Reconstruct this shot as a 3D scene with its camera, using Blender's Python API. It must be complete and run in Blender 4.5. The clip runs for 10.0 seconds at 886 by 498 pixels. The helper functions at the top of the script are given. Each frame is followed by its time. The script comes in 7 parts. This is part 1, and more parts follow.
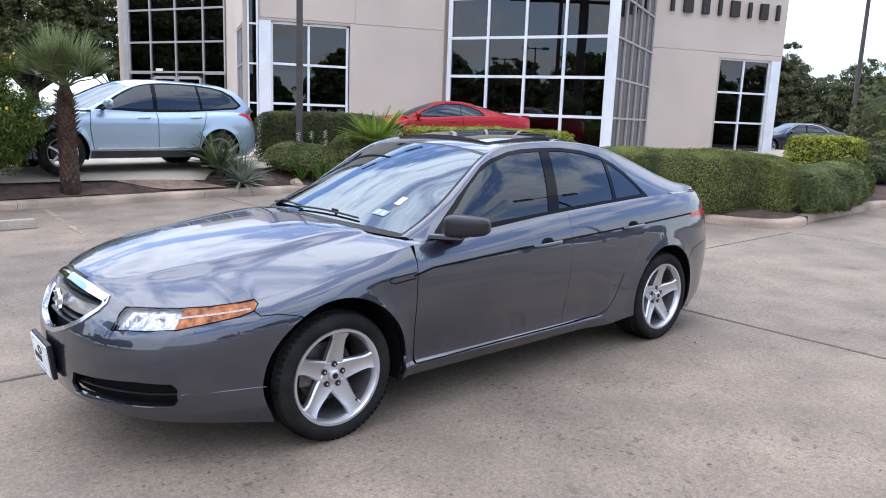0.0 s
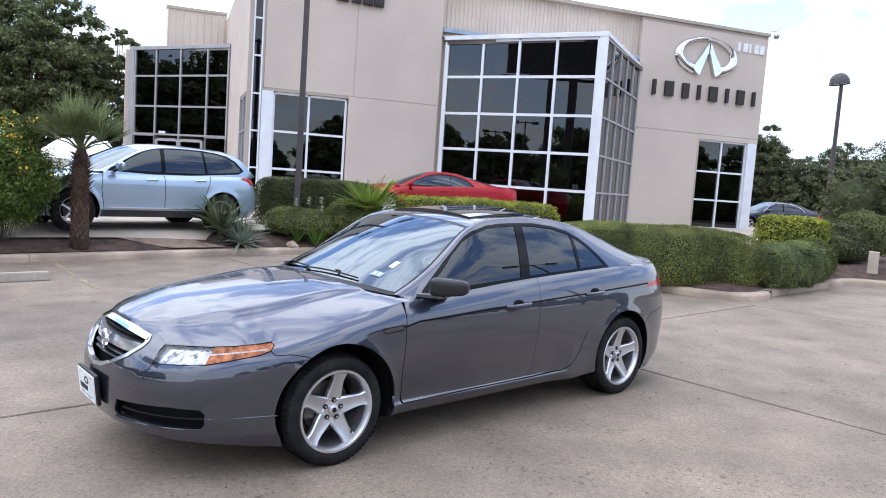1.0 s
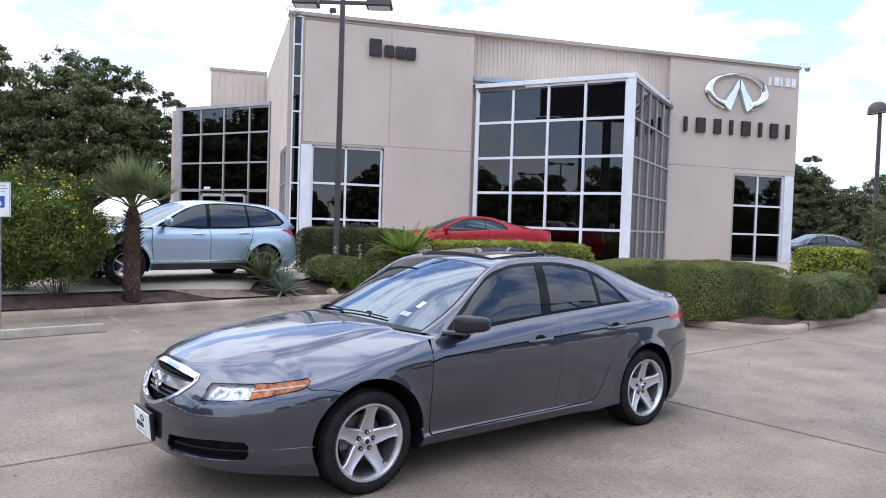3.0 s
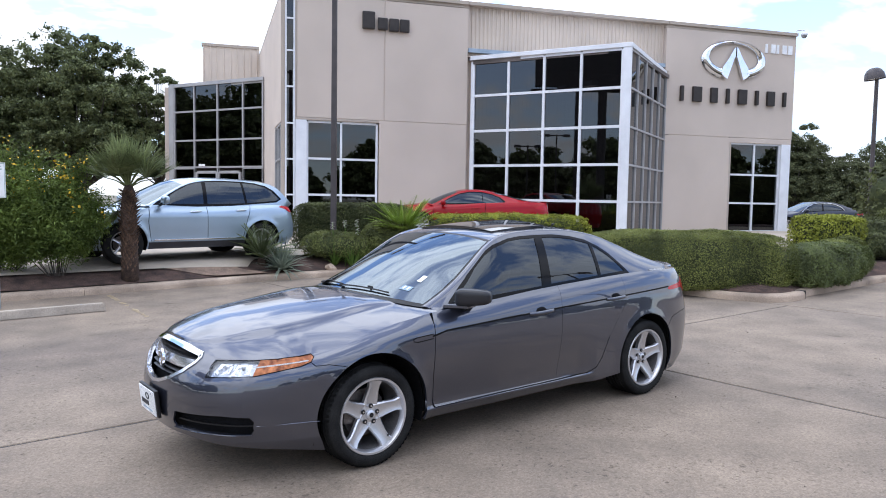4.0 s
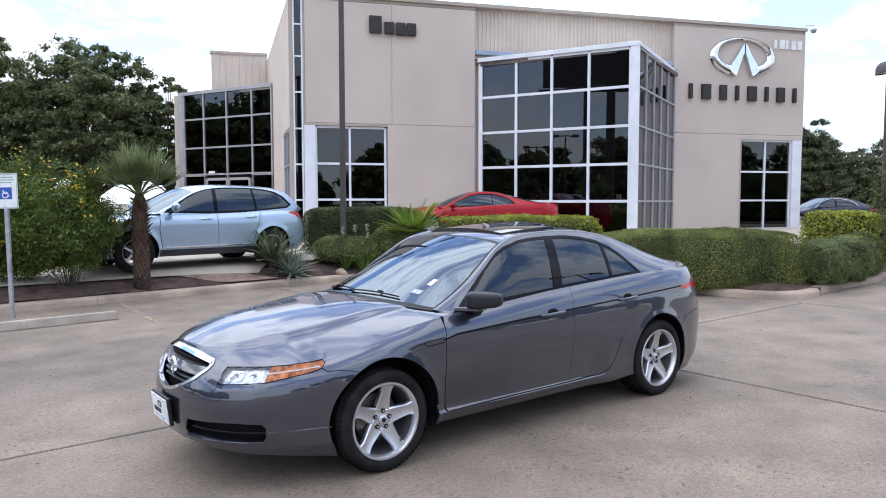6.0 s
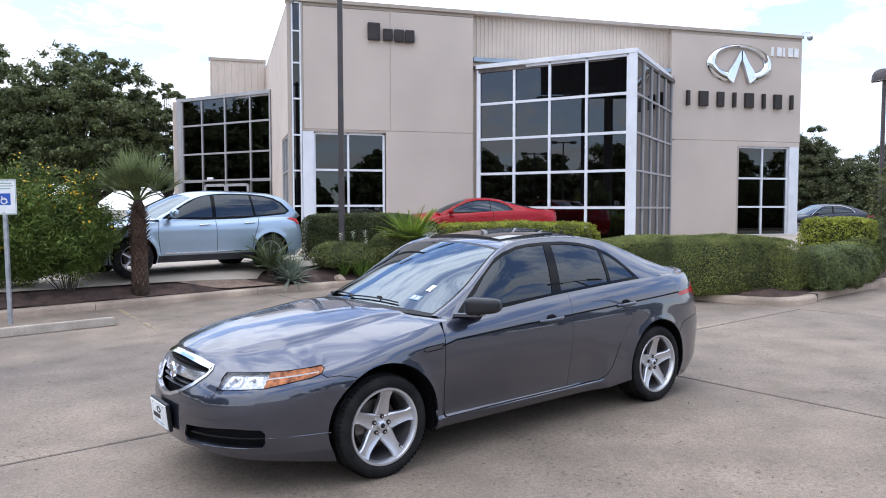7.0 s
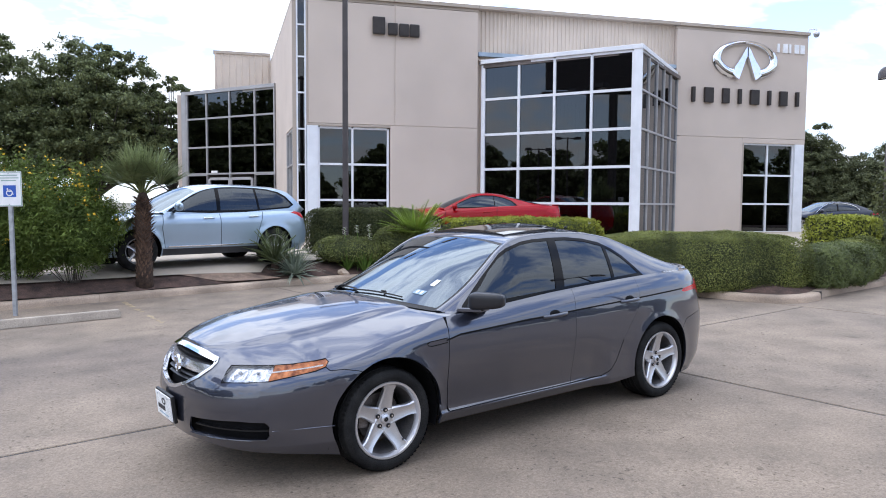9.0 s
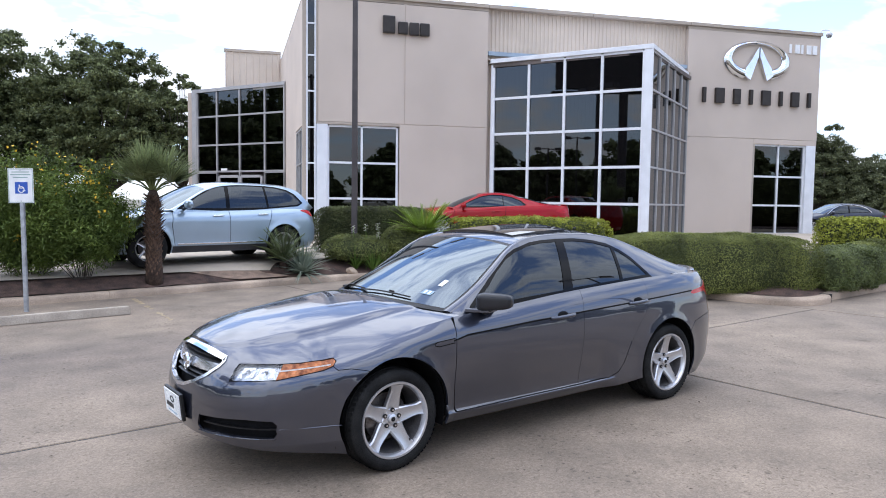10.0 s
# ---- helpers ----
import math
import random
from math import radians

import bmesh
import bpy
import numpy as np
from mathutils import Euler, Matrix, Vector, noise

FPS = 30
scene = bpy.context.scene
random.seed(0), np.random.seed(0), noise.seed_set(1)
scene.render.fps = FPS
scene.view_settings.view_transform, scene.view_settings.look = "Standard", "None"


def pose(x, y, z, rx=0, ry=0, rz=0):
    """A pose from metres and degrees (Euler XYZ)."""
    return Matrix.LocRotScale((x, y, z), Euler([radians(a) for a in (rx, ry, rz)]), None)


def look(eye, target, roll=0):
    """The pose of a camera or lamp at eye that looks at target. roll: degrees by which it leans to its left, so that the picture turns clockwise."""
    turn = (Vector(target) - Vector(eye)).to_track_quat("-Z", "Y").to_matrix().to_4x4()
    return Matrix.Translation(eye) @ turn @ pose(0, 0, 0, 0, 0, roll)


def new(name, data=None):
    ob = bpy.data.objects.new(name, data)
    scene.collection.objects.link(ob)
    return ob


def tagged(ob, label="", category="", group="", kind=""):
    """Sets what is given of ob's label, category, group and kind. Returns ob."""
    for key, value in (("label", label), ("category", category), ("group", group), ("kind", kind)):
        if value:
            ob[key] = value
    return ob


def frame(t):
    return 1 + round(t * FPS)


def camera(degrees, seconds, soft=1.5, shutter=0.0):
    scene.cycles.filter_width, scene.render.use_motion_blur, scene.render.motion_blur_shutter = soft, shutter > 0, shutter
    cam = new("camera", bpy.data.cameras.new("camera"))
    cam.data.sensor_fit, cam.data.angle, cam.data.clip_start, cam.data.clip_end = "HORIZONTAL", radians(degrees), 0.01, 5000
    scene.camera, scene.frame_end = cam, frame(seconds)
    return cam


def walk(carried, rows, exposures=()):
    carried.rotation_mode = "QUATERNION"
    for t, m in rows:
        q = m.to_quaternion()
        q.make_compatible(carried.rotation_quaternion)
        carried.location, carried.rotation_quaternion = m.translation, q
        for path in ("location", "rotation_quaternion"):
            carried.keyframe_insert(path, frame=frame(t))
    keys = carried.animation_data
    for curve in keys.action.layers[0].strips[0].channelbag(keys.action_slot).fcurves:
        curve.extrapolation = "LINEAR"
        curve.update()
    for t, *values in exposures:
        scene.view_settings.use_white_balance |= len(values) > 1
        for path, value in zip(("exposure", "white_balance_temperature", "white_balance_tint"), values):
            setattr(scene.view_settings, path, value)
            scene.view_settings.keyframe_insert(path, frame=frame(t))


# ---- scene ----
cam = camera(63.3, 10.0, soft=1.0)
# The lot falls a little to one side: LOT turns its plane (in which the path is written) into the level world.
LOT = Vector((0.01046, -0.00746, 0.99992)).rotation_difference(Vector((0, 0, 1))).to_matrix().to_4x4()
PATH = [
    (0, (-3.137, -3.697, 1.573), (-1.858, -2.204, 1.207), 1.4),
    (0.5, (-3.313, -4.026, 1.603), (-2.032, -2.506, 1.388), 2.7),
    (1, (-3.592, -4.25, 1.65), (-2.278, -2.754, 1.467), 3.2),
    (1.5, (-3.669, -4.506, 1.628), (-2.381, -2.982, 1.489), 2.1),
    (2, (-3.683, -4.572, 1.637), (-2.467, -2.989, 1.513), 1.6),
    (2.2, (-3.687, -4.577, 1.644), (-2.494, -2.975, 1.536), 1.8),
    (3.3, (-3.727, -4.585, 1.656), (-2.485, -3.018, 1.594), 0.8),
    (3.5, (-3.734, -4.574, 1.651), (-2.493, -3.009, 1.549), 0.8),
    (4, (-3.734, -4.572, 1.656), (-2.5, -3.004, 1.519), 0.2),
    (4.5, (-3.727, -4.571, 1.657), (-2.503, -2.997, 1.508), -0.1),
    (5, (-3.718, -4.566, 1.662), (-2.504, -2.983, 1.514), -0.5),
    (5.5, (-3.713, -4.556, 1.659), (-2.504, -2.969, 1.519), -0.8),
    (7, (-3.732, -4.567, 1.656), (-2.516, -2.984, 1.544), -0.8),
    (7.5, (-3.737, -4.572, 1.659), (-2.523, -2.986, 1.547), -1.2),
    (8, (-3.74, -4.569, 1.657), (-2.531, -2.98, 1.543), -1.1),
    (8.5, (-3.742, -4.574, 1.657), (-2.529, -2.988, 1.541), -1.2),
    (9, (-3.744, -4.571, 1.656), (-2.535, -2.982, 1.53), -0.4),
    (9.5, (-3.741, -4.569, 1.661), (-2.545, -2.973, 1.513), -0.1),
    (10, (-3.743, -4.572, 1.666), (-2.553, -2.969, 1.537), -0.0),
]
walk(cam, [(t, LOT @ look(eye, target, roll)) for t, eye, target, roll in PATH],
     exposures=[(0, -0.4), (0.5, -0.4), (1, -0.43), (1.5, -0.49), (2, -0.53), (3.5, -0.6), (10, -0.56)])

# ---- world, sun, exposure ----
SUN_ELEVATION, SUN_AZIMUTH = radians(76), radians(125)  # azimuth from +x towards +y
SUN_WAY = Vector((math.cos(SUN_ELEVATION) * math.cos(SUN_AZIMUTH), math.cos(SUN_ELEVATION) * math.sin(SUN_AZIMUTH), math.sin(SUN_ELEVATION)))
CLOUD_SHIFT = (5.07, -8.12, 0.0)
world = bpy.data.worlds.new("sky")
scene.world = world
world.use_nodes = True
wn, wl = world.node_tree.nodes, world.node_tree.links
wn.clear()
w_out = wn.new("ShaderNodeOutputWorld")
w_bg = wn.new("ShaderNodeBackground")
sky = wn.new("ShaderNodeTexSky")
sky.sky_type = "NISHITA"
sky.sun_disc = False
sky.sun_elevation, sky.sun_rotation = SUN_ELEVATION, math.pi / 2 - SUN_AZIMUTH
sky.air_density, sky.dust_density, sky.ozone_density = 1.0, 0.1, 3.0
w_gain = wn.new("ShaderNodeMix")
w_gain.data_type, w_gain.blend_type = "RGBA", "MULTIPLY"
w_gain.inputs[0].default_value = 1.0
w_gain.inputs[7].default_value = (0.36, 0.43, 0.54, 1)
wl.new(sky.outputs[0], w_gain.inputs[6])
# broken cloud on a flat layer overhead, drawn together towards the horizon
w_co = wn.new("ShaderNodeTexCoord")
w_sep = wn.new("ShaderNodeSeparateXYZ")
wl.new(w_co.outputs["Generated"], w_sep.inputs[0])
w_up = wn.new("ShaderNodeMath")
w_up.operation = "MAXIMUM"
w_up.inputs[1].default_value = 0.0
wl.new(w_sep.outputs["Z"], w_up.inputs[0])
w_far = wn.new("ShaderNodeMath")
w_far.operation = "ADD"
w_far.inputs[1].default_value = 0.25
wl.new(w_up.outputs[0], w_far.inputs[0])
w_flat = wn.new("ShaderNodeVectorMath")
w_flat.operation = "DIVIDE"
w_div = wn.new("ShaderNodeCombineXYZ")
for k in range(3):
    wl.new(w_far.outputs[0], w_div.inputs[k])
wl.new(w_co.outputs["Generated"], w_flat.inputs[0])
wl.new(w_div.outputs[0], w_flat.inputs[1])
w_map = wn.new("ShaderNodeMapping")
w_map.inputs["Scale"].default_value = (1.0, 1.0, 0.25)
w_map.inputs["Location"].default_value = CLOUD_SHIFT
wl.new(w_flat.outputs[0], w_map.inputs[0])
w_noise = wn.new("ShaderNodeTexNoise")
w_noise.inputs["Scale"].default_value = 2.1
w_noise.inputs["Detail"].default_value = 12.0
w_noise.inputs["Roughness"].default_value = 0.58
w_noise.inputs["Distortion"].default_value = 0.25
wl.new(w_map.outputs[0], w_noise.inputs["Vector"])
w_ramp = wn.new("ShaderNodeValToRGB")
w_ramp.color_ramp.elements[0].position, w_ramp.color_ramp.elements[0].color = 0.44, (0.12, 0.12, 0.12, 1)
w_ramp.color_ramp.elements[1].position, w_ramp.color_ramp.elements[1].color = 0.525, (1, 1, 1, 1)
wl.new(w_noise.outputs["Fac"], w_ramp.inputs[0])
w_shade = wn.new("ShaderNodeValToRGB")
w_shade.color_ramp.elements[0].position, w_shade.color_ramp.elements[0].color = 0.52, (0.93, 1.0, 1.15, 1)
w_shade.color_ramp.elements[1].position, w_shade.color_ramp.elements[1].color = 0.72, (0.46, 0.51, 0.60, 1)
wl.new(w_noise.outputs["Fac"], w_shade.inputs[0])
w_mix = wn.new("ShaderNodeMix")
w_mix.data_type = "RGBA"
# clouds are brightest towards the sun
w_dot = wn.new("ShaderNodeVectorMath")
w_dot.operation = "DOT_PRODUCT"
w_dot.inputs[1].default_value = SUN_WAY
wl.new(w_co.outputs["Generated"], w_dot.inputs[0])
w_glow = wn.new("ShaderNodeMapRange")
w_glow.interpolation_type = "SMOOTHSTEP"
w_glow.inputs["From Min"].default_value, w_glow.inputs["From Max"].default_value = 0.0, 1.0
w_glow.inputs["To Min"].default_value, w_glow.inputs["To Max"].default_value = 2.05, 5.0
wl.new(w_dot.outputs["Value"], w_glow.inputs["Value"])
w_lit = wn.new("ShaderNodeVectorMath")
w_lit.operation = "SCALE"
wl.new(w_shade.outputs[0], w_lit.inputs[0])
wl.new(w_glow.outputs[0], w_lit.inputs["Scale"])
wl.new(w_ramp.outputs[0], w_mix.inputs[0])
wl.new(w_gain.outputs[2], w_mix.inputs[6])
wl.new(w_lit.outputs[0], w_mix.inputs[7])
# pale haze near the horizon
w_low = wn.new("ShaderNodeMapRange")
w_low.interpolation_type = "SMOOTHSTEP"
w_low.inputs["From Min"].default_value, w_low.inputs["From Max"].default_value = 0.1, 0.42
w_low.inputs["To Min"].default_value, w_low.inputs["To Max"].default_value = 0.5, 0.0
wl.new(w_sep.outputs["Z"], w_low.inputs["Value"])
w_haze = wn.new("ShaderNodeMix")
w_haze.data_type = "RGBA"
w_haze.inputs[7].default_value = (1.75, 1.79, 1.88, 1)
wl.new(w_low.outputs[0], w_haze.inputs[0])
wl.new(w_mix.outputs[2], w_haze.inputs[6])
wl.new(w_haze.outputs[2], w_bg.inputs[0])
w_bg.inputs[1].default_value = 1.0
wl.new(w_bg.outputs[0], w_out.inputs[0])
sun = new("sun", bpy.data.lights.new("sun", "SUN"))
sun.data.energy, sun.data.angle, sun.data.color = 0.9, radians(86), (1.0, 0.92, 0.82)
sun.matrix_world = look(SUN_WAY * 40, (0, 0, 0))

# ---- materials ----


def mat(name, base, rough=0.6, metal=0.0, spread=0.08, scale=6.0, grain=0.15, grain_scale=120.0, bump=0.1, coat=0.0, spec=0.5, ior=1.5,
        tint=None, per_object=0.0, emit=None, coords="Object", per_island=0.0, coat_rough=0.03):
    """A surface: base colour with slow stains (spread), fine grain and relief."""
    m = bpy.data.materials.new(name)
    m.use_nodes = True
    n, l = m.node_tree.nodes, m.node_tree.links
    b = n["Principled BSDF"]
    b.inputs["Roughness"].default_value, b.inputs["Metallic"].default_value = rough, metal
    b.inputs["Specular IOR Level"].default_value, b.inputs["IOR"].default_value = spec, ior
    b.inputs["Coat Weight"].default_value, b.inputs["Coat Roughness"].default_value = coat, coat_rough
    co = n.new("ShaderNodeTexCoord")
    slow, fine = n.new("ShaderNodeTexNoise"), n.new("ShaderNodeTexNoise")
    slow.inputs["Scale"].default_value, slow.inputs["Detail"].default_value = scale, 6
    fine.inputs["Scale"].default_value, fine.inputs["Detail"].default_value = grain_scale, 3
    for tex in (slow, fine):
        l.new(co.outputs[coords], tex.inputs["Vector"])
    dark = [c * (1 - 2.2 * spread) for c in base]
    light = [min(1, c * (1 + 2.2 * spread)) for c in (tint or base)]
    ramp = n.new("ShaderNodeValToRGB")
    ramp.color_ramp.elements[0].position, ramp.color_ramp.elements[0].color = 0.3, (*dark, 1)
    ramp.color_ramp.elements[1].position, ramp.color_ramp.elements[1].color = 0.7, (*light, 1)
    l.new(slow.outputs["Fac"], ramp.inputs[0])
    last = ramp.outputs[0]

    def times(value_socket, lo, hi):
        nonlocal last
        span = n.new("ShaderNodeMapRange")
        span.inputs["To Min"].default_value, span.inputs["To Max"].default_value = lo, hi
        l.new(value_socket, span.inputs["Value"])
        mul = n.new("ShaderNodeVectorMath")
        mul.operation = "SCALE"
        l.new(last, mul.inputs[0])
        l.new(span.outputs[0], mul.inputs["Scale"])
        last = mul.outputs[0]
        return span

    if grain:
        span = times(fine.outputs["Fac"], 1 - 2 * grain, 1 + 2 * grain)
        span.inputs["From Min"].default_value, span.inputs["From Max"].default_value = 0.25, 0.75
    if per_object:
        info = n.new("ShaderNodeObjectInfo")
        times(info.outputs["Random"], 1 - per_object, 1 + per_object)
    if per_island:
        geo = n.new("ShaderNodeNewGeometry")
        times(geo.outputs["Random Per Island"], 1 - per_island, 1 + per_island)
    l.new(last, b.inputs["Base Color"])
    if bump:
        bp = n.new("ShaderNodeBump")
        bp.inputs["Strength"].default_value, bp.inputs["Distance"].default_value = bump, 0.01
        l.new(fine.outputs["Fac"], bp.inputs["Height"])
        l.new(bp.outputs[0], b.inputs["Normal"])
    if emit:
        b.inputs["Emission Color"].default_value, b.inputs["Emission Strength"].default_value = (*emit[:3], 1), emit[3]
    return m


def glass(name, tint, ior=1.5, rough=0.0, reflection_tint=(1, 1, 1)):
    """A clear or tinted pane: a reflecting surface over what lies behind it."""
    m = bpy.data.materials.new(name)
    m.use_nodes = True
    n, l = m.node_tree.nodes, m.node_tree.links
    n.remove(n["Principled BSDF"])
    clear, gloss, fres, mix = (n.new("ShaderNodeBsdf" + k) if k != "Fresnel" and k != "Mix" else n.new("ShaderNodeFresnel" if k == "Fresnel" else "ShaderNodeMixShader")
                               for k in ("Transparent", "Glossy", "Fresnel", "Mix"))
    clear.inputs[0].default_value = (*tint, 1)
    gloss.inputs["Roughness"].default_value = rough
    gloss.inputs[0].default_value = (*reflection_tint, 1)
    wave = n.new("ShaderNodeTexNoise")
    wave.inputs["Scale"].default_value = 0.9
    co = n.new("ShaderNodeTexCoord")
    l.new(co.outputs["Object"], wave.inputs["Vector"])
    bp = n.new("ShaderNodeBump")
    bp.inputs["Strength"].default_value, bp.inputs["Distance"].default_value = 0.03, 0.02
    l.new(wave.outputs["Fac"], bp.inputs["Height"])
    l.new(bp.outputs[0], gloss.inputs["Normal"])
    fres.inputs["IOR"].default_value = ior
    l.new(fres.outputs[0], mix.inputs[0])
    l.new(clear.outputs[0], mix.inputs[1])
    l.new(gloss.outputs[0], mix.inputs[2])
    l.new(mix.outputs[0], n["Material Output"].inputs[0])
    return m


M = dict(
    stucco=mat("stucco", (0.565, 0.475, 0.405), 0.85, spread=0.03, scale=0.5, grain=0.05, grain_scale=90, bump=0.25),
    trim=mat("stucco_trim", (0.42, 0.355, 0.295), 0.8, spread=0.03, scale=0.7, grain=0.05, grain_scale=90, bump=0.2),
    metal_wall=mat("ribbed_metal", (0.58, 0.485, 0.40), 0.5, 0.0, spread=0.05, scale=0.6, grain=0.03, grain_scale=60, bump=0.03),
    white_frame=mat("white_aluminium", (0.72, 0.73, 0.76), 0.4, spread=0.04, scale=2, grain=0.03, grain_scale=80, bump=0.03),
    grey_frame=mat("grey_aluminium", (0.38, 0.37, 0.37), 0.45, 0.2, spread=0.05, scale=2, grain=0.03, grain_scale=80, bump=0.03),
    # reflections in the panes are tinted slightly blue
    pane=glass("reflective_pane", (0.16, 0.16, 0.17), 1.72, reflection_tint=(0.94, 0.97, 1.0)),
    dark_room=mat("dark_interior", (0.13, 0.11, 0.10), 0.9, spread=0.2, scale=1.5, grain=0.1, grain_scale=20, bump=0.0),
    sign_dark=mat("dark_bronze_letter", (0.035, 0.028, 0.025), 0.5, 0.3, spread=0.1, scale=4, grain=0.05, bump=0.03),
    chrome=mat("chrome", (0.75, 0.76, 0.78), 0.08, 1.0, spread=0.03, scale=5, grain=0.0, bump=0.0),
    sign_white=mat("white_sign_paint", (0.8, 0.8, 0.8), 0.5, spread=0.04, scale=6, grain=0.03, bump=0.02),
    roofing=mat("roof_membrane", (0.35, 0.34, 0.33), 0.9, spread=0.1, scale=0.6),
    flashing=mat("blue_grey_flashing", (0.30, 0.36, 0.42), 0.4, 0.5, spread=0.08, scale=2, grain=0.03, bump=0.03),
    bronze=mat("bronze_pole_paint", (0.055, 0.045, 0.045), 0.5, 0.1, spread=0.12, scale=3, grain=0.06, bump=0.05),
    galvanised=mat("galvanised_steel", (0.40, 0.42, 0.45), 0.45, 0.7, spread=0.12, scale=9, grain=0.06, bump=0.05),
    sign_blue=mat("sign_blue", (0.02, 0.09, 0.42), 0.4, spread=0.05, grain=0.02, bump=0.02),
    sign_green=mat("sign_green", (0.22, 0.36, 0.30), 0.5, spread=0.05, grain=0.02, bump=0.02),
    mulch=mat("bark_mulch", (0.072, 0.042, 0.031), 0.95, spread=0.25, scale=5, grain=0.3, grain_scale=60, bump=0.9),
    drive=mat("drive_concrete", (0.44, 0.37, 0.29), 0.85, spread=0.08, scale=1.2, grain=0.08, grain_scale=90, bump=0.2),
    earth=mat("dry_earth", (0.27, 0.19, 0.14), 0.95, spread=0.2, scale=5, grain=0.2, grain_scale=60, bump=0.7, tint=(0.20, 0.135, 0.095)),
    kerb=mat("kerb_concrete", (0.36, 0.275, 0.205), 0.88, spread=0.16, scale=1.6, grain=0.14, grain_scale=70, bump=0.5),
    wheel_stop=mat("wheel_stop_concrete", (0.37, 0.315, 0.255), 0.9, spread=0.12, scale=3, grain=0.12, grain_scale=70, bump=0.4),
    yellow=mat("worn_yellow_paint", (0.40, 0.285, 0.145), 0.8, spread=0.25, scale=9, grain=0.2, grain_scale=60, bump=0.2, tint=(0.32, 0.25, 0.16)),
    wheel_scuff=mat("flaked_concrete", (0.15, 0.122, 0.098), 0.9, spread=0.2, scale=20),
    joint=mat("joint_filler", (0.035, 0.032, 0.03), 0.9, spread=0.2, scale=4),
    soil=mat("far_ground", (0.20, 0.18, 0.13), 0.95, spread=0.2, scale=0.3, grain=0.15, grain_scale=8),
)


def concrete_slab():
    """Exposed-aggregate concrete: warm slab, pebbles, tyre stains and damp patches with shapes of their own."""
    m = mat("aggregate_concrete", (0.224, 0.179, 0.137), 0.82, spread=0.10, scale=1.7, grain=0.075, grain_scale=34, bump=0.3, per_object=0.05, coords="Generated")
    n, l = m.node_tree.nodes, m.node_tree.links
    b = n["Principled BSDF"]
    co = n.new("ShaderNodeNewGeometry")
    for tex in [x for x in n if x.type == "TEX_NOISE"]:
        l.new(co.outputs["Position"], tex.inputs["Vector"])
    vor = n.new("ShaderNodeTexVoronoi")
    vor.inputs["Scale"].default_value = 110.0
    l.new(co.outputs["Position"], vor.inputs["Vector"])
    ramp = n.new("ShaderNodeValToRGB")
    ramp.color_ramp.elements[0].position, ramp.color_ramp.elements[0].color = 0.0, (0.80, 0.78, 0.76, 1)
    ramp.color_ramp.elements[1].position, ramp.color_ramp.elements[1].color = 1.0, (1.18, 1.17, 1.16, 1)
    sep = n.new("ShaderNodeSeparateColor")
    l.new(vor.outputs["Color"], sep.inputs[0])
    l.new(sep.outputs[0], ramp.inputs[0])
    stain = n.new("ShaderNodeTexNoise")
    stain.inputs["Scale"].default_value, stain.inputs["Detail"].default_value = 0.33, 7
    stain.inputs["Distortion"].default_value = 0.6
    l.new(co.outputs["Position"], stain.inputs["Vector"])
    sr = n.new("ShaderNodeValToRGB")
    sr.color_ramp.elements[0].position, sr.color_ramp.elements[0].color = 0.32, (0.80, 0.80, 0.81, 1)
    sr.color_ramp.elements[1].position, sr.color_ramp.elements[1].color = 0.60, (1.08, 1.06, 1.03, 1)
    l.new(stain.outputs["Fac"], sr.inputs[0])
    # small dark spots: oil, gum, leaf marks
    spot = n.new("ShaderNodeTexNoise")
    spot.inputs["Scale"].default_value, spot.inputs["Detail"].default_value = 3.4, 4
    l.new(co.outputs["Position"], spot.inputs["Vector"])
    pr = n.new("ShaderNodeValToRGB")
    pr.color_ramp.elements[0].position, pr.color_ramp.elements[0].color = 0.22, (0.6, 0.58, 0.56, 1)
    pr.color_ramp.elements[1].position, pr.color_ramp.elements[1].color = 0.32, (1, 1, 1, 1)
    l.new(spot.outputs["Fac"], pr.inputs[0])
    # dark pits where pebbles have come loose, thicker in some places than in others
    pit, patch = n.new("ShaderNodeTexNoise"), n.new("ShaderNodeTexNoise")
    pit.inputs["Scale"].default_value, pit.inputs["Detail"].default_value = 30.0, 3
    patch.inputs["Scale"].default_value, patch.inputs["Detail"].default_value = 1.3, 3
    add = n.new("ShaderNodeMath")
    add.operation = "MULTIPLY_ADD"
    add.inputs[1].default_value = 0.35
    for tex in (pit, patch):
        l.new(co.outputs["Position"], tex.inputs["Vector"])
    l.new(patch.outputs["Fac"], add.inputs[0])
    l.new(pit.outputs["Fac"], add.inputs[2])
    qr = n.new("ShaderNodeValToRGB")
    qr.color_ramp.elements[0].position, qr.color_ramp.elements[0].color = 0.46, (0.55, 0.53, 0.5, 1)
    qr.color_ramp.elements[1].position, qr.color_ramp.elements[1].color = 0.54, (1, 1, 1, 1)
    l.new(add.outputs[0], qr.inputs[0])
    # a lane that tyres have greyed, with wavering edges
    sway, place, edge_at = n.new("ShaderNodeTexNoise"), n.new("ShaderNodeSeparateXYZ"), n.new("ShaderNodeMath")
    sway.inputs["Scale"].default_value, sway.inputs["Detail"].default_value = 0.7, 5
    l.new(co.outputs["Position"], sway.inputs["Vector"])
    l.new(co.outputs["Position"], place.inputs[0])
    edge_at.operation = "MULTIPLY_ADD"
    edge_at.inputs[1].default_value = 1.3
    l.new(sway.outputs["Fac"], edge_at.inputs[0])
    l.new(place.outputs["Y"], edge_at.inputs[2])
    lane = n.new("ShaderNodeValToRGB")
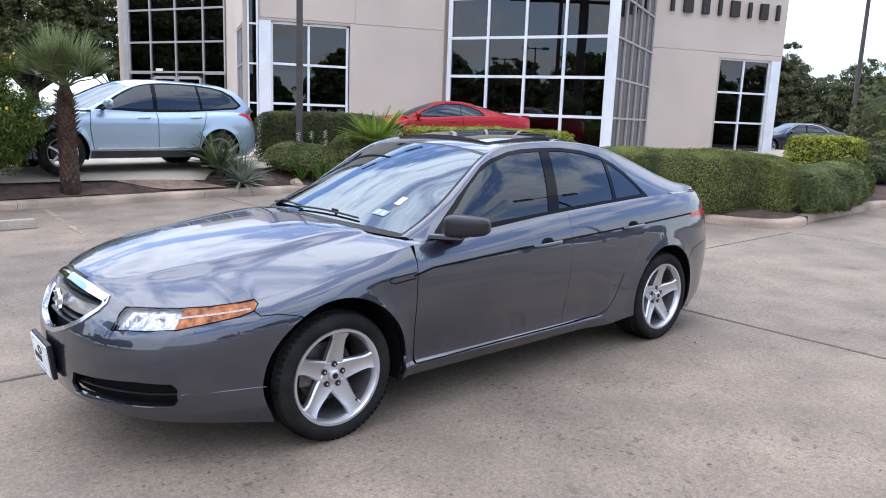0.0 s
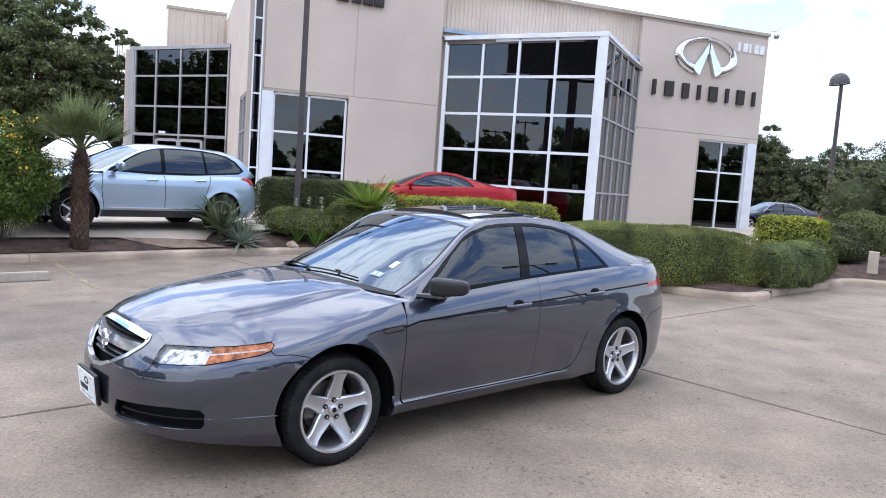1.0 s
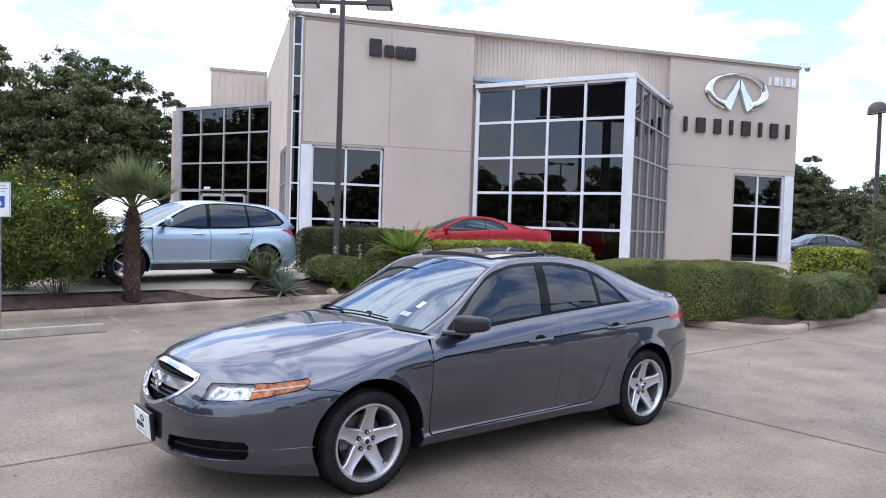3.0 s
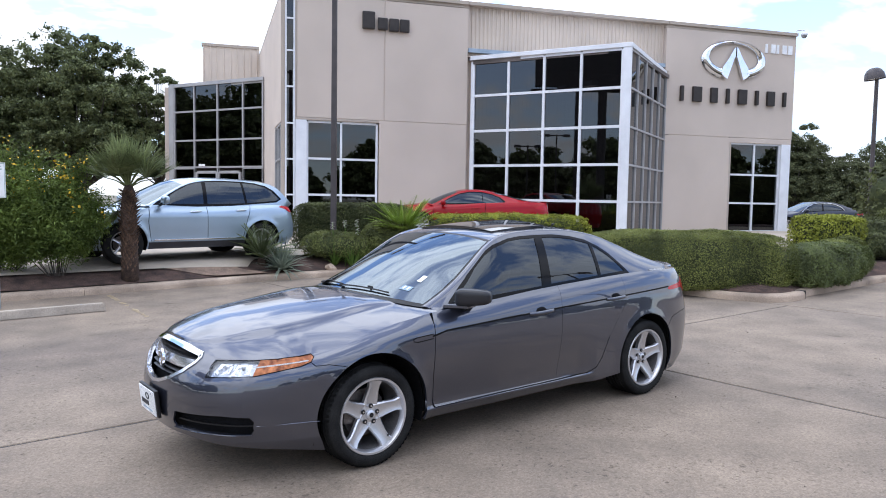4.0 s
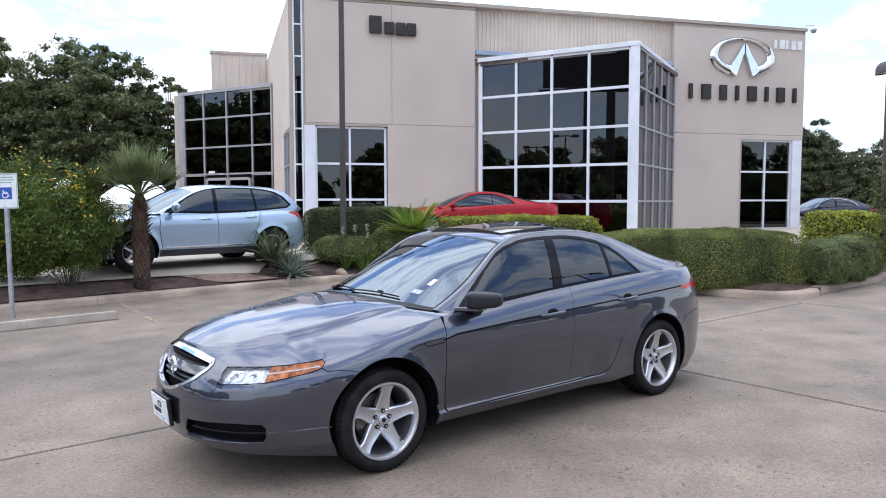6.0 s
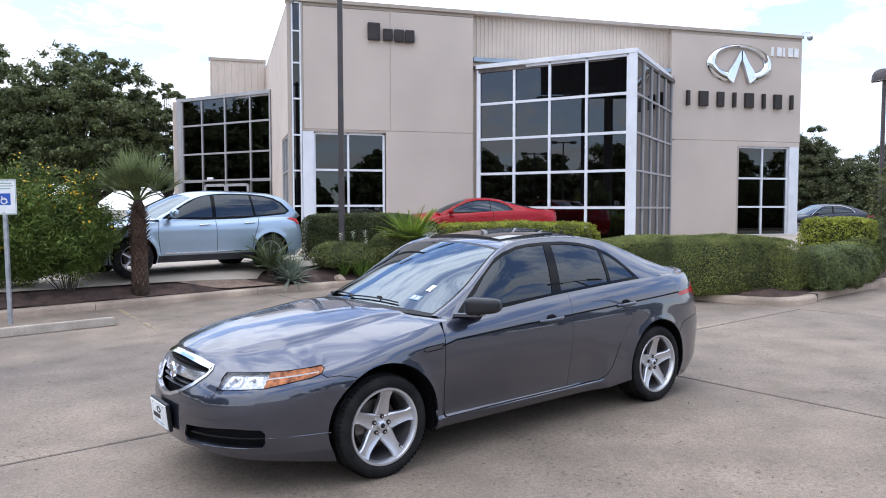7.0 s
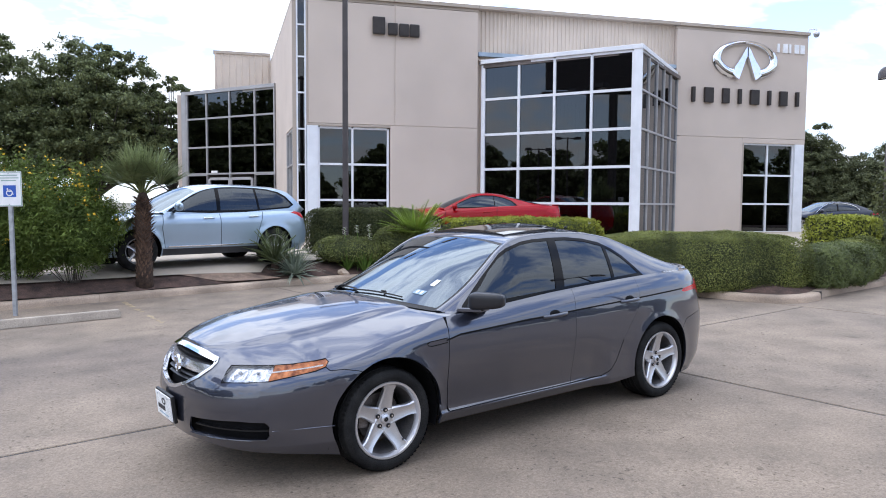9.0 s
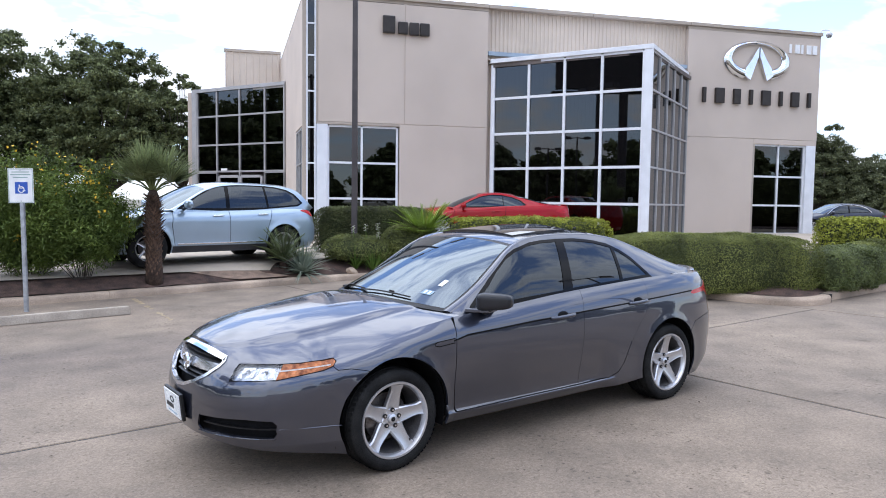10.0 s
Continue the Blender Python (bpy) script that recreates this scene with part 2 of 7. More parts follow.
    for e, (at, c) in zip([lane.color_ramp.elements[0], lane.color_ramp.elements[1], lane.color_ramp.elements.new(0.5), lane.color_ramp.elements.new(0.8)],
                          ((0.0, (1, 1, 1, 1)), (1.0, (1.03, 1.02, 1.0, 1)), (0.45, (0.80, 0.80, 0.83, 1)), (0.78, (0.82, 0.82, 0.85, 1)))):
        e.position, e.color = at, c
    across = n.new("ShaderNodeMapRange")
    across.inputs["From Min"].default_value, across.inputs["From Max"].default_value = 2.9, 5.7
    l.new(edge_at.outputs[0], across.inputs["Value"])
    l.new(across.outputs[0], lane.inputs[0])
    src = b.inputs["Base Color"].links[0].from_socket
    for r in (ramp, sr, pr, qr, lane):
        mx = n.new("ShaderNodeMix")
        mx.data_type, mx.blend_type = "RGBA", "MULTIPLY"
        mx.inputs[0].default_value = 1.0
        l.new(src, mx.inputs[6])
        l.new(r.outputs[0], mx.inputs[7])
        src = mx.outputs[2]
    l.new(src, b.inputs["Base Color"])
    return m


M["slab"] = concrete_slab()

# ---- small builders ----


def thing(name, label, category, m=None, group="", kind=""):
    e = new(name)
    if m is not None:
        e.matrix_world = m
    return tagged(e, label, category, group, kind)


def put(name, me, material, parent=None, label="", m=None):
    """A mesh object, under its thing where one is given."""
    ob = new(name, me)
    if material is not None and not me.materials:
        me.materials.append(material)
    if parent is not None:
        ob.parent = parent
    if m is not None:
        ob.matrix_local = m
    return tagged(ob, label)


def part(name, bm, material, parent=None, label="", smooth=None, m=None):
    me = bpy.data.meshes.new(name)
    bm.to_mesh(me)
    bm.free()
    if smooth is not None:
        me.polygons.foreach_set("use_smooth", [True] * len(me.polygons))
        if smooth < 179:
            me.set_sharp_from_angle(angle=radians(smooth))
    return put(name, me, material, parent, label, m)


def box(x0, x1, y0, y1, z0, z1, bevel=0.0):
    bm = bmesh.new()
    vs = [bm.verts.new((x, y, z)) for x in (x0, x1) for y in (y0, y1) for z in (z0, z1)]
    for f in ((0, 1, 3, 2), (4, 6, 7, 5), (0, 4, 5, 1), (2, 3, 7, 6), (0, 2, 6, 4), (1, 5, 7, 3)):
        bm.faces.new([vs[i] for i in f])
    bmesh.ops.recalc_face_normals(bm, faces=bm.faces)
    if bevel:
        bmesh.ops.bevel(bm, geom=bm.edges[:], offset=bevel, segments=2, profile=0.7, affect="EDGES")
    return bm


def prism(points, z0, z1, bevel=0.0):
    """An upright block on a plan outline."""
    bm = bmesh.new()
    lo = [bm.verts.new((x, y, z0)) for x, y in points]
    hi = [bm.verts.new((x, y, z1)) for x, y in points]
    bm.faces.new(lo[::-1])
    bm.faces.new(hi)
    k = len(points)
    for i in range(k):
        bm.faces.new((lo[i], lo[(i + 1) % k], hi[(i + 1) % k], hi[i]))
    bmesh.ops.recalc_face_normals(bm, faces=bm.faces)
    if bevel:
        bmesh.ops.bevel(bm, geom=[e for e in bm.edges if all(v in hi for v in e.verts)], offset=bevel, segments=3, profile=0.6, affect="EDGES")
    return bm


def tube(points, radii, sides=10, caps=True):
    """A round bar along a line."""
    bm = bmesh.new()
    rings = []
    pts = [Vector(p) for p in points]
    if not hasattr(radii, "__len__"):
        radii = [radii] * len(pts)
    ref = Vector((0.31, 0.17, 0.93))
    for i, p in enumerate(pts):
        d = (pts[min(i + 1, len(pts) - 1)] - pts[max(i - 1, 0)]).normalized()
        a = d.cross(ref if abs(d.dot(ref)) < 0.95 else Vector((1, 0, 0))).normalized()
        b = d.cross(a)
        rings.append([bm.verts.new(p + radii[i] * (math.cos(t) * a + math.sin(t) * b)) for t in [2 * math.pi * k / sides for k in range(sides)]])
    for r, s in zip(rings, rings[1:]):
        for k in range(sides):
            bm.faces.new((r[k], r[(k + 1) % sides], s[(k + 1) % sides], s[k]))
    if caps:
        bm.faces.new(rings[0][::-1])
        bm.faces.new(rings[-1])
    bmesh.ops.recalc_face_normals(bm, faces=bm.faces)
    return bm


def revolve(profile, segments=48, axis="y"):
    """A turned shape; the profile is (radius, along the axis)."""
    verts, faces = [], []
    for k in range(segments):
        t = 2 * math.pi * k / segments
        for r, h in profile:
            verts.append((r * math.cos(t), h, r * math.sin(t)) if axis == "y" else (r * math.cos(t), r * math.sin(t), h))
    p = len(profile)
    for k in range(segments):
        q = (k + 1) % segments
        for i in range(p - 1):
            faces.append((k * p + i, k * p + i + 1, q * p + i + 1, q * p + i))
    bm = bmesh.new()
    vs = [bm.verts.new(v) for v in verts]
    for f in faces:
        bm.faces.new([vs[i] for i in f])
    bmesh.ops.remove_doubles(bm, verts=bm.verts[:], dist=1e-5)
    bmesh.ops.recalc_face_normals(bm, faces=bm.faces)
    return bm


def join(*bms):
    """Several pieces of one part in one mesh."""
    out = bmesh.new()
    for b in bms:
        me = bpy.data.meshes.new("piece")
        b.to_mesh(me)
        b.free()
        out.from_mesh(me)
        bpy.data.meshes.remove(me)
    return out


def spline(points, samples=200):
    """A smooth curve through points (any dimension), evenly sampled by length."""
    p = np.array(points, float)
    p = np.vstack([2 * p[0] - p[1], p, 2 * p[-1] - p[-2]])
    out = []
    for i in range(1, len(p) - 2):
        for t in np.linspace(0, 1, 24, endpoint=False):
            a, b, c, d = p[i - 1], p[i], p[i + 1], p[i + 2]
            out.append(0.5 * (2 * b + (c - a) * t + (2 * a - 5 * b + 4 * c - d) * t * t + (3 * b - a - 3 * c + d) * t ** 3))
    out.append(p[-2])
    out = np.array(out)
    s = np.concatenate([[0], np.cumsum(np.linalg.norm(np.diff(out, axis=0), axis=1))])
    g = np.linspace(0, s[-1], samples)
    return np.stack([np.interp(g, s, out[:, k]) for k in range(out.shape[1])], 1)

# ---- ground ----
LOT_N = LOT @ Vector((0, 0, 1))
KERB = [(-16, 8.55), (-8, 8.65), (-2.6, 8.74), (0.6, 8.86), (3.2, 9.0), (4.8, 8.7), (6.0, 7.4), (6.9, 5.2), (7.3, 3.4), (7.38, 2.2), (7.46, 1.6), (7.7, 1.24), (8.1, 1.1),
        (8.55, 1.13), (8.8, 1.24), (9.6, 1.29), (11.1, 1.31), (12.2, 1.35), (12.75, 1.27), (13.05, 0.95), (13.25, 0.3), (13.5, -1.5), (14.2, -4.5), (17, -9)]


def lot_z(x, y):
    return -(LOT_N.x * x + LOT_N.y * y) / LOT_N.z


KERB_LINE = spline(KERB, 700)


def behind_kerb(x, y):
    return float(np.min(np.hypot(KERB_LINE[:, 0] - x, KERB_LINE[:, 1] - y)))


def bed_z(x, y):
    s = behind_kerb(x, y)
    return lot_z(x, y) * math.exp(-s / 3) + float(np.interp(s, [0, 0.4, 0.6, 0.9, 3, 10], [0.105, 0.19, 0.29, 0.37, 0.40, 0.6]))


def far_z(x, y):
    r = math.hypot(x, y)
    return lot_z(x, y) * max(0.0, 1 - max(0, r - 30) / 40) - 0.09


# one sheet of ground out to the horizon
bm = bmesh.new()
rings, spokes = [0.01, 12, 24, 36, 50, 70, 120, 300, 900, 2500], 48
rows_ = [[bm.verts.new((r * math.cos(2 * math.pi * k / spokes), r * math.sin(2 * math.pi * k / spokes), 0)) for k in range(spokes)] for r in rings]
for a_, b_ in zip(rows_, rows_[1:]):
    for k in range(spokes):
        bm.faces.new((a_[k], b_[k], b_[(k + 1) % spokes], a_[(k + 1) % spokes]))
for v in bm.verts:
    v.co.z = far_z(v.co.x, v.co.y)
ground = tagged(part("ground", bm, M["soil"]), "bare dry ground and far land round the lot", "ground", kind="structure")

# parking lot: concrete slabs with open joints
lot = tagged(new("parking_lot"), "beige exposed-aggregate concrete parking lot with stained slabs", "parking lot", kind="structure")
lot.matrix_world = LOT
base_bm = bmesh.new()
base_bm.faces.new([base_bm.verts.new((x, y, -0.006)) for x, y in ((-24, -24), (34, -24), (34, 1.3), (8.6, 1.05), (7.2, 2), (6.5, 6), (4.5, 8.6), (-24, 8.4))])
part("joint_bed", base_bm, M["joint"], lot)
XJ = [-18.6, -13.4, -8.9, -3.8, 2.27, 7.55, 12.8, 18, 23.2, 28.4]
YJ = [-21, -15.9, -10.7, -5.4, 0.93, 8.95]
rnd = random.Random(4)


def slab(x0, x1, y0, y1):
    """A slab with slightly ragged, rounded edges."""
    g, k = 0.012, 60
    bm = bmesh.new()
    ring = []
    for (ax, ay), (bx, by) in (((x0, y0), (x1, y0)), ((x1, y0), (x1, y1)), ((x1, y1), (x0, y1)), ((x0, y1), (x0, y0))):
        for i in range(k):
            t = i / k
            ring.append((ax + (bx - ax) * t, ay + (by - ay) * t))
    cx, cy = (x0 + x1) / 2, (y0 + y1) / 2
    outer, inner, low = [], [], []
    for x, y in ring:
        j = g + rnd.uniform(0, 0.007)
        sx, sy = (1 if x < cx else -1), (1 if y < cy else -1)
        ex = x + sx * j * (abs(x - cx) > (x1 - x0) / 2 - 0.01)
        ey = y + sy * j * (abs(y - cy) > (y1 - y0) / 2 - 0.01)
        low.append(bm.verts.new((ex, ey, -0.05)))
        outer.append(bm.verts.new((ex, ey, -0.008)))
        inner.append(bm.verts.new((ex + (cx - ex) * 0.002, ey + (cy - ey) * 0.002, 0)))
    n = len(ring)
    for i in range(n):
        j = (i + 1) % n
        bm.faces.new((low[i], low[j], outer[j], outer[i]))
        bm.faces.new((outer[i], outer[j], inner[j], inner[i]))
    bm.faces.new(inner)
    bmesh.ops.recalc_face_normals(bm, faces=bm.faces)
    return bm


for xa, xb in zip(XJ, XJ[1:]):
    for ya, yb in zip(YJ, YJ[1:]):
        if xa > 7 and ya > 0.5:
            continue
        part("slab", slab(xa, xb, ya, 1.7 if xa > 7 and ya == YJ[3] else yb), M["slab"], lot)
# a fine crack wanders through one slab
crack_pts = spline([(7.3, 0.98), (7.6, 0.55), (7.7, 0.1), (8.1, -0.4), (8.2, -1.1), (8.9, -1.9)], 40)
cr = bmesh.new()
for (ax, ay), (bx, by) in zip(crack_pts, crack_pts[1:]):
    w = rnd.uniform(0.003, 0.008)
    cr.faces.new([cr.verts.new(p) for p in ((ax, ay - w, 0.004), (bx, by - w, 0.004), (bx, by + w, 0.004), (ax, ay + w, 0.004))])
part("crack", cr, M["joint"], lot)
# a curved scrape where the surface has flaked
scrape = bmesh.new()
for x, y in spline([(0.85, -1.6), (0.82, -1.75), (0.83, -1.9), (0.79, -2.08), (0.69, -2.26), (0.52, -2.36)], 34):
    px, py, w = x + rnd.gauss(0, 0.05), y + rnd.gauss(0, 0.05), rnd.uniform(0.0025, 0.0075)
    turn = rnd.uniform(0, math.pi)
    ring = [turn + i * math.pi / 3 for i in range(6)]
    scrape.faces.new([scrape.verts.new((px + w * math.cos(a) * rnd.uniform(0.6, 1.5), py + w * math.sin(a) * rnd.uniform(0.6, 1.2), 0.004)) for a in ring])
part("scrape_mark", scrape, M["wheel_scuff"], lot, "flaked scrape in the concrete")

# worn yellow stall line
line_bm = bmesh.new()
for i in range(26):
    y0 = 5.6 + i * 0.115
    if rnd.random() < 0.35:
        continue
    w0, w1 = rnd.uniform(0.01, 0.05), rnd.uniform(0.01, 0.05)
    x = -0.82 + 0.05 * (y0 - 5.6)
    line_bm.faces.new([line_bm.verts.new(p) for p in ((x - w0, y0, 0.004), (x + w1, y0 + 0.01, 0.004), (x + w0, y0 + 0.11, 0.004), (x - w1, y0 + 0.1, 0.004))])
part("stall_line", line_bm, M["yellow"], lot, "worn yellow painted line")


def kerb_piece(pts):
    """A length of kerb: upright face, rounded nose, flat top."""
    prof = [(0.0, -0.12), (0.0, 0.07), (0.012, 0.10), (0.04, 0.122), (0.08, 0.128), (0.16, 0.128), (0.165, -0.12)]
    bm = bmesh.new()
    rows = []
    for i, (x, y) in enumerate(pts):
        a, b = pts[max(i - 1, 0)], pts[min(i + 1, len(pts) - 1)]
        d = Vector((b[0] - a[0], b[1] - a[1])).normalized()
        nrm = Vector((-d.y, d.x))
        rows.append([bm.verts.new((x + nrm.x * o, y + nrm.y * o, lot_z(x, y) + z + rnd.uniform(-0.003, 0.003))) for o, z in prof])
    for r, s in zip(rows, rows[1:]):
        for k in range(len(prof) - 1):
            bm.faces.new((r[k], s[k], s[k + 1], r[k + 1]))
    bm.faces.new(rows[0])
    bm.faces.new(rows[-1][::-1])
    bmesh.ops.recalc_face_normals(bm, faces=bm.faces)
    return bm


kerb = tagged(new("kerb"), "weathered beige concrete kerb round the planting beds", "kerb", kind="structure")
step = 46
for i in range(0, 699, step):
    seg = KERB_LINE[i:i + step + 1]
    seg = seg.copy()
    seg[-1] = seg[-1] + (seg[-2] - seg[-1]) * 0.12
    part("kerb_stone", kerb_piece([tuple(p) for p in seg]), M["kerb"], kerb, smooth=50)

# broken kerb joint: a dark block stands for the shadow inside it
part("broken_joint", box(-0.028, 0.028, -0.006, 0.2, -0.05, 0.133), M["joint"], kerb, m=pose(8.64, 1.165, lot_z(8.64, 1.165), 0, 0, 24))


def sheet(outline, height, step, lift=0.0):
    """A ground sheet on a plan outline, following a height."""
    bm = bmesh.new()
    bm.faces.new([bm.verts.new((x, y, 0)) for x, y in outline])
    xs, ys = [p[0] for p in outline], [p[1] for p in outline]
    for axis, lo, hi in ((0, min(xs), max(xs)), (1, min(ys), max(ys))):
        c = lo + step
        while c < hi:
            no = (1, 0, 0) if axis == 0 else (0, 1, 0)
            co_ = (c, 0, 0) if axis == 0 else (0, c, 0)
            bmesh.ops.bisect_plane(bm, geom=bm.verts[:] + bm.edges[:] + bm.faces[:], plane_co=co_, plane_no=no, dist=1e-5)
            c += step if c < 16 else step * 4
    for v in bm.verts:
        v.co.z = height(v.co.x, v.co.y) + lift
    bmesh.ops.recalc_face_normals(bm, faces=bm.faces)
    if sum(f.normal.z for f in bm.faces) < 0:
        bmesh.ops.reverse_faces(bm, faces=bm.faces[:])
    return bm


edge = []
for i in range(0, 700, 6):
    a, b = KERB_LINE[max(i - 1, 0)], KERB_LINE[min(i + 1, 699)]
    d = (b - a) / np.linalg.norm(b - a)
    edge.append((KERB_LINE[i][0] - d[1] * 0.15, KERB_LINE[i][1] + d[0] * 0.15))
bed_noise = lambda x, y: bed_z(x, y) + 0.03 * (noise.noise((x * 1.7, y * 1.7, 0)) + 0.6 * noise.noise((x * 6, y * 6, 3)))
bed = tagged(part("planting_bed", sheet(edge + [(46, -9), (46, 40), (-16, 40)], bed_noise, 0.6), M["mulch"], smooth=180), "dark bark mulch in the raised planting bed", "planting bed", kind="structure")
DRIVE = [(-16, 9.40), (-1, 9.42), (0.4, 9.45), (1.4, 9.46), (2.2, 9.45), (2.34, 9.62), (2.5, 9.8), (4.6, 10.1), (5.6, 11.3), (6.4, 12.6), (8.6, 11.4), (12.4, 8.2), (14, 5.6), (18, 4.9), (46, 4.2), (46, 40), (-16, 40)]
drive = tagged(part("driveway", sheet(DRIVE, bed_z, 0.8, 0.035), M["drive"], smooth=180), "pale concrete driveway in front of the showroom", "driveway", kind="structure")
EARTH = [(0.55, 9.455), (0.9, 9.33), (1.15, 9.16), (1.4, 9.06), (2.0, 9.08), (2.5, 9.11), (2.33, 9.25), (2.1, 9.36), (1.95, 9.46)]
tagged(part("bare_earth", sheet(EARTH, bed_z, 0.3, 0.031), M["earth"], smooth=180), "bare tan earth between the mulch and the driveway", "soil", kind="structure")


def wheel_stop(m):
    e = thing("wheel_stop", "long weathered concrete wheel stop on the lot", "wheel stop", m)
    bm = prism([(-0.09, -0.92), (0.09, -0.92), (0.09, 0.92), (-0.09, 0.92)], 0, 0.12)
    for v in bm.verts:
        if v.co.z > 0.1:
            v.co.x *= 0.72
            v.co.y *= 0.985
    bmesh.ops.bevel(bm, geom=bm.edges[:], offset=0.012, segments=2, affect="EDGES")
    part("block", bm, M["wheel_stop"], e, smooth=40)
    for y in (-0.6, 0.6):
        part("anchor_pin", tube([(0, y, 0.1), (0, y, 0.126)], 0.012, 8), M["galvanised"], e)
    return e


wheel_stop(LOT @ pose(-2.06, 6.78, 0, 0, 0, 92))

# ---- showroom building: x along its front, y into it ----
BASE = pose(24.8, 9.57, 0, 0, 0, -22)
hall = thing("car_showroom", "beige stucco car showroom with dark glass bays", "showroom building", BASE)
GZ = 0.3


def wall(name, x0, x1, y0, y1, z0, z1, material="stucco", bevel=0.015):
    return part(name, box(x0, x1, y0, y1, z0, z1, bevel), M[material], hall)


# main front, in panels with open joints
wall("wall_panel", -19.22, -16.385, 0, 0.3, 4.258, 8.18)
wall("wall_panel", -16.355, -13.47, 0, 0.3, 4.258, 8.18)
wall("wall_panel", -16.52, -13.47, 0, 0.3, GZ, 4.24)
wall("wall_trim", -19.3, -13.45, 0.03, 0.3, 8.2, 8.3, "trim")
wall("joint_backing", -16.6, -13.5, 0.02, 0.25, 4.2, 4.3, "stucco", 0)
wall("joint_backing", -16.4, -16.3, 0.02, 0.25, 4.3, 8.2, "stucco", 0)
wall("window_head", -19.24, -16.52, -0.01, 0.3, 4.17, 4.25, "trim")
wall("wall_trim", -19.29, -19.225, -0.012, 0.3, 4.17, 8.3, "trim")
wall("corner_post", -19.72, -19.6, -0.02, 0.12, GZ, 8.3, "trim")
# right wing
wall("wall_panel", -5.72, 0.11, 0, 0.3, 4.258, 8.18)
wall("wall_panel", -5.72, -2.77, 0, 0.3, GZ, 4.24)
wall("joint_backing", -5.5, -2.8, 0.02, 0.25, 4.2, 4.3, "stucco", 0)
wall("window_head", -2.77, 0.10, 0.0, 0.3, 4.06, 4.25, "stucco")
wall("wall_trim", -2.77, -2.70, -0.008, 0.3, GZ, 4.06, "trim")
wall("side_wall", -0.19, 0.11, 0.305, 20, 4.1, 8.18)
wall("side_wall", -0.19, 0.06, 2.5, 20, GZ, 4.1)
# parapet cap along the whole front
for x0, x1 in ((-19.75, -16.4), (-16.39, -13.46), (-13.45, -9.6), (-9.59, -5.66), (-5.65, -2.8), (-2.79, 0.16)):
    part("parapet_cap", box(x0, x1, -0.05, 0.4, 8.3, 8.42, 0.012), M["trim"], hall)
wall("wall_trim", -5.74, 0.12, 0.02, 0.3, 8.185, 8.3, "trim")


def ribbed(p, q, z0, z1, pitch=0.15, name="ribbed_wall"):
    """Upright ribbed metal sheet between two plan points."""
    p, q = Vector(p), Vector(q)
    d = (q - p).normalized()
    nrm = Vector((d.y, -d.x))
    length = (q - p).length
    outline, x = [], 0.0
    while x < length:
        for dx, o in ((0.0, 0.0), (0.015, 0.032), (0.06, 0.032), (0.075, 0.0)):
            if x + dx <= length:
                outline.append(p + d * (x + dx) + nrm * o)
        x += pitch
    outline.append(q)
    bm = bmesh.new()
    for a, b in zip(outline, outline[1:]):
        bm.faces.new([bm.verts.new((v.x, v.y, z)) for v, z in ((a, z0), (b, z0), (b, z1), (a, z1))])
    bmesh.ops.remove_doubles(bm, verts=bm.verts[:], dist=1e-4)
    bmesh.ops.solidify(bm, geom=bm.faces[:], thickness=0.02)
    return part(name, bm, M["metal_wall"], hall, "beige ribbed metal siding")


ribbed((-13.45, 0.2), (-5.73, 0.2), 0.3, 8.3)
part("flashing", box(-13.45, -5.73, 0.0, 0.16, 6.72, 6.86, 0.01), M["flashing"], hall, "blue-grey metal flashing")
part("flashing", box(-13.46, -5.6, -0.04, 0.16, 6.55, 6.6, 0.01), M["trim"], hall)


def glazing(name, p, turn, cols, rows, z_foot, frame_mat, thick=0.07, depth=0.12, wide=(), drop_cols=(), label="", head=0.0, split=()):
    """A glazed wall: upright and cross bars, and a pane in every field. Starts at p and runs along turn (degrees)."""
    m = pose(p[0], p[1], 0, 0, 0, turn)
    bars = []
    for c in cols:
        t = dict(wide).get(c, thick)
        bars.append(box(c - t / 2, c + t / 2, 0, depth, z_foot, rows[-1], 0.006))
    spans = list(zip(cols, cols[1:]))
    for z in rows:
        for a, b in spans:
            ta, tb = dict(wide).get(a, thick) / 2, dict(wide).get(b, thick) / 2
            bars.append(box(a + ta, b - tb, 0.004, depth - 0.004, z - thick / 2, z + thick / 2))
    win = part(name, join(*bars), M[frame_mat], hall, label, m=m)
    for a, b in spans:
        for z0, z1 in zip(rows, rows[1:]):
            ob = part("pane", box(a + 0.02, b - 0.02, depth * 0.45, depth * 0.45 + 0.012, z0 + 0.02, z1 - 0.02), M["pane"], win)
            ob.visible_shadow = False
    if head:
        part("head_cap", box(cols[0] - 0.06, cols[-1] + 0.06, -0.03, depth + 0.1, rows[-1] - thick / 2, rows[-1] + head, 0.012), M[frame_mat], win)
    return win


# corner strip and corner window
glazing("strip_window", (-19.6, -0.02), 0, [0.03, 0.29], [0.4, 1.75, 2.9, 4.05, 5.21, 6.35, 7.36, 8.26], GZ, "white_frame", 0.05, label="narrow corner strip of dark panes")
part("corner_column", box(-19.27, -18.9, -0.03, 0.25, GZ, 4.17, 0.02), M["white_frame"], hall, "white clad column")
glazing("front_window", (-18.88, 0.06), 0, [0.0, 1.1, 2.29], [0.55, 1.76, 2.94, 4.13], GZ, "white_frame", label="white framed dark window")
glazing("wing_window", (-2.70, 0.06), 0, [0.0, 1.13, 2.31], [0.62, 1.72, 2.83, 4.03], GZ, "white_frame", label="white framed dark window in the right wing")
part("corner_column", box(-0.38, 0.06, -0.03, 0.35, GZ, 4.06, 0.02), M["white_frame"], hall, "white clad column")
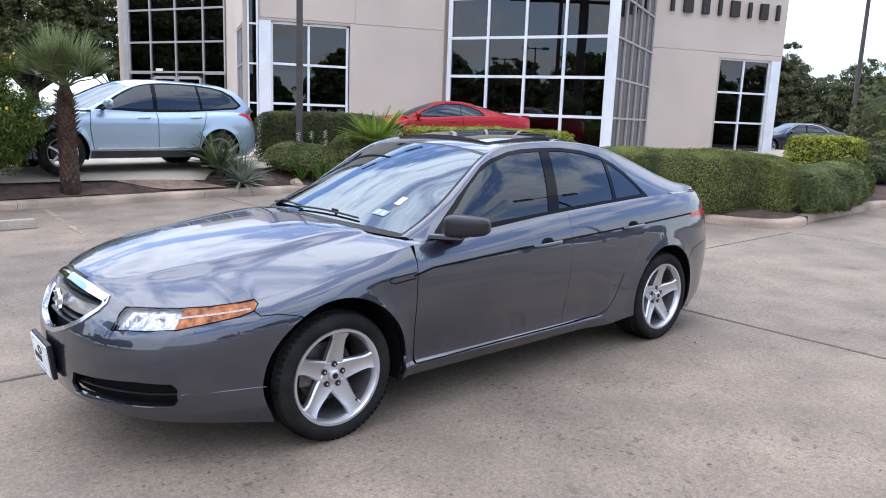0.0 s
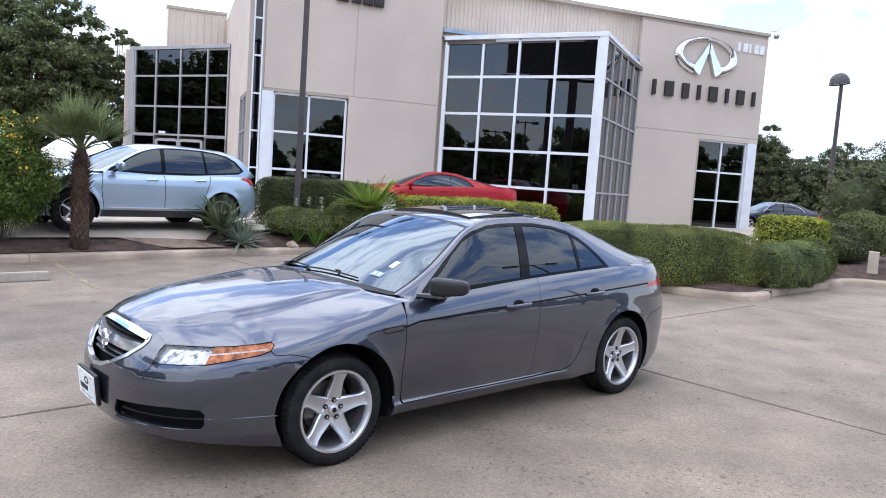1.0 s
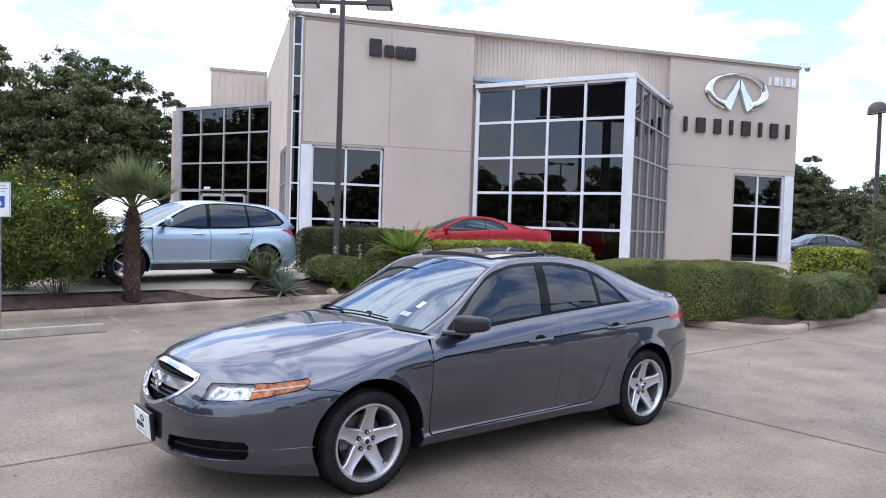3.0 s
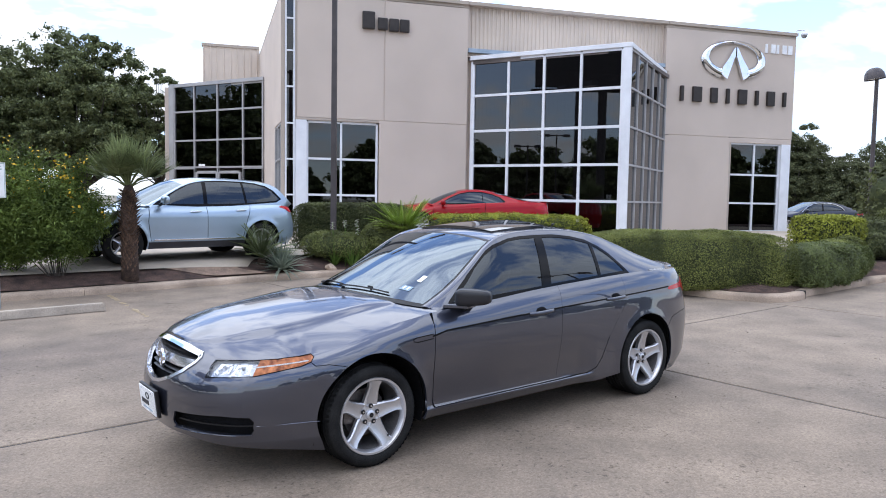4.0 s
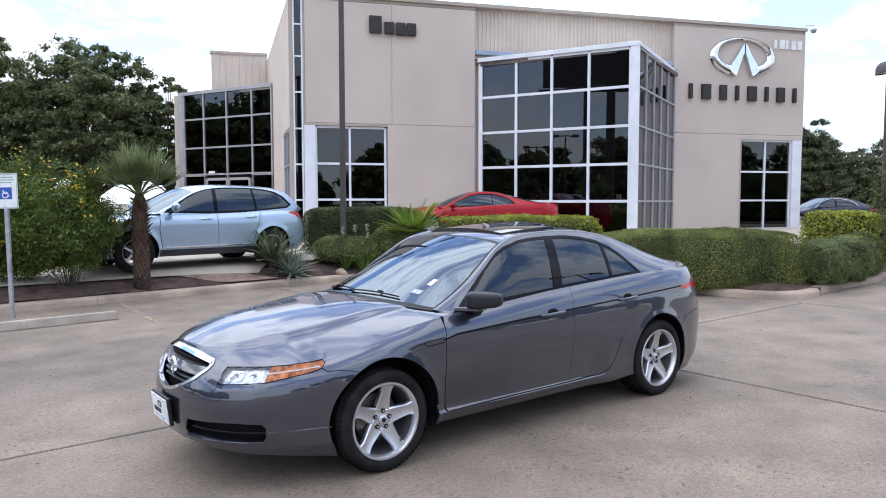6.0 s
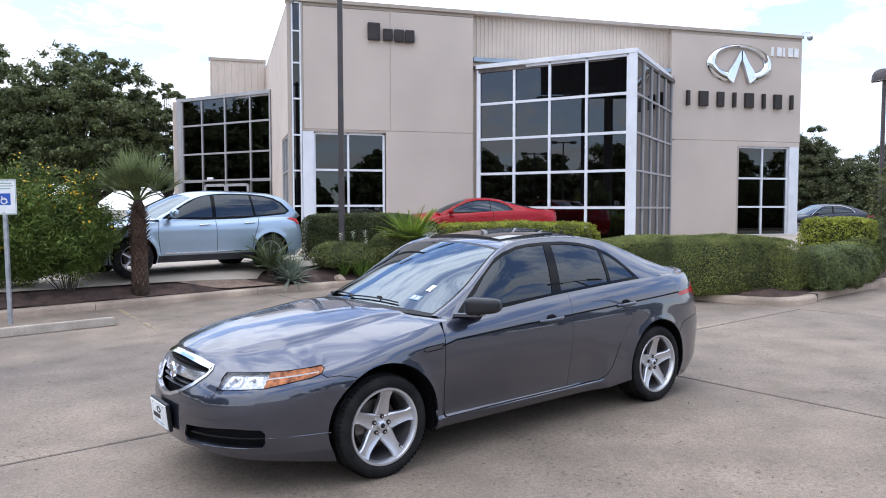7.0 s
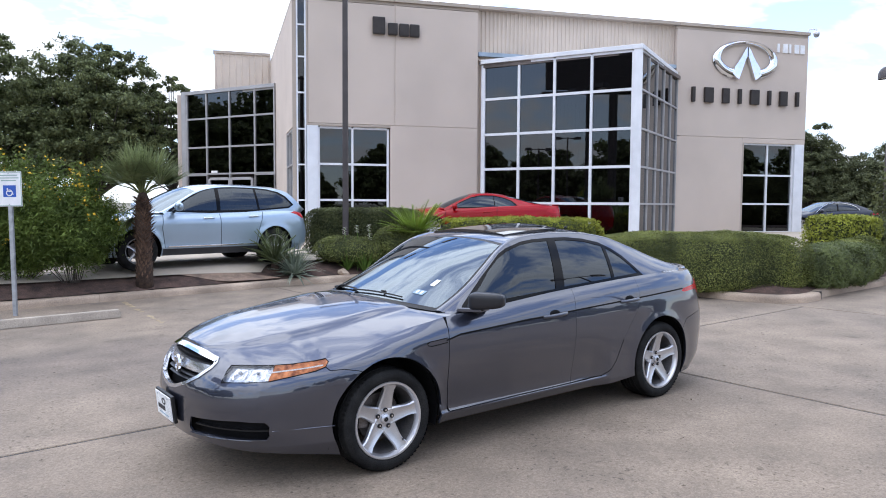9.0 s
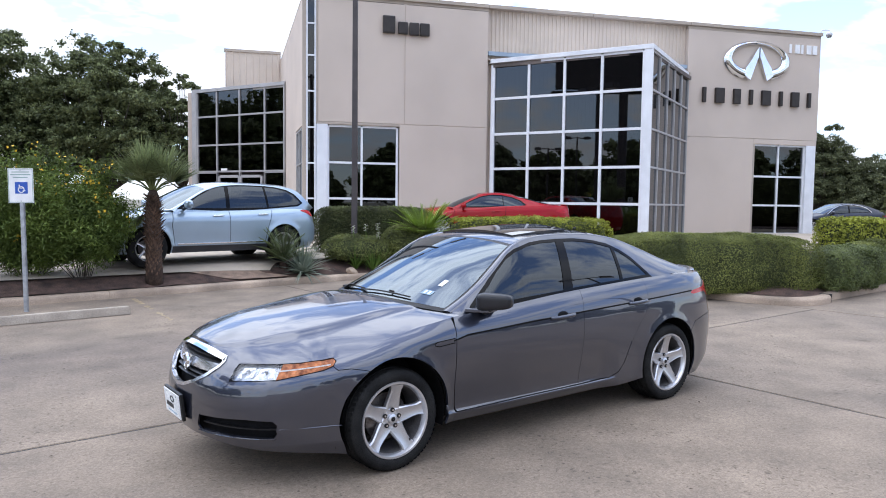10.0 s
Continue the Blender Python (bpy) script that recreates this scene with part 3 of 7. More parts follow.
SIDE = radians(91.6)
sd = (math.cos(SIDE), math.sin(SIDE))
kx, ky = -19.66, 0.0
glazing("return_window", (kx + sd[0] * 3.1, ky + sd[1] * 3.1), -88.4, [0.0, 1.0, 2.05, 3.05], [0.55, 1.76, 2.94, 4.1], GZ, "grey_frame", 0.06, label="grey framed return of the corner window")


def side_run(s0, s1, z0, z1, name="side_wall", material="stucco", thick=0.25):
    a = (kx + sd[0] * s0, ky + sd[1] * s0)
    b = (kx + sd[0] * s1, ky + sd[1] * s1)
    o = (sd[1] * thick, -sd[0] * thick)
    return part(name, prism([a, (a[0] + o[0], a[1] + o[1]), (b[0] + o[0], b[1] + o[1]), b], z0, z1), M[material], hall)


side_run(0.12, 12.5, 4.17, 8.3)
side_run(3.15, 12.5, GZ, 4.165)
side_run(0.12, 12.5, 8.302, 8.42, "parapet_cap", "trim", 0.32)
# glass bay across the front, at 45 degrees to it
glazing("bay_window", (-13.32, -0.02), -45, [0.04, 1.37, 2.63, 3.88, 5.20], [0.5, 1.69, 2.85, 4.03, 5.23, 6.40], GZ, "white_frame", 0.085, 0.13, wide=((0.04, 0.14),), label="white framed glass bay with dark reflecting panes")
cx_, cy_ = -13.32 + 5.45 * math.cos(radians(45)), -0.02 - 5.45 * math.sin(radians(45))
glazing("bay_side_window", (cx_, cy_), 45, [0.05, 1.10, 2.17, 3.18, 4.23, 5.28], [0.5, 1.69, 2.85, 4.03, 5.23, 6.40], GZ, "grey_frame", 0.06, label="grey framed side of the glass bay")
part("bay_column", prism([(cx_ - 0.19, cy_ + 0.14), (cx_ + 0.0, cy_ - 0.05), (cx_ + 0.05, cy_ + 0.0), (cx_ - 0.14, cy_ + 0.19)], GZ, 6.45), M["white_frame"], hall, "white clad corner column")
part("bay_cap", prism([(-13.38, -0.07), (cx_, cy_ - 0.07), (-5.70, -0.07), (-5.74, 0.16), (-13.38, 0.16)], 6.441, 6.575, 0.015), M["white_frame"], hall, "white metal cap")
# entrance bay at the back
lx, ly = kx + sd[0] * 8.5, ky + sd[1] * 8.5
ex, ey = lx - 5.95 * math.cos(radians(45)), ly + 5.95 * math.sin(radians(45))
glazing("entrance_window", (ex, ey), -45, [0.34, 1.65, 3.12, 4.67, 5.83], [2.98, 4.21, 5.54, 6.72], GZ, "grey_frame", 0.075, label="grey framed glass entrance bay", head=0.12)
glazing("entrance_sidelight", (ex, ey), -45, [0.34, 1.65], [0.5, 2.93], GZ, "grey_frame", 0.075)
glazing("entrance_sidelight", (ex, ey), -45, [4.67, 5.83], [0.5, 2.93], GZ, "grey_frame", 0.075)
for k in range(2):
    dr = glazing("entrance_door", (ex, ey), -45, [1.78 + 1.4 * k, 3.08 + 1.4 * k], [0.55, 2.75], GZ, "grey_frame", 0.12, label="aluminium framed glass door")
    part("push_bar", tube([(2.98 + 0.3 * k, -0.05, 1.2), (2.98 + 0.3 * k, -0.05, 1.9)], 0.015, 8), M["galvanised"], dr)
part("end_post", box(0, 0.3, -0.02, 0.2, GZ, 6.85, 0.015), M["grey_frame"], hall, m=pose(ex, ey, 0, 0, 0, -45))
wall("bay_back_wall", ex - 0.2, ex + 0.1, ey + 0.2, ey + 9, GZ, 6.75)
part("notice", box(1.95, 2.35, -0.012, -0.002, 3.02, 3.12), M["sign_white"], hall, m=pose(ex, ey, 0, 0, 0, -45))
# far block
fx, fy = kx + sd[0] * 11.9, ky + sd[1] * 11.9
ribbed((fx - 2.55, fy), (fx, fy), 5.5, 8.62, 0.3)
part("parapet_cap", box(fx - 2.6, fx, fy - 0.06, fy + 0.3, 8.62, 8.74), M["trim"], hall)
wall("side_wall", fx - 2.55, fx - 2.35, fy + 0.05, fy + 8, 4.5, 8.62)
# roof, floor and closing walls
part("roof", prism([(-19.5, 0.31), (-0.2, 0.31), (-0.2, 20), (-19.9, 20)], 8.0, 8.15), M["roofing"], hall)
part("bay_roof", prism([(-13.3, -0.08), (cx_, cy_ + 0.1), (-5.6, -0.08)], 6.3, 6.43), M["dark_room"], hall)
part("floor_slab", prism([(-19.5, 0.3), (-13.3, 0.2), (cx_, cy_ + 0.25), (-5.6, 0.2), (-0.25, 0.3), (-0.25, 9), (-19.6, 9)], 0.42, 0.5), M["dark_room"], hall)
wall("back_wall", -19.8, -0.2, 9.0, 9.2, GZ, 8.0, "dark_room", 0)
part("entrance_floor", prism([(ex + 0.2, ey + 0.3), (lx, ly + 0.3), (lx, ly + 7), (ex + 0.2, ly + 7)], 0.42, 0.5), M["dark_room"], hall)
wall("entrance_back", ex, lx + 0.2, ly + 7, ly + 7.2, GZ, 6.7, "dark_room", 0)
part("entrance_roof", prism([(ex + 0.05, ey + 0.12), (lx - 0.02, ly + 0.05), (lx - 0.02, ly + 7), (ex + 0.05, ly + 7)], 6.6, 6.72), M["roofing"], hall)
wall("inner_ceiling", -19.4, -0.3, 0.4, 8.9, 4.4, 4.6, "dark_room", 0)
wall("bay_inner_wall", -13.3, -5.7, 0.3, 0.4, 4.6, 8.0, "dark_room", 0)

# signs on the front: plain dark blocks, a chrome oval, small white bars
sign = thing("wall_sign", "four dark bronze blocks mounted high on the wall", "sign", BASE)
for x, w, z0, z1 in ((-17.13, 0.42, 7.2, 7.77), (-16.62, 0.33, 7.2, 7.6), (-16.24, 0.33, 7.18, 7.6), (-15.88, 0.33, 7.18, 7.6)):
    part("block", box(x, x + w, -0.13, -0.02, z0, z1, 0.05), M["sign_dark"], sign)
    part("stand_off", box(x + w / 2 - 0.02, x + w / 2 + 0.02, -0.021, 0.004, z0 + 0.15, z0 + 0.2), M["sign_dark"], sign)
sign = thing("wall_sign", "row of eight dark bronze bars on the wall", "sign", BASE)
x = -5.1
WIDTHS = (0.13, 0.38, 0.29, 0.13, 0.38, 0.13, 0.34, 0.13)
for w in WIDTHS:
    part("bar", box(x, x + w, -0.13, -0.02, 5.52, 6.08, 0.02), M["sign_dark"], sign)
    part("stand_off", box(x + w / 2 - 0.02, x + w / 2 + 0.02, -0.021, 0.004, 5.7, 5.76), M["sign_dark"], sign)
    x += w + (4.77 - sum(WIDTHS)) / 7
emblem = thing("wall_emblem", "polished chrome oval emblem mounted on the wall", "sign", BASE)
ring_bm = bmesh.new()
N_, prev = 72, None
first = None
for k in range(N_ + 1):
    t = radians(-90 + 26) + (2 * math.pi - radians(52)) * k / N_
    grow = 0.18 - 0.085 * math.sin(t)
    c, s = math.cos(t), math.sin(t)
    rx, rz = 1.44, 0.76
    sec = []
    for o, d in ((-1, 0.0), (-0.7, 0.1), (0.0, 0.15), (0.7, 0.1), (1, 0.0)):
        sec.append(ring_bm.verts.new((-2.77 + (rx - grow + o * grow) * c, -0.03 - d, 7.16 + (rz - grow * 0.8 + o * grow * 0.8) * s)))
    if prev:
        for i in range(4):
            ring_bm.faces.new((prev[i], prev[i + 1], sec[i + 1], sec[i]))
    else:
        first = sec
    prev = sec
ring_bm.faces.new(first)
ring_bm.faces.new(prev[::-1])
bmesh.ops.recalc_face_normals(ring_bm, faces=ring_bm.faces)
part("oval_ring", ring_bm, M["chrome"], emblem, smooth=60)
for sx in (-1, 1):
    bm = bmesh.new()
    pts = [(0.01, 7.66), (0.1, 7.56), (0.32, 7.2), (0.58, 6.88), (0.66, 6.62), (0.5, 6.5), (0.37, 6.43), (0.24, 6.76), (0.07, 7.2), (0.01, 7.3)]
    lo = [bm.verts.new((-2.77 + sx * a, -0.03, b)) for a, b in pts]
    hi = [bm.verts.new((-2.77 + sx * (a * 0.94 + 0.015), -0.17, b)) for a, b in pts]
    bm.faces.new(hi)
    for i in range(len(pts)):
        bm.faces.new((lo[i], lo[(i + 1) % len(pts)], hi[(i + 1) % len(pts)], hi[i]))
    bmesh.ops.recalc_face_normals(bm, faces=bm.faces)
    part("wedge", bm, M["chrome"], emblem)
num = thing("number_bars", "five small white bars on the wall", "sign", BASE)
for k in range(5):
    part("bar", box(-1.35 + k * 0.265, -1.35 + k * 0.265 + (0.1 if k in (0, 2) else 0.2), -0.05, 0.004, 7.56, 7.9, 0.01), M["sign_white"], num)
# cameras on the parapet
for x, s in ((0.38, 1.0), (-19.55, 0.9)):
    dome = thing("security_camera", "small white dome camera on a bracket at the roof edge", "camera", BASE @ pose(x, -0.1, 8.36))
    part("bracket", tube([(-0.3 * s, 0.15, 0.02), (-0.25 * s, 0.1, 0.18), (0, 0, 0.18), (0, 0, 0.06)], 0.025, 8), M["white_frame"], dome)
    part("housing", revolve([(0.001, 0.1), (0.08, 0.1), (0.12, 0.05), (0.125, 0.0), (0.11, -0.02)], 20, "z"), M["white_frame"], dome, smooth=60)
    part("dome", revolve([(0.11, -0.02), (0.1, -0.07), (0.06, -0.12), (0.001, -0.135)], 20, "z"), M["galvanised"], dome, smooth=180)
flood = thing("roof_floodlight", "small dark floodlight on the parapet", "floodlight", BASE @ pose(-18.4, -0.1, 8.36))
part("arm", tube([(0, 0.2, 0.05), (0, 0, 0.12), (0, -0.25, 0.1)], 0.02, 8), M["bronze"], flood)
part("head", box(-0.1, 0.1, -0.4, -0.2, 0.02, 0.14, 0.02), M["bronze"], flood)


def lot_light(name, m, height, heads, label, width=0.13, arm=0.55):
    """A square pole with flat shoebox heads on short arms."""
    e = thing(name, label, "light pole", m)
    bm = box(-0.5, 0.5, -0.5, 0.5, 0, height)
    for v in bm.verts:
        k = width * (1.0 if v.co.z < 1 else 0.82)
        v.co.x *= k
        v.co.y *= k
    part("pole", bm, M["bronze"], e)
    part("base_plate", box(-0.17, 0.17, -0.17, 0.17, -0.02, 0.04, 0.008), M["bronze"], e)
    for a in heads:
        r = pose(0, 0, height, 0, 0, a)
        part("arm", box(0.04, arm, -0.035, 0.035, -0.14, -0.06, 0.008), M["bronze"], e, m=r)
        b = box(arm, arm + 0.62, -0.22, 0.22, -0.2, 0.02)
        for v in b.verts:
            if v.co.z > 0:
                v.co.y *= 0.8
                v.co.x = arm + 0.31 + (v.co.x - arm - 0.31) * 0.86
        bmesh.ops.bevel(b, geom=b.edges[:], offset=0.02, segments=2, affect="EDGES")
        h = part("head", b, M["bronze"], e, m=r, smooth=40)
        part("lens", box(arm + 0.06, arm + 0.56, -0.17, 0.17, -0.215, -0.205), M["sign_white"], h)
    return e


lot_light("light_pole", pose(4.72, 10.38, 0.35, 0, 0, -38), 6.55, (0, 180), "tall square dark bronze light pole with two shoebox heads")

# accessible-parking sign on its post
post = thing("parking_sign", "white and blue accessible-parking sign on a galvanised post", "sign", LOT @ pose(-2.36, 7.97, 0, 0, 0, -36))
bm = join(box(-0.03, -0.024, -0.012, 0.022, -0.05, 2.1), box(0.024, 0.03, -0.012, 0.022, -0.05, 2.1), box(-0.024, 0.024, -0.016, -0.010, -0.05, 2.1))
part("post", bm, M["galvanised"], post)
plate = part("sign_plate", box(-0.19, 0.19, -0.024, -0.018, 1.66, 2.18, 0.0025), M["sign_white"], post)
part("sign_border", join(box(-0.183, 0.183, -0.0262, -0.0242, 2.165, 2.172), box(-0.183, 0.183, -0.0262, -0.0242, 1.668, 1.675),
                         box(-0.183, -0.176, -0.0262, -0.0242, 1.676, 2.164), box(0.176, 0.183, -0.0262, -0.0242, 1.676, 2.164)), M["sign_green"], plate)
for z, w in ((2.125, 0.26), (2.085, 0.3), (2.045, 0.22)):
    part("text_bar", box(-w / 2, w / 2, -0.0262, -0.0242, z - 0.006, z + 0.006), M["sign_green"], plate)
part("blue_square", box(-0.085, 0.105, -0.0262, -0.0242, 1.80, 1.975), M["sign_blue"], plate, "blue square with a white wheelchair symbol")
sym = revolve([(0.036, -0.0285), (0.05, -0.0285), (0.05, -0.0265), (0.036, -0.0265)], 24, "y")
for v in sym.verts:
    v.co.x += 0.008
    v.co.z += 1.862
part("symbol", join(sym, box(-0.028, -0.012, -0.0285, -0.0265, 1.885, 1.935), box(-0.02, 0.035, -0.0285, -0.0265, 1.878, 1.89), box(0.03, 0.07, -0.0285, -0.0265, 1.838, 1.85)), M["sign_white"], plate)
for z in (1.69, 2.15):
    part("bolt", tube([(0, -0.03, z), (0, -0.016, z)], 0.008, 8), M["galvanised"], plate)

# ---- planting ----


def leaf_mat(name, base, tint, vary=0.26, rough=0.5):
    m = mat(name, base, rough, spread=0.2, scale=2.2, grain=0.12, grain_scale=40, bump=0.0, tint=tint, per_island=vary, coords="Object", spec=0.2)
    m.node_tree.nodes["Principled BSDF"].inputs["Transmission Weight"].default_value = 0.0
    n, l = m.node_tree.nodes, m.node_tree.links
    tr, mx = n.new("ShaderNodeBsdfTranslucent"), n.new("ShaderNodeMixShader")
    l.new(n["Principled BSDF"].inputs["Base Color"].links[0].from_socket, tr.inputs[0])
    mx.inputs[0].default_value = 0.3
    l.new(n["Principled BSDF"].outputs[0], mx.inputs[1])
    l.new(tr.outputs[0], mx.inputs[2])
    l.new(mx.outputs[0], n["Material Output"].inputs[0])
    return m


L = dict(
    box=leaf_mat("clipped_hedge_leaf", (0.112, 0.132, 0.036), (0.19, 0.206, 0.058)),
    dark=leaf_mat("dark_hedge_leaf", (0.055, 0.064, 0.026), (0.09, 0.10, 0.038)),
    lime=leaf_mat("lime_hedge_leaf", (0.175, 0.20, 0.027), (0.31, 0.325, 0.048), 0.3),
    olive=leaf_mat("sage_leaf", (0.10, 0.118, 0.034), (0.155, 0.17, 0.054)),
    feathery=leaf_mat("feathery_hedge_leaf", (0.078, 0.10, 0.033), (0.128, 0.152, 0.05)),
    bush=leaf_mat("bush_leaf", (0.068, 0.108, 0.028), (0.145, 0.195, 0.044)),
    far=leaf_mat("far_tree_leaf", (0.085, 0.098, 0.05), (0.13, 0.142, 0.07), 0.4),
    oak=leaf_mat("oak_leaf", (0.09, 0.112, 0.05), (0.15, 0.17, 0.074), 0.4),
    palm=leaf_mat("palm_blade", (0.135, 0.17, 0.07), (0.20, 0.235, 0.105), 0.25, 0.4),
    agave=leaf_mat("agave_blade", (0.20, 0.255, 0.20), (0.32, 0.36, 0.28), 0.2, 0.45),
    iris=leaf_mat("iris_blade", (0.09, 0.17, 0.03), (0.14, 0.22, 0.05), 0.25, 0.45),
    sago=leaf_mat("sago_leaf", (0.16, 0.25, 0.03), (0.25, 0.35, 0.05), 0.25, 0.4),
)
# dark colour for the shade seen between hedge leaves
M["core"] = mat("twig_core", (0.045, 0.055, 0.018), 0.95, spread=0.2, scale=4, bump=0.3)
M["bark"] = mat("oak_bark", (0.06, 0.05, 0.04), 0.95, spread=0.2, scale=3, grain=0.25, grain_scale=25, bump=0.9)
M["palm_bark"] = mat("palm_bark", (0.055, 0.034, 0.024), 0.95, spread=0.25, scale=6, grain=0.25, grain_scale=40, bump=0.9)
M["boot"] = mat("palm_boot", (0.055, 0.030, 0.019), 0.9, spread=0.25, scale=8, grain=0.2, grain_scale=50, bump=0.5, tint=(0.115, 0.066, 0.042))
M["petal"] = mat("yellow_petal", (0.75, 0.45, 0.02), 0.6, spread=0.1, bump=0.0)
M["petal_white"] = mat("white_petal", (0.75, 0.74, 0.62), 0.6, spread=0.1, bump=0.0)
rg = np.random.default_rng(7)


def leaf_mesh(name, pos, out, size, slim=0.5, jitter=0.9, drop=0.0):
    """Many small four-cornered leaves at the given places, turned roughly along out."""
    n = len(pos)
    nrm = out + rg.normal(0, jitter, (n, 3))
    nrm /= np.linalg.norm(nrm, axis=1)[:, None] + 1e-9
    ref = rg.normal(0, 1, (n, 3))
    ref[:, 2] -= drop
    a = np.cross(nrm, ref)
    a /= np.linalg.norm(a, axis=1)[:, None] + 1e-9
    b = np.cross(nrm, a)
    ln = (size * rg.uniform(0.6, 1.35, n))[:, None]
    wd = ln * slim
    fold = nrm * ln * 0.12
    v = np.stack([pos - b * ln / 2, pos + a * wd / 2 + fold, pos + b * ln / 2, pos - a * wd / 2 + fold], 1).reshape(-1, 3)
    me = bpy.data.meshes.new(name)
    me.vertices.add(4 * n)
    me.vertices.foreach_set("co", v.astype(np.float32).ravel())
    me.loops.add(4 * n)
    me.loops.foreach_set("vertex_index", np.arange(4 * n, dtype=np.int32))
    me.polygons.add(n)
    me.polygons.foreach_set("loop_start", np.arange(0, 4 * n, 4, dtype=np.int32))
    me.update(calc_edges=True)
    return me


def lump(p, f=1.3, a=0.1):
    return 1 + a * noise.noise((p[0] * f, p[1] * f, p[2] * f)) + 0.5 * a * noise.noise((p[0] * f * 3, p[1] * f * 3, p[2] * f * 3 + 7))


def hedge(label, m, half, leaf, count, size, power=4.0, rough=0.07, name="hedge", group="", up=0.35, slim=0.5):
    """A clipped shrub: a rounded block of leaves over a solid dark core that stands for the shade inside. half: half
    length, half depth, height.
    """
    e = thing(name, label, "hedge" if name == "hedge" else "shrub", m, group)
    hx, hy, hz = half
    d = rg.normal(0, 1, (count, 3))
    # spread the places over the block's faces by area
    area = np.array([hy * hz, hx * hz, hx * hy * 2])
    pick = rg.choice(3, count, p=area / area.sum())
    q = rg.uniform(-1, 1, (count, 3))
    q[np.arange(count), pick] = np.sign(q[np.arange(count), pick]) * 1.0
    low = (pick == 2) & (q[:, 2] < 0)
    q[low, 2] = 1.0
    r = (np.abs(q) ** power).sum(1) ** (1 / power)
    q = q / r[:, None]
    out = np.sign(q) * np.abs(q) ** (power - 1)
    out /= np.linalg.norm(out, axis=1)[:, None]
    off = m.translation
    k = np.array([lump((p[0] * hx + off.x, p[1] * hy + off.y, p[2] * hz), 1.5, rough) for p in q]) * (1 - rg.exponential(0.035, count))
    pos = q * k[:, None] * np.array([hx, hy, hz / 2]) + np.array([0, 0, hz / 2])
    pos += rg.normal(0, size * 0.35, pos.shape)
    out[:, 2] += up
    put("foliage", leaf_mesh("foliage", pos, out, size, slim, 0.62), leaf, e)
    # solid core added inside the leaves to stop light coming through
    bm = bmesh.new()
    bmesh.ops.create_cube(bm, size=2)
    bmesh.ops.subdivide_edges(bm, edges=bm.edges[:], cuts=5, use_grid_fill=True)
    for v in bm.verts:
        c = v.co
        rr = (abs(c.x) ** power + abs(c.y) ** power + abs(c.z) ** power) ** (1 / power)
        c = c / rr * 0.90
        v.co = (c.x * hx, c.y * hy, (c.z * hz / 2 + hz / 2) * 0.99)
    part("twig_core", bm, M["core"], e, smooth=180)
    return e


def along(x0, y0, x1, y1, lift=0.0):
    """Pose of a hedge that runs between two plan points."""
    cx, cy = (x0 + x1) / 2, (y0 + y1) / 2
    return pose(cx, cy, bed_z(cx, cy) + lift, 0, 0, math.degrees(math.atan2(y1 - y0, x1 - x0)))


# beds behind the kerb
hedge("long low clipped green hedge with a rounded top", along(8.94, 1.75, 6.14, 3.93, -0.13), (1.98, 0.70, 1.11), L["box"], 80000, 0.027, 3.6, 0.05)
hedge("dense olive-green clipped shrub beside the kerb", along(8.75, 1.5, 12.0, 1.74, -0.12), (1.72, 0.44, 0.80), L["feathery"], 42000, 0.062, 2.8, 0.16, slim=0.2, up=0.7)
hedge("low loose yellow-green shrub at the kerb", along(11.1, 2.0, 12.9, 2.0, -0.05), (0.95, 0.36, 0.66), L["box"], 14000, 0.04, 2.6, 0.2)
hedge("bright lime-green box hedge", along(12.5, 3.17, 13.65, 2.47, -0.02), (0.70, 0.5, 1.0), L["lime"], 9000, 0.06, 5.0, 0.08)
hedge("dark green clipped hedge behind the lime one", along(14.0, 2.6, 16.6, 2.6), (1.35, 0.6, 0.9), L["dark"], 8000, 0.06, 4.0, 0.12)
hedge("dark rounded shrub in the far bed", along(13.4, 2.2, 15.2, 2.1), (0.9, 0.4, 0.6), L["dark"], 5000, 0.06, 2.6, 0.16)
hedge("long lime-green clipped hedge in front of a red car", along(6.55, 9.35, 9.75, 6.85), (2.05, 0.45, 0.93), L["lime"], 15000, 0.05, 5.0, 0.07)
hedge("dark green hedge under the showroom window", along(4.3, 11.6, 6.6, 9.9), (1.45, 0.45, 1.15), L["dark"], 26000, 0.05, 6.0, 0.07)
hedge("rounded sage-green shrub in the bed", along(3.7, 9.95, 5.0, 9.2), (0.78, 0.5, 0.62), L["olive"], 9000, 0.04, 2.5, 0.14, "shrub")
hedge("rounded olive shrub beside the light pole", along(5.0, 9.55, 6.1, 8.8), (0.66, 0.5, 0.8), L["olive"], 9000, 0.05, 2.5, 0.16, "shrub")
hedge("dark loose shrub at the far kerb end", along(13.9, 0.9, 14.6, 0.3, -0.05), (0.55, 0.5, 0.9), L["dark"], 6000, 0.05, 2.4, 0.2, "shrub")
hedge("mid-green rounded shrub in the far bed", along(15.3, 2.5, 16.9, 2.1), (0.85, 0.5, 1.15), L["olive"], 6000, 0.06, 2.4, 0.2, "shrub")
hedge("tall dark shrub border beyond the far bed", along(19.5, 4.4, 31, 3.4), (6.0, 0.9, 2.5), L["dark"], 16000, 0.14, 3.0, 0.25)
tagged(part("bollard", box(-0.1, 0.1, -0.1, 0.1, -0.1, 0.42, 0.02), M["drive"], m=pose(13.6, 1.25, bed_z(13.6, 1.25), 0, 0, 20)), "short square pale concrete post at the kerb", "bollard")


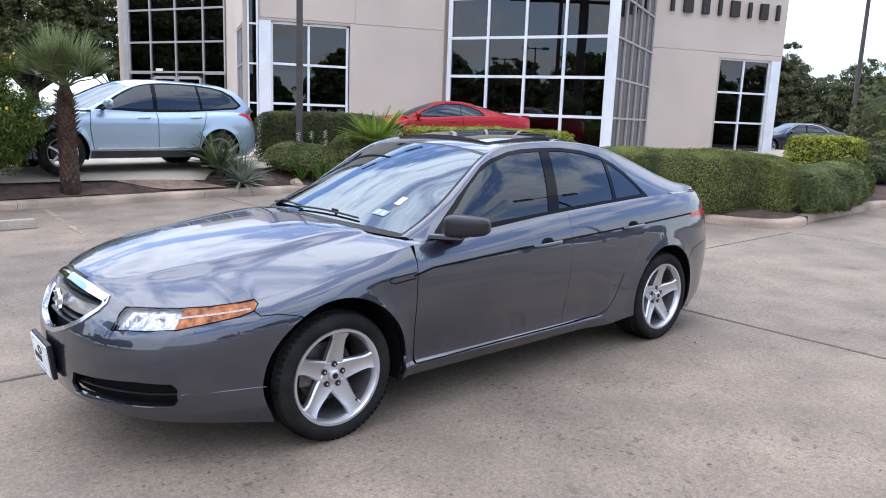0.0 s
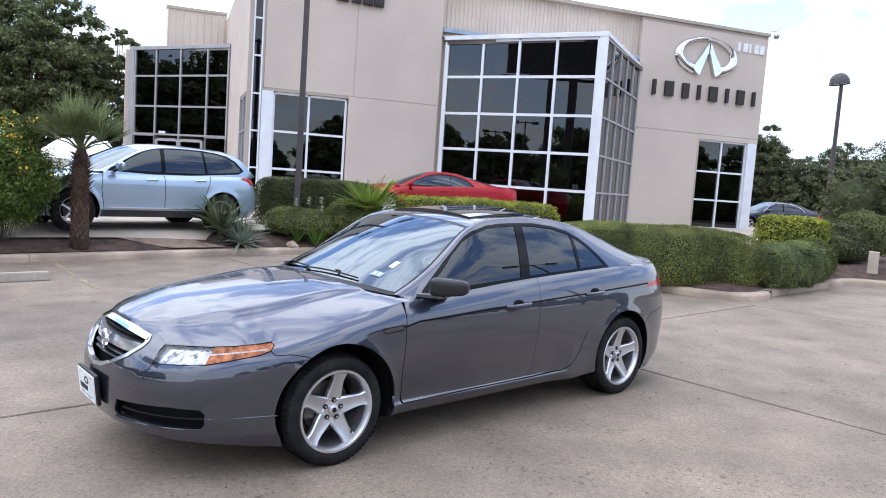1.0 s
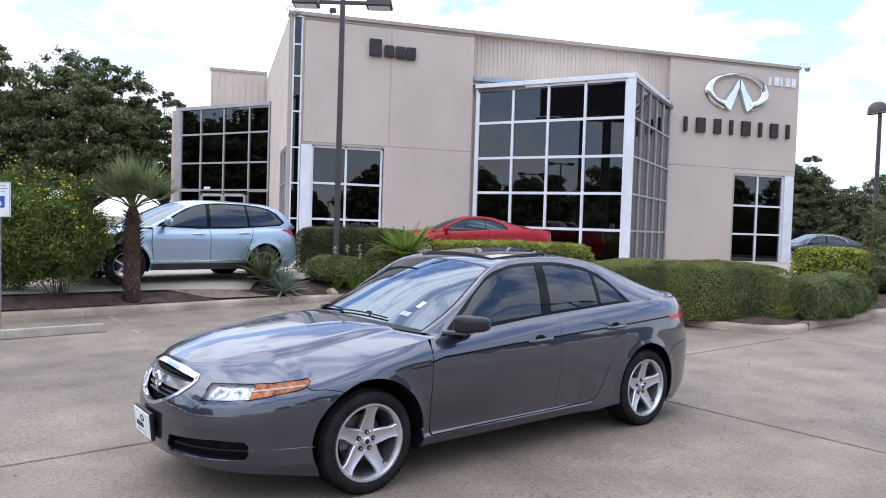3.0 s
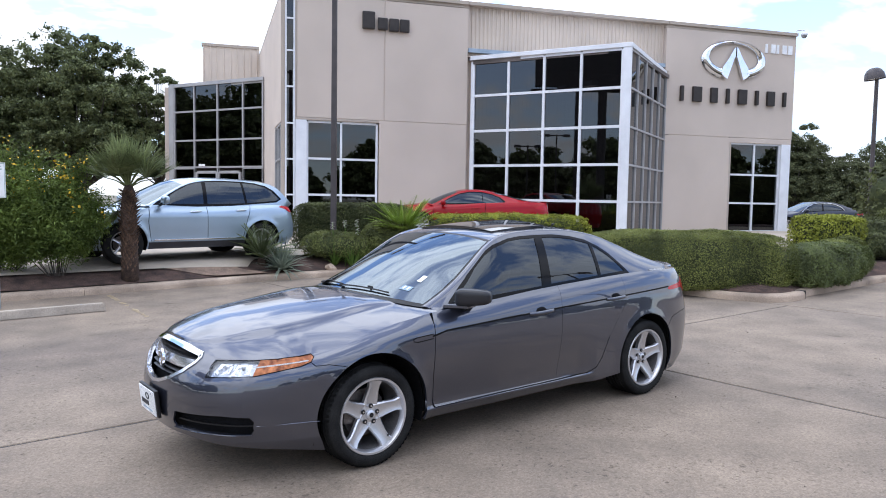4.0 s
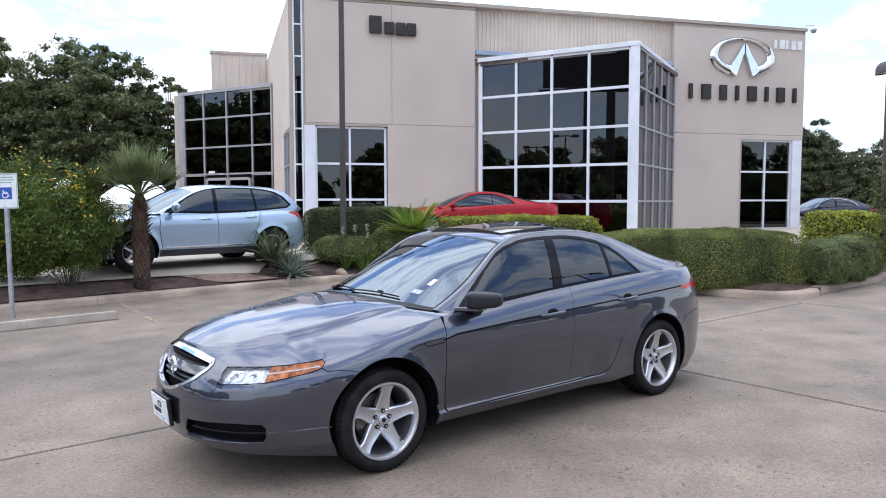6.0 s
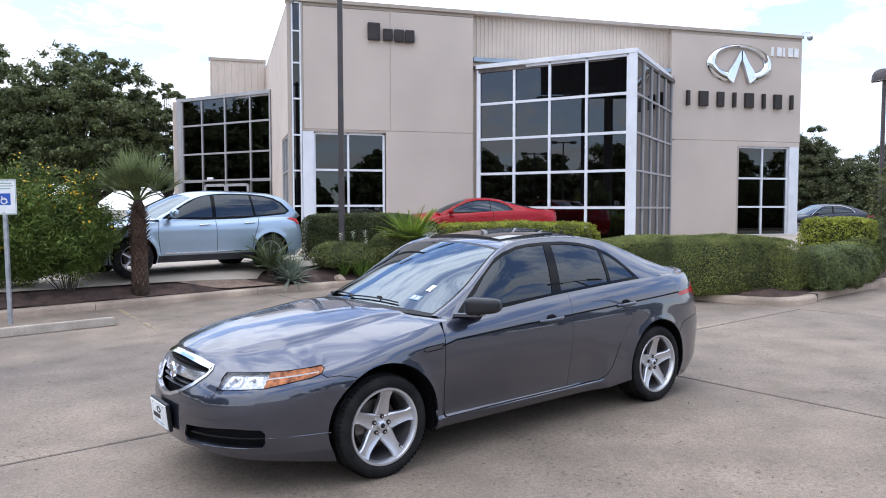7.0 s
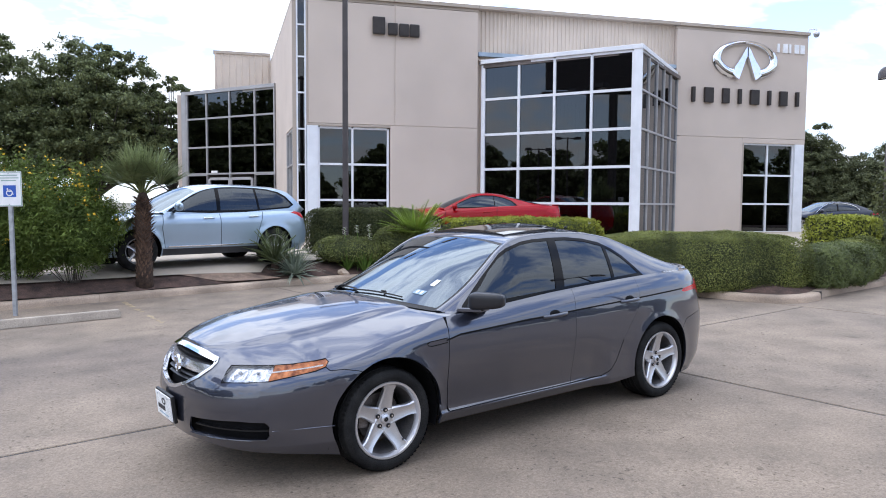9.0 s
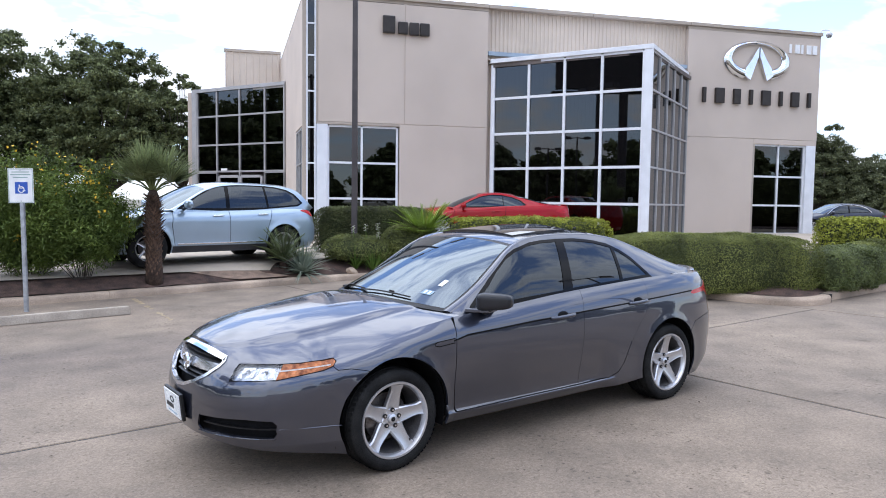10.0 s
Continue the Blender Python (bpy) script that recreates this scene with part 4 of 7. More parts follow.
def blade(bm, base, tip_dir, length, width, arch=0.25, twist=0.0, cup=0.2, segs=5, taper=1.0):
    """One long pointed leaf from base, arching down."""
    d = Vector(tip_dir).normalized()
    side = d.cross(Vector((0, 0, 1)))
    side = side.normalized() if side.length > 1e-4 else Vector((1, 0, 0))
    side = (Matrix.Rotation(twist, 3, d) @ side)
    p, prev = Vector(base), None
    for i in range(segs + 1):
        t = i / segs
        w = width * (1 - t ** (1.6 * taper)) * (0.75 + 0.5 * math.sin(math.pi * min(1, t * 1.4)))
        up = side.cross(d)
        row = [bm.verts.new(p - side * w / 2 + up * cup * w / 2), bm.verts.new(p), bm.verts.new(p + side * w / 2 + up * cup * w / 2)]
        if prev:
            bm.faces.new((prev[0], prev[1], row[1], row[0]))
            bm.faces.new((prev[1], prev[2], row[2], row[1]))
        prev = row
        d = (d + Vector((0, 0, -arch / segs))).normalized()
        p = p + d * length / segs
    return bm


def fan_palm(m):
    e = thing("fan_palm", "young fan palm with a rough brown trunk", "palm tree", m)
    rr = random.Random(11)
    pts = [(0.0, 0, -0.1), (0.01, 0, 0.3), (0.0, 0.01, 0.8), (-0.01, 0, 1.25), (0, 0, 1.6), (0, 0, 1.75)]
    part("trunk", tube(pts, [0.165, 0.14, 0.13, 0.135, 0.105, 0.05], 14), M["palm_bark"], e, smooth=180)
    boots = bmesh.new()
    for k in range(340):
        z = 0.08 + 1.5 * (k / 340) ** 0.7
        a = k * 2.399
        r = float(np.interp(z, [0, 0.3, 0.8, 1.25, 1.6], [0.16, 0.14, 0.13, 0.135, 0.105]))
        out = rr.uniform(0.4, 1.1) if z > 0.75 else rr.uniform(0.08, 0.4)
        d = Vector((math.cos(a) * out, math.sin(a) * out, 0.75))
        blade(boots, (math.cos(a) * r * 0.95, math.sin(a) * r * 0.95, z), d, rr.uniform(0.07, 0.15), rr.uniform(0.04, 0.07), 0.0, 0, 0.5, 2)
    tagged(part("boot_fibre", boots, M["boot"], e, "shaggy cut leaf bases"), kind="stuff")
    for k in range(34):
        a = k * 2.399 + rr.uniform(-0.2, 0.2)
        rise = radians(rr.uniform(26, 84)) if k > 0 else radians(-62)
        a = a if k else radians(150)
        d = Vector((math.cos(a) * math.cos(rise), math.sin(a) * math.cos(rise), math.sin(rise)))
        stem = rr.uniform(0.36, 0.56)
        hub = Vector((0, 0, 1.68)) + d * stem + Vector((0, 0, -0.06))
        bm = tube([(0, 0, 1.66), Vector((0, 0, 1.68)) + d * stem * 0.5, hub], [0.016, 0.012, 0.008], 5)
        side = d.cross(Vector((0, 0, 1))).normalized()
        lift = side.cross(d)
        for j in range(25):
            s = radians(-80 + 160 * j / 24)
            bd = d * math.cos(s) + side * math.sin(s) + lift * (0.12 + 0.1 * (j % 2)) * math.cos(s)
            blade(bm, hub, bd, rr.uniform(0.50, 0.64) * (0.72 + 0.28 * math.cos(s / 1.4)), 0.036, rr.uniform(0.0, 0.2), 0.3, 0.5, 4)
        part("fan_leaf", bm, L["palm"], e)
    return e


fan_palm(pose(-0.17, 9.16, bed_z(-0.17, 9.16)))


def rosette(name, label, m, material, count, length, width, lo, hi, arch, seed=1, cup=0.35):
    """Sword leaves that spring from one foot."""
    e = thing(name, label, "plant", m)
    rr = random.Random(seed)
    for k in range(count):
        a, t = k * 2.399 + rr.uniform(-0.3, 0.3), k / count
        rise = radians(hi + (lo - hi) * t + rr.uniform(-8, 8))
        bm = bmesh.new()
        blade(bm, (0.03 * math.cos(a), 0.03 * math.sin(a), 0.02), (math.cos(a) * math.cos(rise), math.sin(a) * math.cos(rise), math.sin(rise)),
              length * rr.uniform(0.75, 1.1), width, arch * rr.uniform(0.5, 1.3), 0, cup, 7)
        part("leaf", bm, material, e)
    return e


def on_bed(x, y, turn=0, lift=0.0):
    return pose(x, y, bed_z(x, y) + lift, 0, 0, turn)


rosette("agave", "grey-green agave rosette beside the kerb", on_bed(2.85, 9.25), L["agave"], 100, 0.78, 0.055, 8, 82, 0.75, 3)
for x, y, s in ((4.15, 9.3, 5), (4.45, 9.05, 6), (4.75, 9.25, 8)):
    rosette("iris_clump", "bright green sword-leaved clump in the bed", on_bed(x, y), L["iris"], 34, 0.62, 0.035, 40, 86, 0.45, s)
for x, y, h in ((4.1, 9.3, 0.95), (4.35, 9.2, 1.0), (4.62, 9.1, 0.82), (4.75, 9.35, 0.9)):
    fl = thing("white_flower", "pale white flower stalk among green blades", "flower", on_bed(x, y))
    part("stalk", tube([(0, 0, 0), (0.02, 0, h * 0.5), (0.0, 0.03, h)], 0.007, 5), L["iris"], fl)
    pb = bmesh.new()
    for k in range(14):
        a = k * 2.4
        blade(pb, (0, 0.03, h - 0.14 + 0.012 * k), (math.cos(a), math.sin(a), 0.5), 0.07, 0.035, 0.6, 0, 0.3, 2)
    part("petals", pb, M["petal_white"], fl)


def sago(label, m, count, length, rise_lo, rise_hi, seed, stem=0.25, material="sago"):
    e = thing("sago_palm", label, "palm", m)
    rr = random.Random(seed)
    part("stem", tube([(0, 0, -0.05), (0, 0, stem)], [0.1, 0.08], 10), M["palm_bark"], e, smooth=60)
    for k in range(count):
        a = k * 2.399
        rise = radians(rr.uniform(rise_lo, rise_hi))
        d = Vector((math.cos(a) * math.cos(rise), math.sin(a) * math.cos(rise), math.sin(rise)))
        bm, p = bmesh.new(), Vector((0, 0, stem))
        pts = [p.copy()]
        n = 20
        ln = length * rr.uniform(0.8, 1.1)
        for i in range(n):
            d = (d + Vector((0, 0, -0.035))).normalized()
            p = p + d * ln / n
            pts.append(p.copy())
            side = d.cross(Vector((0, 0, 1))).normalized()
            if i > 2:
                w = ln * 0.24 * math.sin(math.pi * (0.12 + 0.86 * i / n)) + 0.02
                for s in (-1, 1):
                    blade(bm, p, side * s + d * 0.55 + Vector((0, 0, 0.25)), w, 0.022, 0.3, 0, 0.2, 2)
        part("frond", join(bm, tube(pts, 0.006, 4)), L[material], e)
    return e


sago("small green palm with arching fronds", on_bed(2.55, 9.55), 40, 0.74, 30, 82, 5, 0.15, "palm")
sago("bright green feathery palm above the hedges", on_bed(5.75, 8.95), 50, 1.0, 35, 86, 9, 0.45)
rock_bm = bmesh.new()
bmesh.ops.create_icosphere(rock_bm, subdivisions=2, radius=0.12)
for v in rock_bm.verts:
    v.co *= lump(v.co * 9, 1.0, 0.5)
    v.co.z *= 0.75
tagged(part("rock", rock_bm, M["kerb"], m=on_bed(3.95, 9.12, 0, 0.04)), "small pale rock in the mulch", "rock")


def flowering_bush(m, half, seed, bare=0.03):
    """Loose bush: many leafy sprays on arching stems, with yellow flowers near the top."""
    e = thing("flowering_bush", "tall loose green bush with small yellow flowers", "bush", m)
    rr = random.Random(seed)
    pos, out, flowers = [], [], []
    stems = bmesh.new()
    for k in range(175):
        a = rr.uniform(0, 2 * math.pi)
        rad = math.sqrt(rr.random())
        tip = Vector((math.cos(a) * rad * half[0], math.sin(a) * rad * half[1], half[2] * (1 - 0.5 * rad ** 2.2) * rr.uniform(0.55, 1.05)))
        foot = Vector((tip.x * 0.2, tip.y * 0.2, 0))
        mid = (foot + tip) / 2 + Vector((tip.x * 0.08, tip.y * 0.08, 0.15))
        if k < 18:
            for a_, b_ in ((foot, mid), (mid, tip)):
                d = (b_ - a_)
                s = d.cross(Vector((0.3, 0.8, 0.1))).normalized() * 0.008
                stems.faces.new([stems.verts.new(v) for v in (a_ - s, a_ + s, b_ + s * 0.5, b_ - s * 0.5)])
        if k % 6 == 0:  # a long loose spray
            tip = Vector((tip.x * 1.22, tip.y * 1.22, tip.z * 1.06 + 0.06))
        for i in range(330):
            t = rr.uniform(bare, 1.0) ** 0.75
            p = foot.lerp(mid, t * 2) if t < 0.5 else mid.lerp(tip, t * 2 - 1)
            p = p + Vector((rr.gauss(0, 0.085), rr.gauss(0, 0.085), rr.gauss(0, 0.075)))
            pos.append(p)
            out.append((p.x, p.y, 0.6))
        if rr.random() < (0.45 if tip.z > half[2] * 0.75 else 0.16):
            for i in range(rr.randint(2, 7)):
                flowers.append(tip + Vector((rr.gauss(0, 0.05), rr.gauss(0, 0.05), rr.gauss(0.03, 0.06))))
    out = np.array(out, float)
    out /= np.linalg.norm(out, axis=1)[:, None]
    pos = np.array([tuple(p) for p in pos])
    pos[:, 2] = np.maximum(pos[:, 2], 0.02)
    put("foliage", leaf_mesh("foliage", pos, out, 0.078, 0.24, 0.8, 0.5), L["bush"], e)
    tagged(part("branchwork", stems, M["bark"], e), kind="stuff")
    put("blossom", leaf_mesh("blossom", np.array([tuple(p) for p in flowers]), np.tile([0, -0.4, 0.8], (len(flowers), 1)), 0.055, 0.8), M["petal"], e, "small yellow trumpet flowers")["kind"] = "stuff"
    return e


flowering_bush(on_bed(-2.1, 9.75), (1.1, 0.6, 2.2), 2, 0.06)
flowering_bush(on_bed(-3.6, 9.7), (1.15, 0.6, 2.45), 3)
flowering_bush(on_bed(-1.3, 9.4), (0.85, 0.45, 2.1), 4, 0.2)


def broad_tree(name, label, m, height, spread, seed, leaf=0.16, clumps=90, per=260, trunk=0.35, clear=0.25, group="", material="oak", puff=1.0):
    """A spreading tree: tapered trunk, limbs, and a crown of many leafy clumps with gaps."""
    e = thing(name, label, "tree", m, group)
    rr = random.Random(seed)
    fork = height * clear
    part("trunk", tube([(0, 0, -0.3), (0.05, 0, fork * 0.5), (0, 0.05, fork), (0.1, 0, height * 0.55)], [trunk, trunk * 0.8, trunk * 0.7, trunk * 0.25], 12), M["bark"], e, smooth=180)
    limbs, pos, out = [], [], []
    for k in range(clumps):
        a = k * 2.399
        t = (k + 0.5) / clumps
        rise = math.asin(-0.3 + 1.28 * t)
        rad = rr.uniform(0.5, 0.96) * (1 + 0.22 * noise.noise((math.cos(a) * 1.7 + seed, math.sin(a) * 1.7, rise * 1.7)))
        c = Vector((math.cos(a) * math.cos(rise) * spread * rad, math.sin(a) * math.cos(rise) * spread * rad, fork + (height - fork) * (0.28 + 0.72 * max(-0.3, math.sin(rise)) * rad)))
        c.z += rr.uniform(-0.03, 0.03) * height
        if k % 4 == 0:
            limbs.append(tube([(0, 0, fork * rr.uniform(0.7, 1.1)), c * 0.5 + Vector((0, 0, fork * 0.45)), c], [trunk * 0.3, trunk * 0.16, 0.02], 6))
        size = puff * spread * rr.uniform(0.10, 0.22)
        # each clump is made of a few leafy tufts on its upper side
        tufts = rg.normal(0, 1, (9, 3))
        tufts /= np.linalg.norm(tufts, axis=1)[:, None]
        tufts[:, 2] = np.abs(tufts[:, 2]) * 0.9 - 0.25
        wide = rg.uniform(0.22, 0.5, 9)
        which = rg.integers(0, 9, per)
        g = rg.normal(0, 1, (per, 3))
        g /= np.linalg.norm(g, axis=1)[:, None]
        r = np.clip(np.abs(rg.normal(0.7, 0.34, per)), 0.1, 1.7) * wide[which]
        pos.append(np.array(c) + size * (tufts[which] * 0.95 + g * r[:, None]) * np.array([1, 1, 0.66]))
        gg = g.copy()
        gg[:, 2] += 0.5
        out.append(gg)
    for limb in limbs:
        part("limb", limb, M["bark"], e, smooth=180)
    put("crown", leaf_mesh("crown", np.vstack(pos), np.vstack(out), leaf, 0.6, 0.8), L[material], e)
    return e


broad_tree("oak_tree", "big dark live oak behind the drive", pose(6.6, 45.9, 0.4), 11.7, 4.8, 1, 0.18, 230, 680, 0.45, 0.15, puff=1.2)
broad_tree("oak_tree", "tall dark live oak beside the drive", pose(0.4, 50.2, 0.4), 12.4, 5.0, 5, 0.2, 200, 560, 0.45, 0.15, puff=1.2)
broad_tree("oak_tree", "thin open-crowned oak beside the entrance", pose(10.5, 42.9, 0.4), 9.4, 2.5, 6, 0.2, 110, 260, 0.2, 0.2)
broad_tree("oak_tree", "dark live oak at the edge of the drive", pose(-9.5, 42, 0.4), 11.0, 7.5, 2, 0.27, 130, 500, 0.45, 0.23)
broad_tree("oak_tree", "dark oak behind the showroom", pose(59.2, 26.0, 0.3), 8.4, 2.9, 3, 0.13, 170, 800, 0.3, 0.08, material="far", puff=1.5)
for k, (x, y, h, s) in enumerate(((60.5, 22.6, 5.9, 3.0), (64, 20.0, 7.3, 3.8), (60, 14.0, 7.2, 4.6), (63, 8, 7.0, 5.0), (66, 1, 7.5, 5), (62, 29, 6.4, 3.6))):
    broad_tree("oak_tree", "low dark oak in the far tree line", pose(x, y, 0.0), h, s, 10 + k, 0.14 if k < 3 else 0.22, 150, 700 if k < 3 else 320, 0.3, 0.06, "far tree line", "far", 1.6)
# what the glass reflects: trees and lights across the road
for k, (x, y, h) in enumerate(((-44, 2, 9), (-47, 11, 7.5), (-45, 20, 8.5), (-48, 30, 8), (-14, -48, 6), (-2, -47, 9), (10, -49, 8), (22, -46, 10), (36, -44, 8), (46, -45, 8.5), (56, -40, 8), (-22, 36, 12), (-30, 42, 12), (-16, 47, 12), (-36, 34, 11))):
    broad_tree("oak_tree", "dark oak across the road", pose(x, y, 0), h, h * 0.66, 30 + k, 0.55, 80, 330, 0.35, 0.1, "trees across the road", puff=1.5)
for x, y, a, h in ((-26.5, 12.1, 88, 6.6), (-26.2, 9.6, 84, 7.5), (-9, -30, 0, 7.0), (14.6, -11.4, 40, 8.6)):
    lot_light("light_pole", pose(x, y, 0, 0, 0, a), h, (0, 180), "tall dark light pole across the lot")


def visor_lamp(m, height):
    """A tall pole with one domed floodlight on top."""
    e = thing("street_lamp", "far dark street lamp with a domed head", "street lamp", m)
    part("pole", tube([(0, 0, -0.2), (0, 0, height * 0.5), (0, 0, height)], [0.14, 0.12, 0.10], 12), M["bronze"], e, smooth=60)
    dome = revolve([(0.02, 0.62), (0.2, 0.6), (0.36, 0.5), (0.48, 0.32), (0.53, 0.08), (0.54, -0.02), (0.50, -0.02), (0.46, 0.1)], 28, "z")
    head = part("head", dome, M["bronze"], e, "dark domed lamp head", smooth=60, m=pose(0.1, 0, height - 0.02, 0, 8, 0))
    part("lens", revolve([(0.01, 0.08), (0.3, 0.06), (0.45, 0.04)], 24, "z"), M["sign_white"], head)


visor_lamp(pose(40.0, 12.37, 0.0, 0, 0, 130), 8.75)
board = thing("billboard", "dark roadside billboard on a thick steel column", "billboard", pose(-26, 6.6, 0, 0, 0, 86))
part("panel", box(-4.0, 5.0, -0.3, 0.3, 11.5, 15.6, 0.05), M["bronze"], board)
part("catwalk", box(-4.3, 5.3, 0.3, 1.1, 11.25, 11.4, 0.02), M["bronze"], board)
part("column", tube([(-0.8, 0, -0.2), (-0.8, 0, 11.5)], 0.38, 14), M["bronze"], board)
part("pipe", tube([(1.1, 0, -0.2), (1.1, 0, 11.5)], 0.14, 10), M["bronze"], board)

# ---- cars ----


class Form:
    """The outer skin of a car (left half, y < 0; the nose points to -x), as maps from flat panels to space."""

    def __init__(self, spec):
        self.spec = spec
        line = spline(spec["plan"], 500)
        self.s = np.concatenate([[0], np.cumsum(np.linalg.norm(np.diff(line[:, :2], axis=0), axis=1))])
        self.line, self.low = line, spec["low"]
        self.length = self.s[-1]
        self.rail = spline(spec["rail"], 300)
        self.mid = spline(spec["mid"], 300)
        self.mid_hood = spline(spec["mid_hood"], 200)
        self.mid_boot = spline(spec["mid_boot"], 200)
        top = np.array([self.side(a, self.crest(a)) for a in self.s])
        self.edge = top

    def crest(self, a):
        return float(np.interp(a, self.s, self.line[:, 2]))

    def at_x(self, x):
        return float(np.interp(x, self.line[:, 0], self.s))

    def at_y(self, y):
        k = len(self.s) // 2
        return float(np.interp(abs(y), -self.line[:k, 1], self.s[:k]))

    def side(self, a, z):
        """Body side below the shoulder, by the way round the plan and the height."""
        sp = self.spec
        x, y = float(np.interp(a, self.s, self.line[:, 0])), float(np.interp(a, self.s, self.line[:, 1]))
        wf = min(1, max(0, (sp["nose_from"] - x) / sp["nose_run"]))
        wr = min(1, max(0, (x - sp["tail_from"]) / sp["tail_run"]))
        wf, wr = wf * wf * (3 - 2 * wf), wr * wr * (3 - 2 * wr)
        t = max(0, 1 - max(0, self.crest(a) - z) / sp["round"][0])
        ins = float(np.interp(z, *zip(*sp["inset"])))
        if "plain" in sp:  # the sill ledge runs between the wheels only
            ends = min(1, max(0, (x - 0.50) / 0.2 if x > 0 else (-0.92 - x) / 0.1))
            ins += (float(np.interp(z, *zip(*sp["plain"]))) - ins) * ends
        ins += sp["round"][1] * t * t
        if "fender" in sp:  # the fender rolls over into the hood
            k = min(1, max(0, (x + 2.0) / 0.2)) * min(1, max(0, (-0.98 - x) / 0.2))
            ins += sp["fender"] * t ** 6 * k * k * (3 - 2 * k)
        half = sp["half"]
        y2 = y * (1 - ins / half)
        for xc in sp["axles"]:
            r = math.hypot(x - xc, z - sp["hub_z"])
            y2 -= sp["flare"] * math.exp(-((r - sp["arch"]) / 0.06) ** 2) * (1 - wf) * (1 - wr)
        x += wf * (float(np.interp(z, *zip(*sp["nose"]))) + 0.03 * t * t) - wr * (float(np.interp(z, *zip(*sp["tail"]))) + 0.02 * t * t)
        return np.array([x, y2, z])

    def hood(self, a, q):
        e = np.array([np.interp(a, self.s, self.edge[:, k]) for k in range(3)])
        c = float(np.interp(e[0], self.mid_hood[:, 0], self.mid_hood[:, 1]))
        z = max(c, e[2]) - (max(c, e[2]) - e[2]) * abs(q) ** 2.4
        if "dome" in self.spec:  # raised middle of the hood between two creases
            k = min(1, max(0, (abs(q) - 0.64) / 0.08))
            run = min(1, max(0, (e[0] + 2.33) / 0.35)) * min(1, max(0, (-0.85 - e[0]) / 0.35))
            z += self.spec["dome"] * (1 - k * k * (3 - 2 * k)) * run
        return np.array([e[0], q * e[1], z])

    def boot(self, a, q):
        e = np.array([np.interp(a, self.s, self.edge[:, k]) for k in range(3)])
        c = float(np.interp(e[0], self.mid_boot[:, 0], self.mid_boot[:, 1]))
        return np.array([e[0], q * e[1], max(c, e[2]) - (max(c, e[2]) - e[2]) * abs(q) ** 2.6])

    def rail_at(self, x):
        return np.array([x, np.interp(x, self.rail[:, 0], self.rail[:, 1]), np.interp(x, self.rail[:, 0], self.rail[:, 2])])

    def belt_at(self, x):
        e = np.array([np.interp(x, self.edge[:, 0], self.edge[:, k]) for k in (1, 2)])
        return np.array([x, e[0] + self.spec["ledge"], e[1] + 0.004])

    def cabin(self, x, z):
        """Window side of the cabin, by x and height."""
        b, r = self.belt_at(x), self.rail_at(x)
        q = (z - b[2]) / max(1e-3, r[2] - b[2])
        return np.array([x, b[1] + (r[1] - b[1]) * q - 0.05 * max(0, min(1, r[2] - b[2])) * 4 * q * (1 - q), z])

    def top(self, s, q):
        """Windscreen (s 0..1), roof (1..2) and rear window (2..3), from the rail (q 0) to the middle (q 1)."""
        rx = np.interp(s, [0, 1, 2, 3], self.spec["rail_x"])
        cx = np.interp(s, [0, 1, 2, 3], self.spec["mid_x"])
        r = self.rail_at(rx)
        cz = float(np.interp(cx, self.mid[:, 0], self.mid[:, 1]))
        f = 1 - (1 - q) ** 2.2
        p = np.array([rx + (cx - rx) * f, r[1] * (1 - q), r[2] + (cz - r[2]) * f])
        u = q / 0.07
        if u < 1:  # the roof rail and pillars are rounded over
            p += np.array([0, -0.6, 0.8]) * 0.011 * 4 * u * (1 - u)
        return p


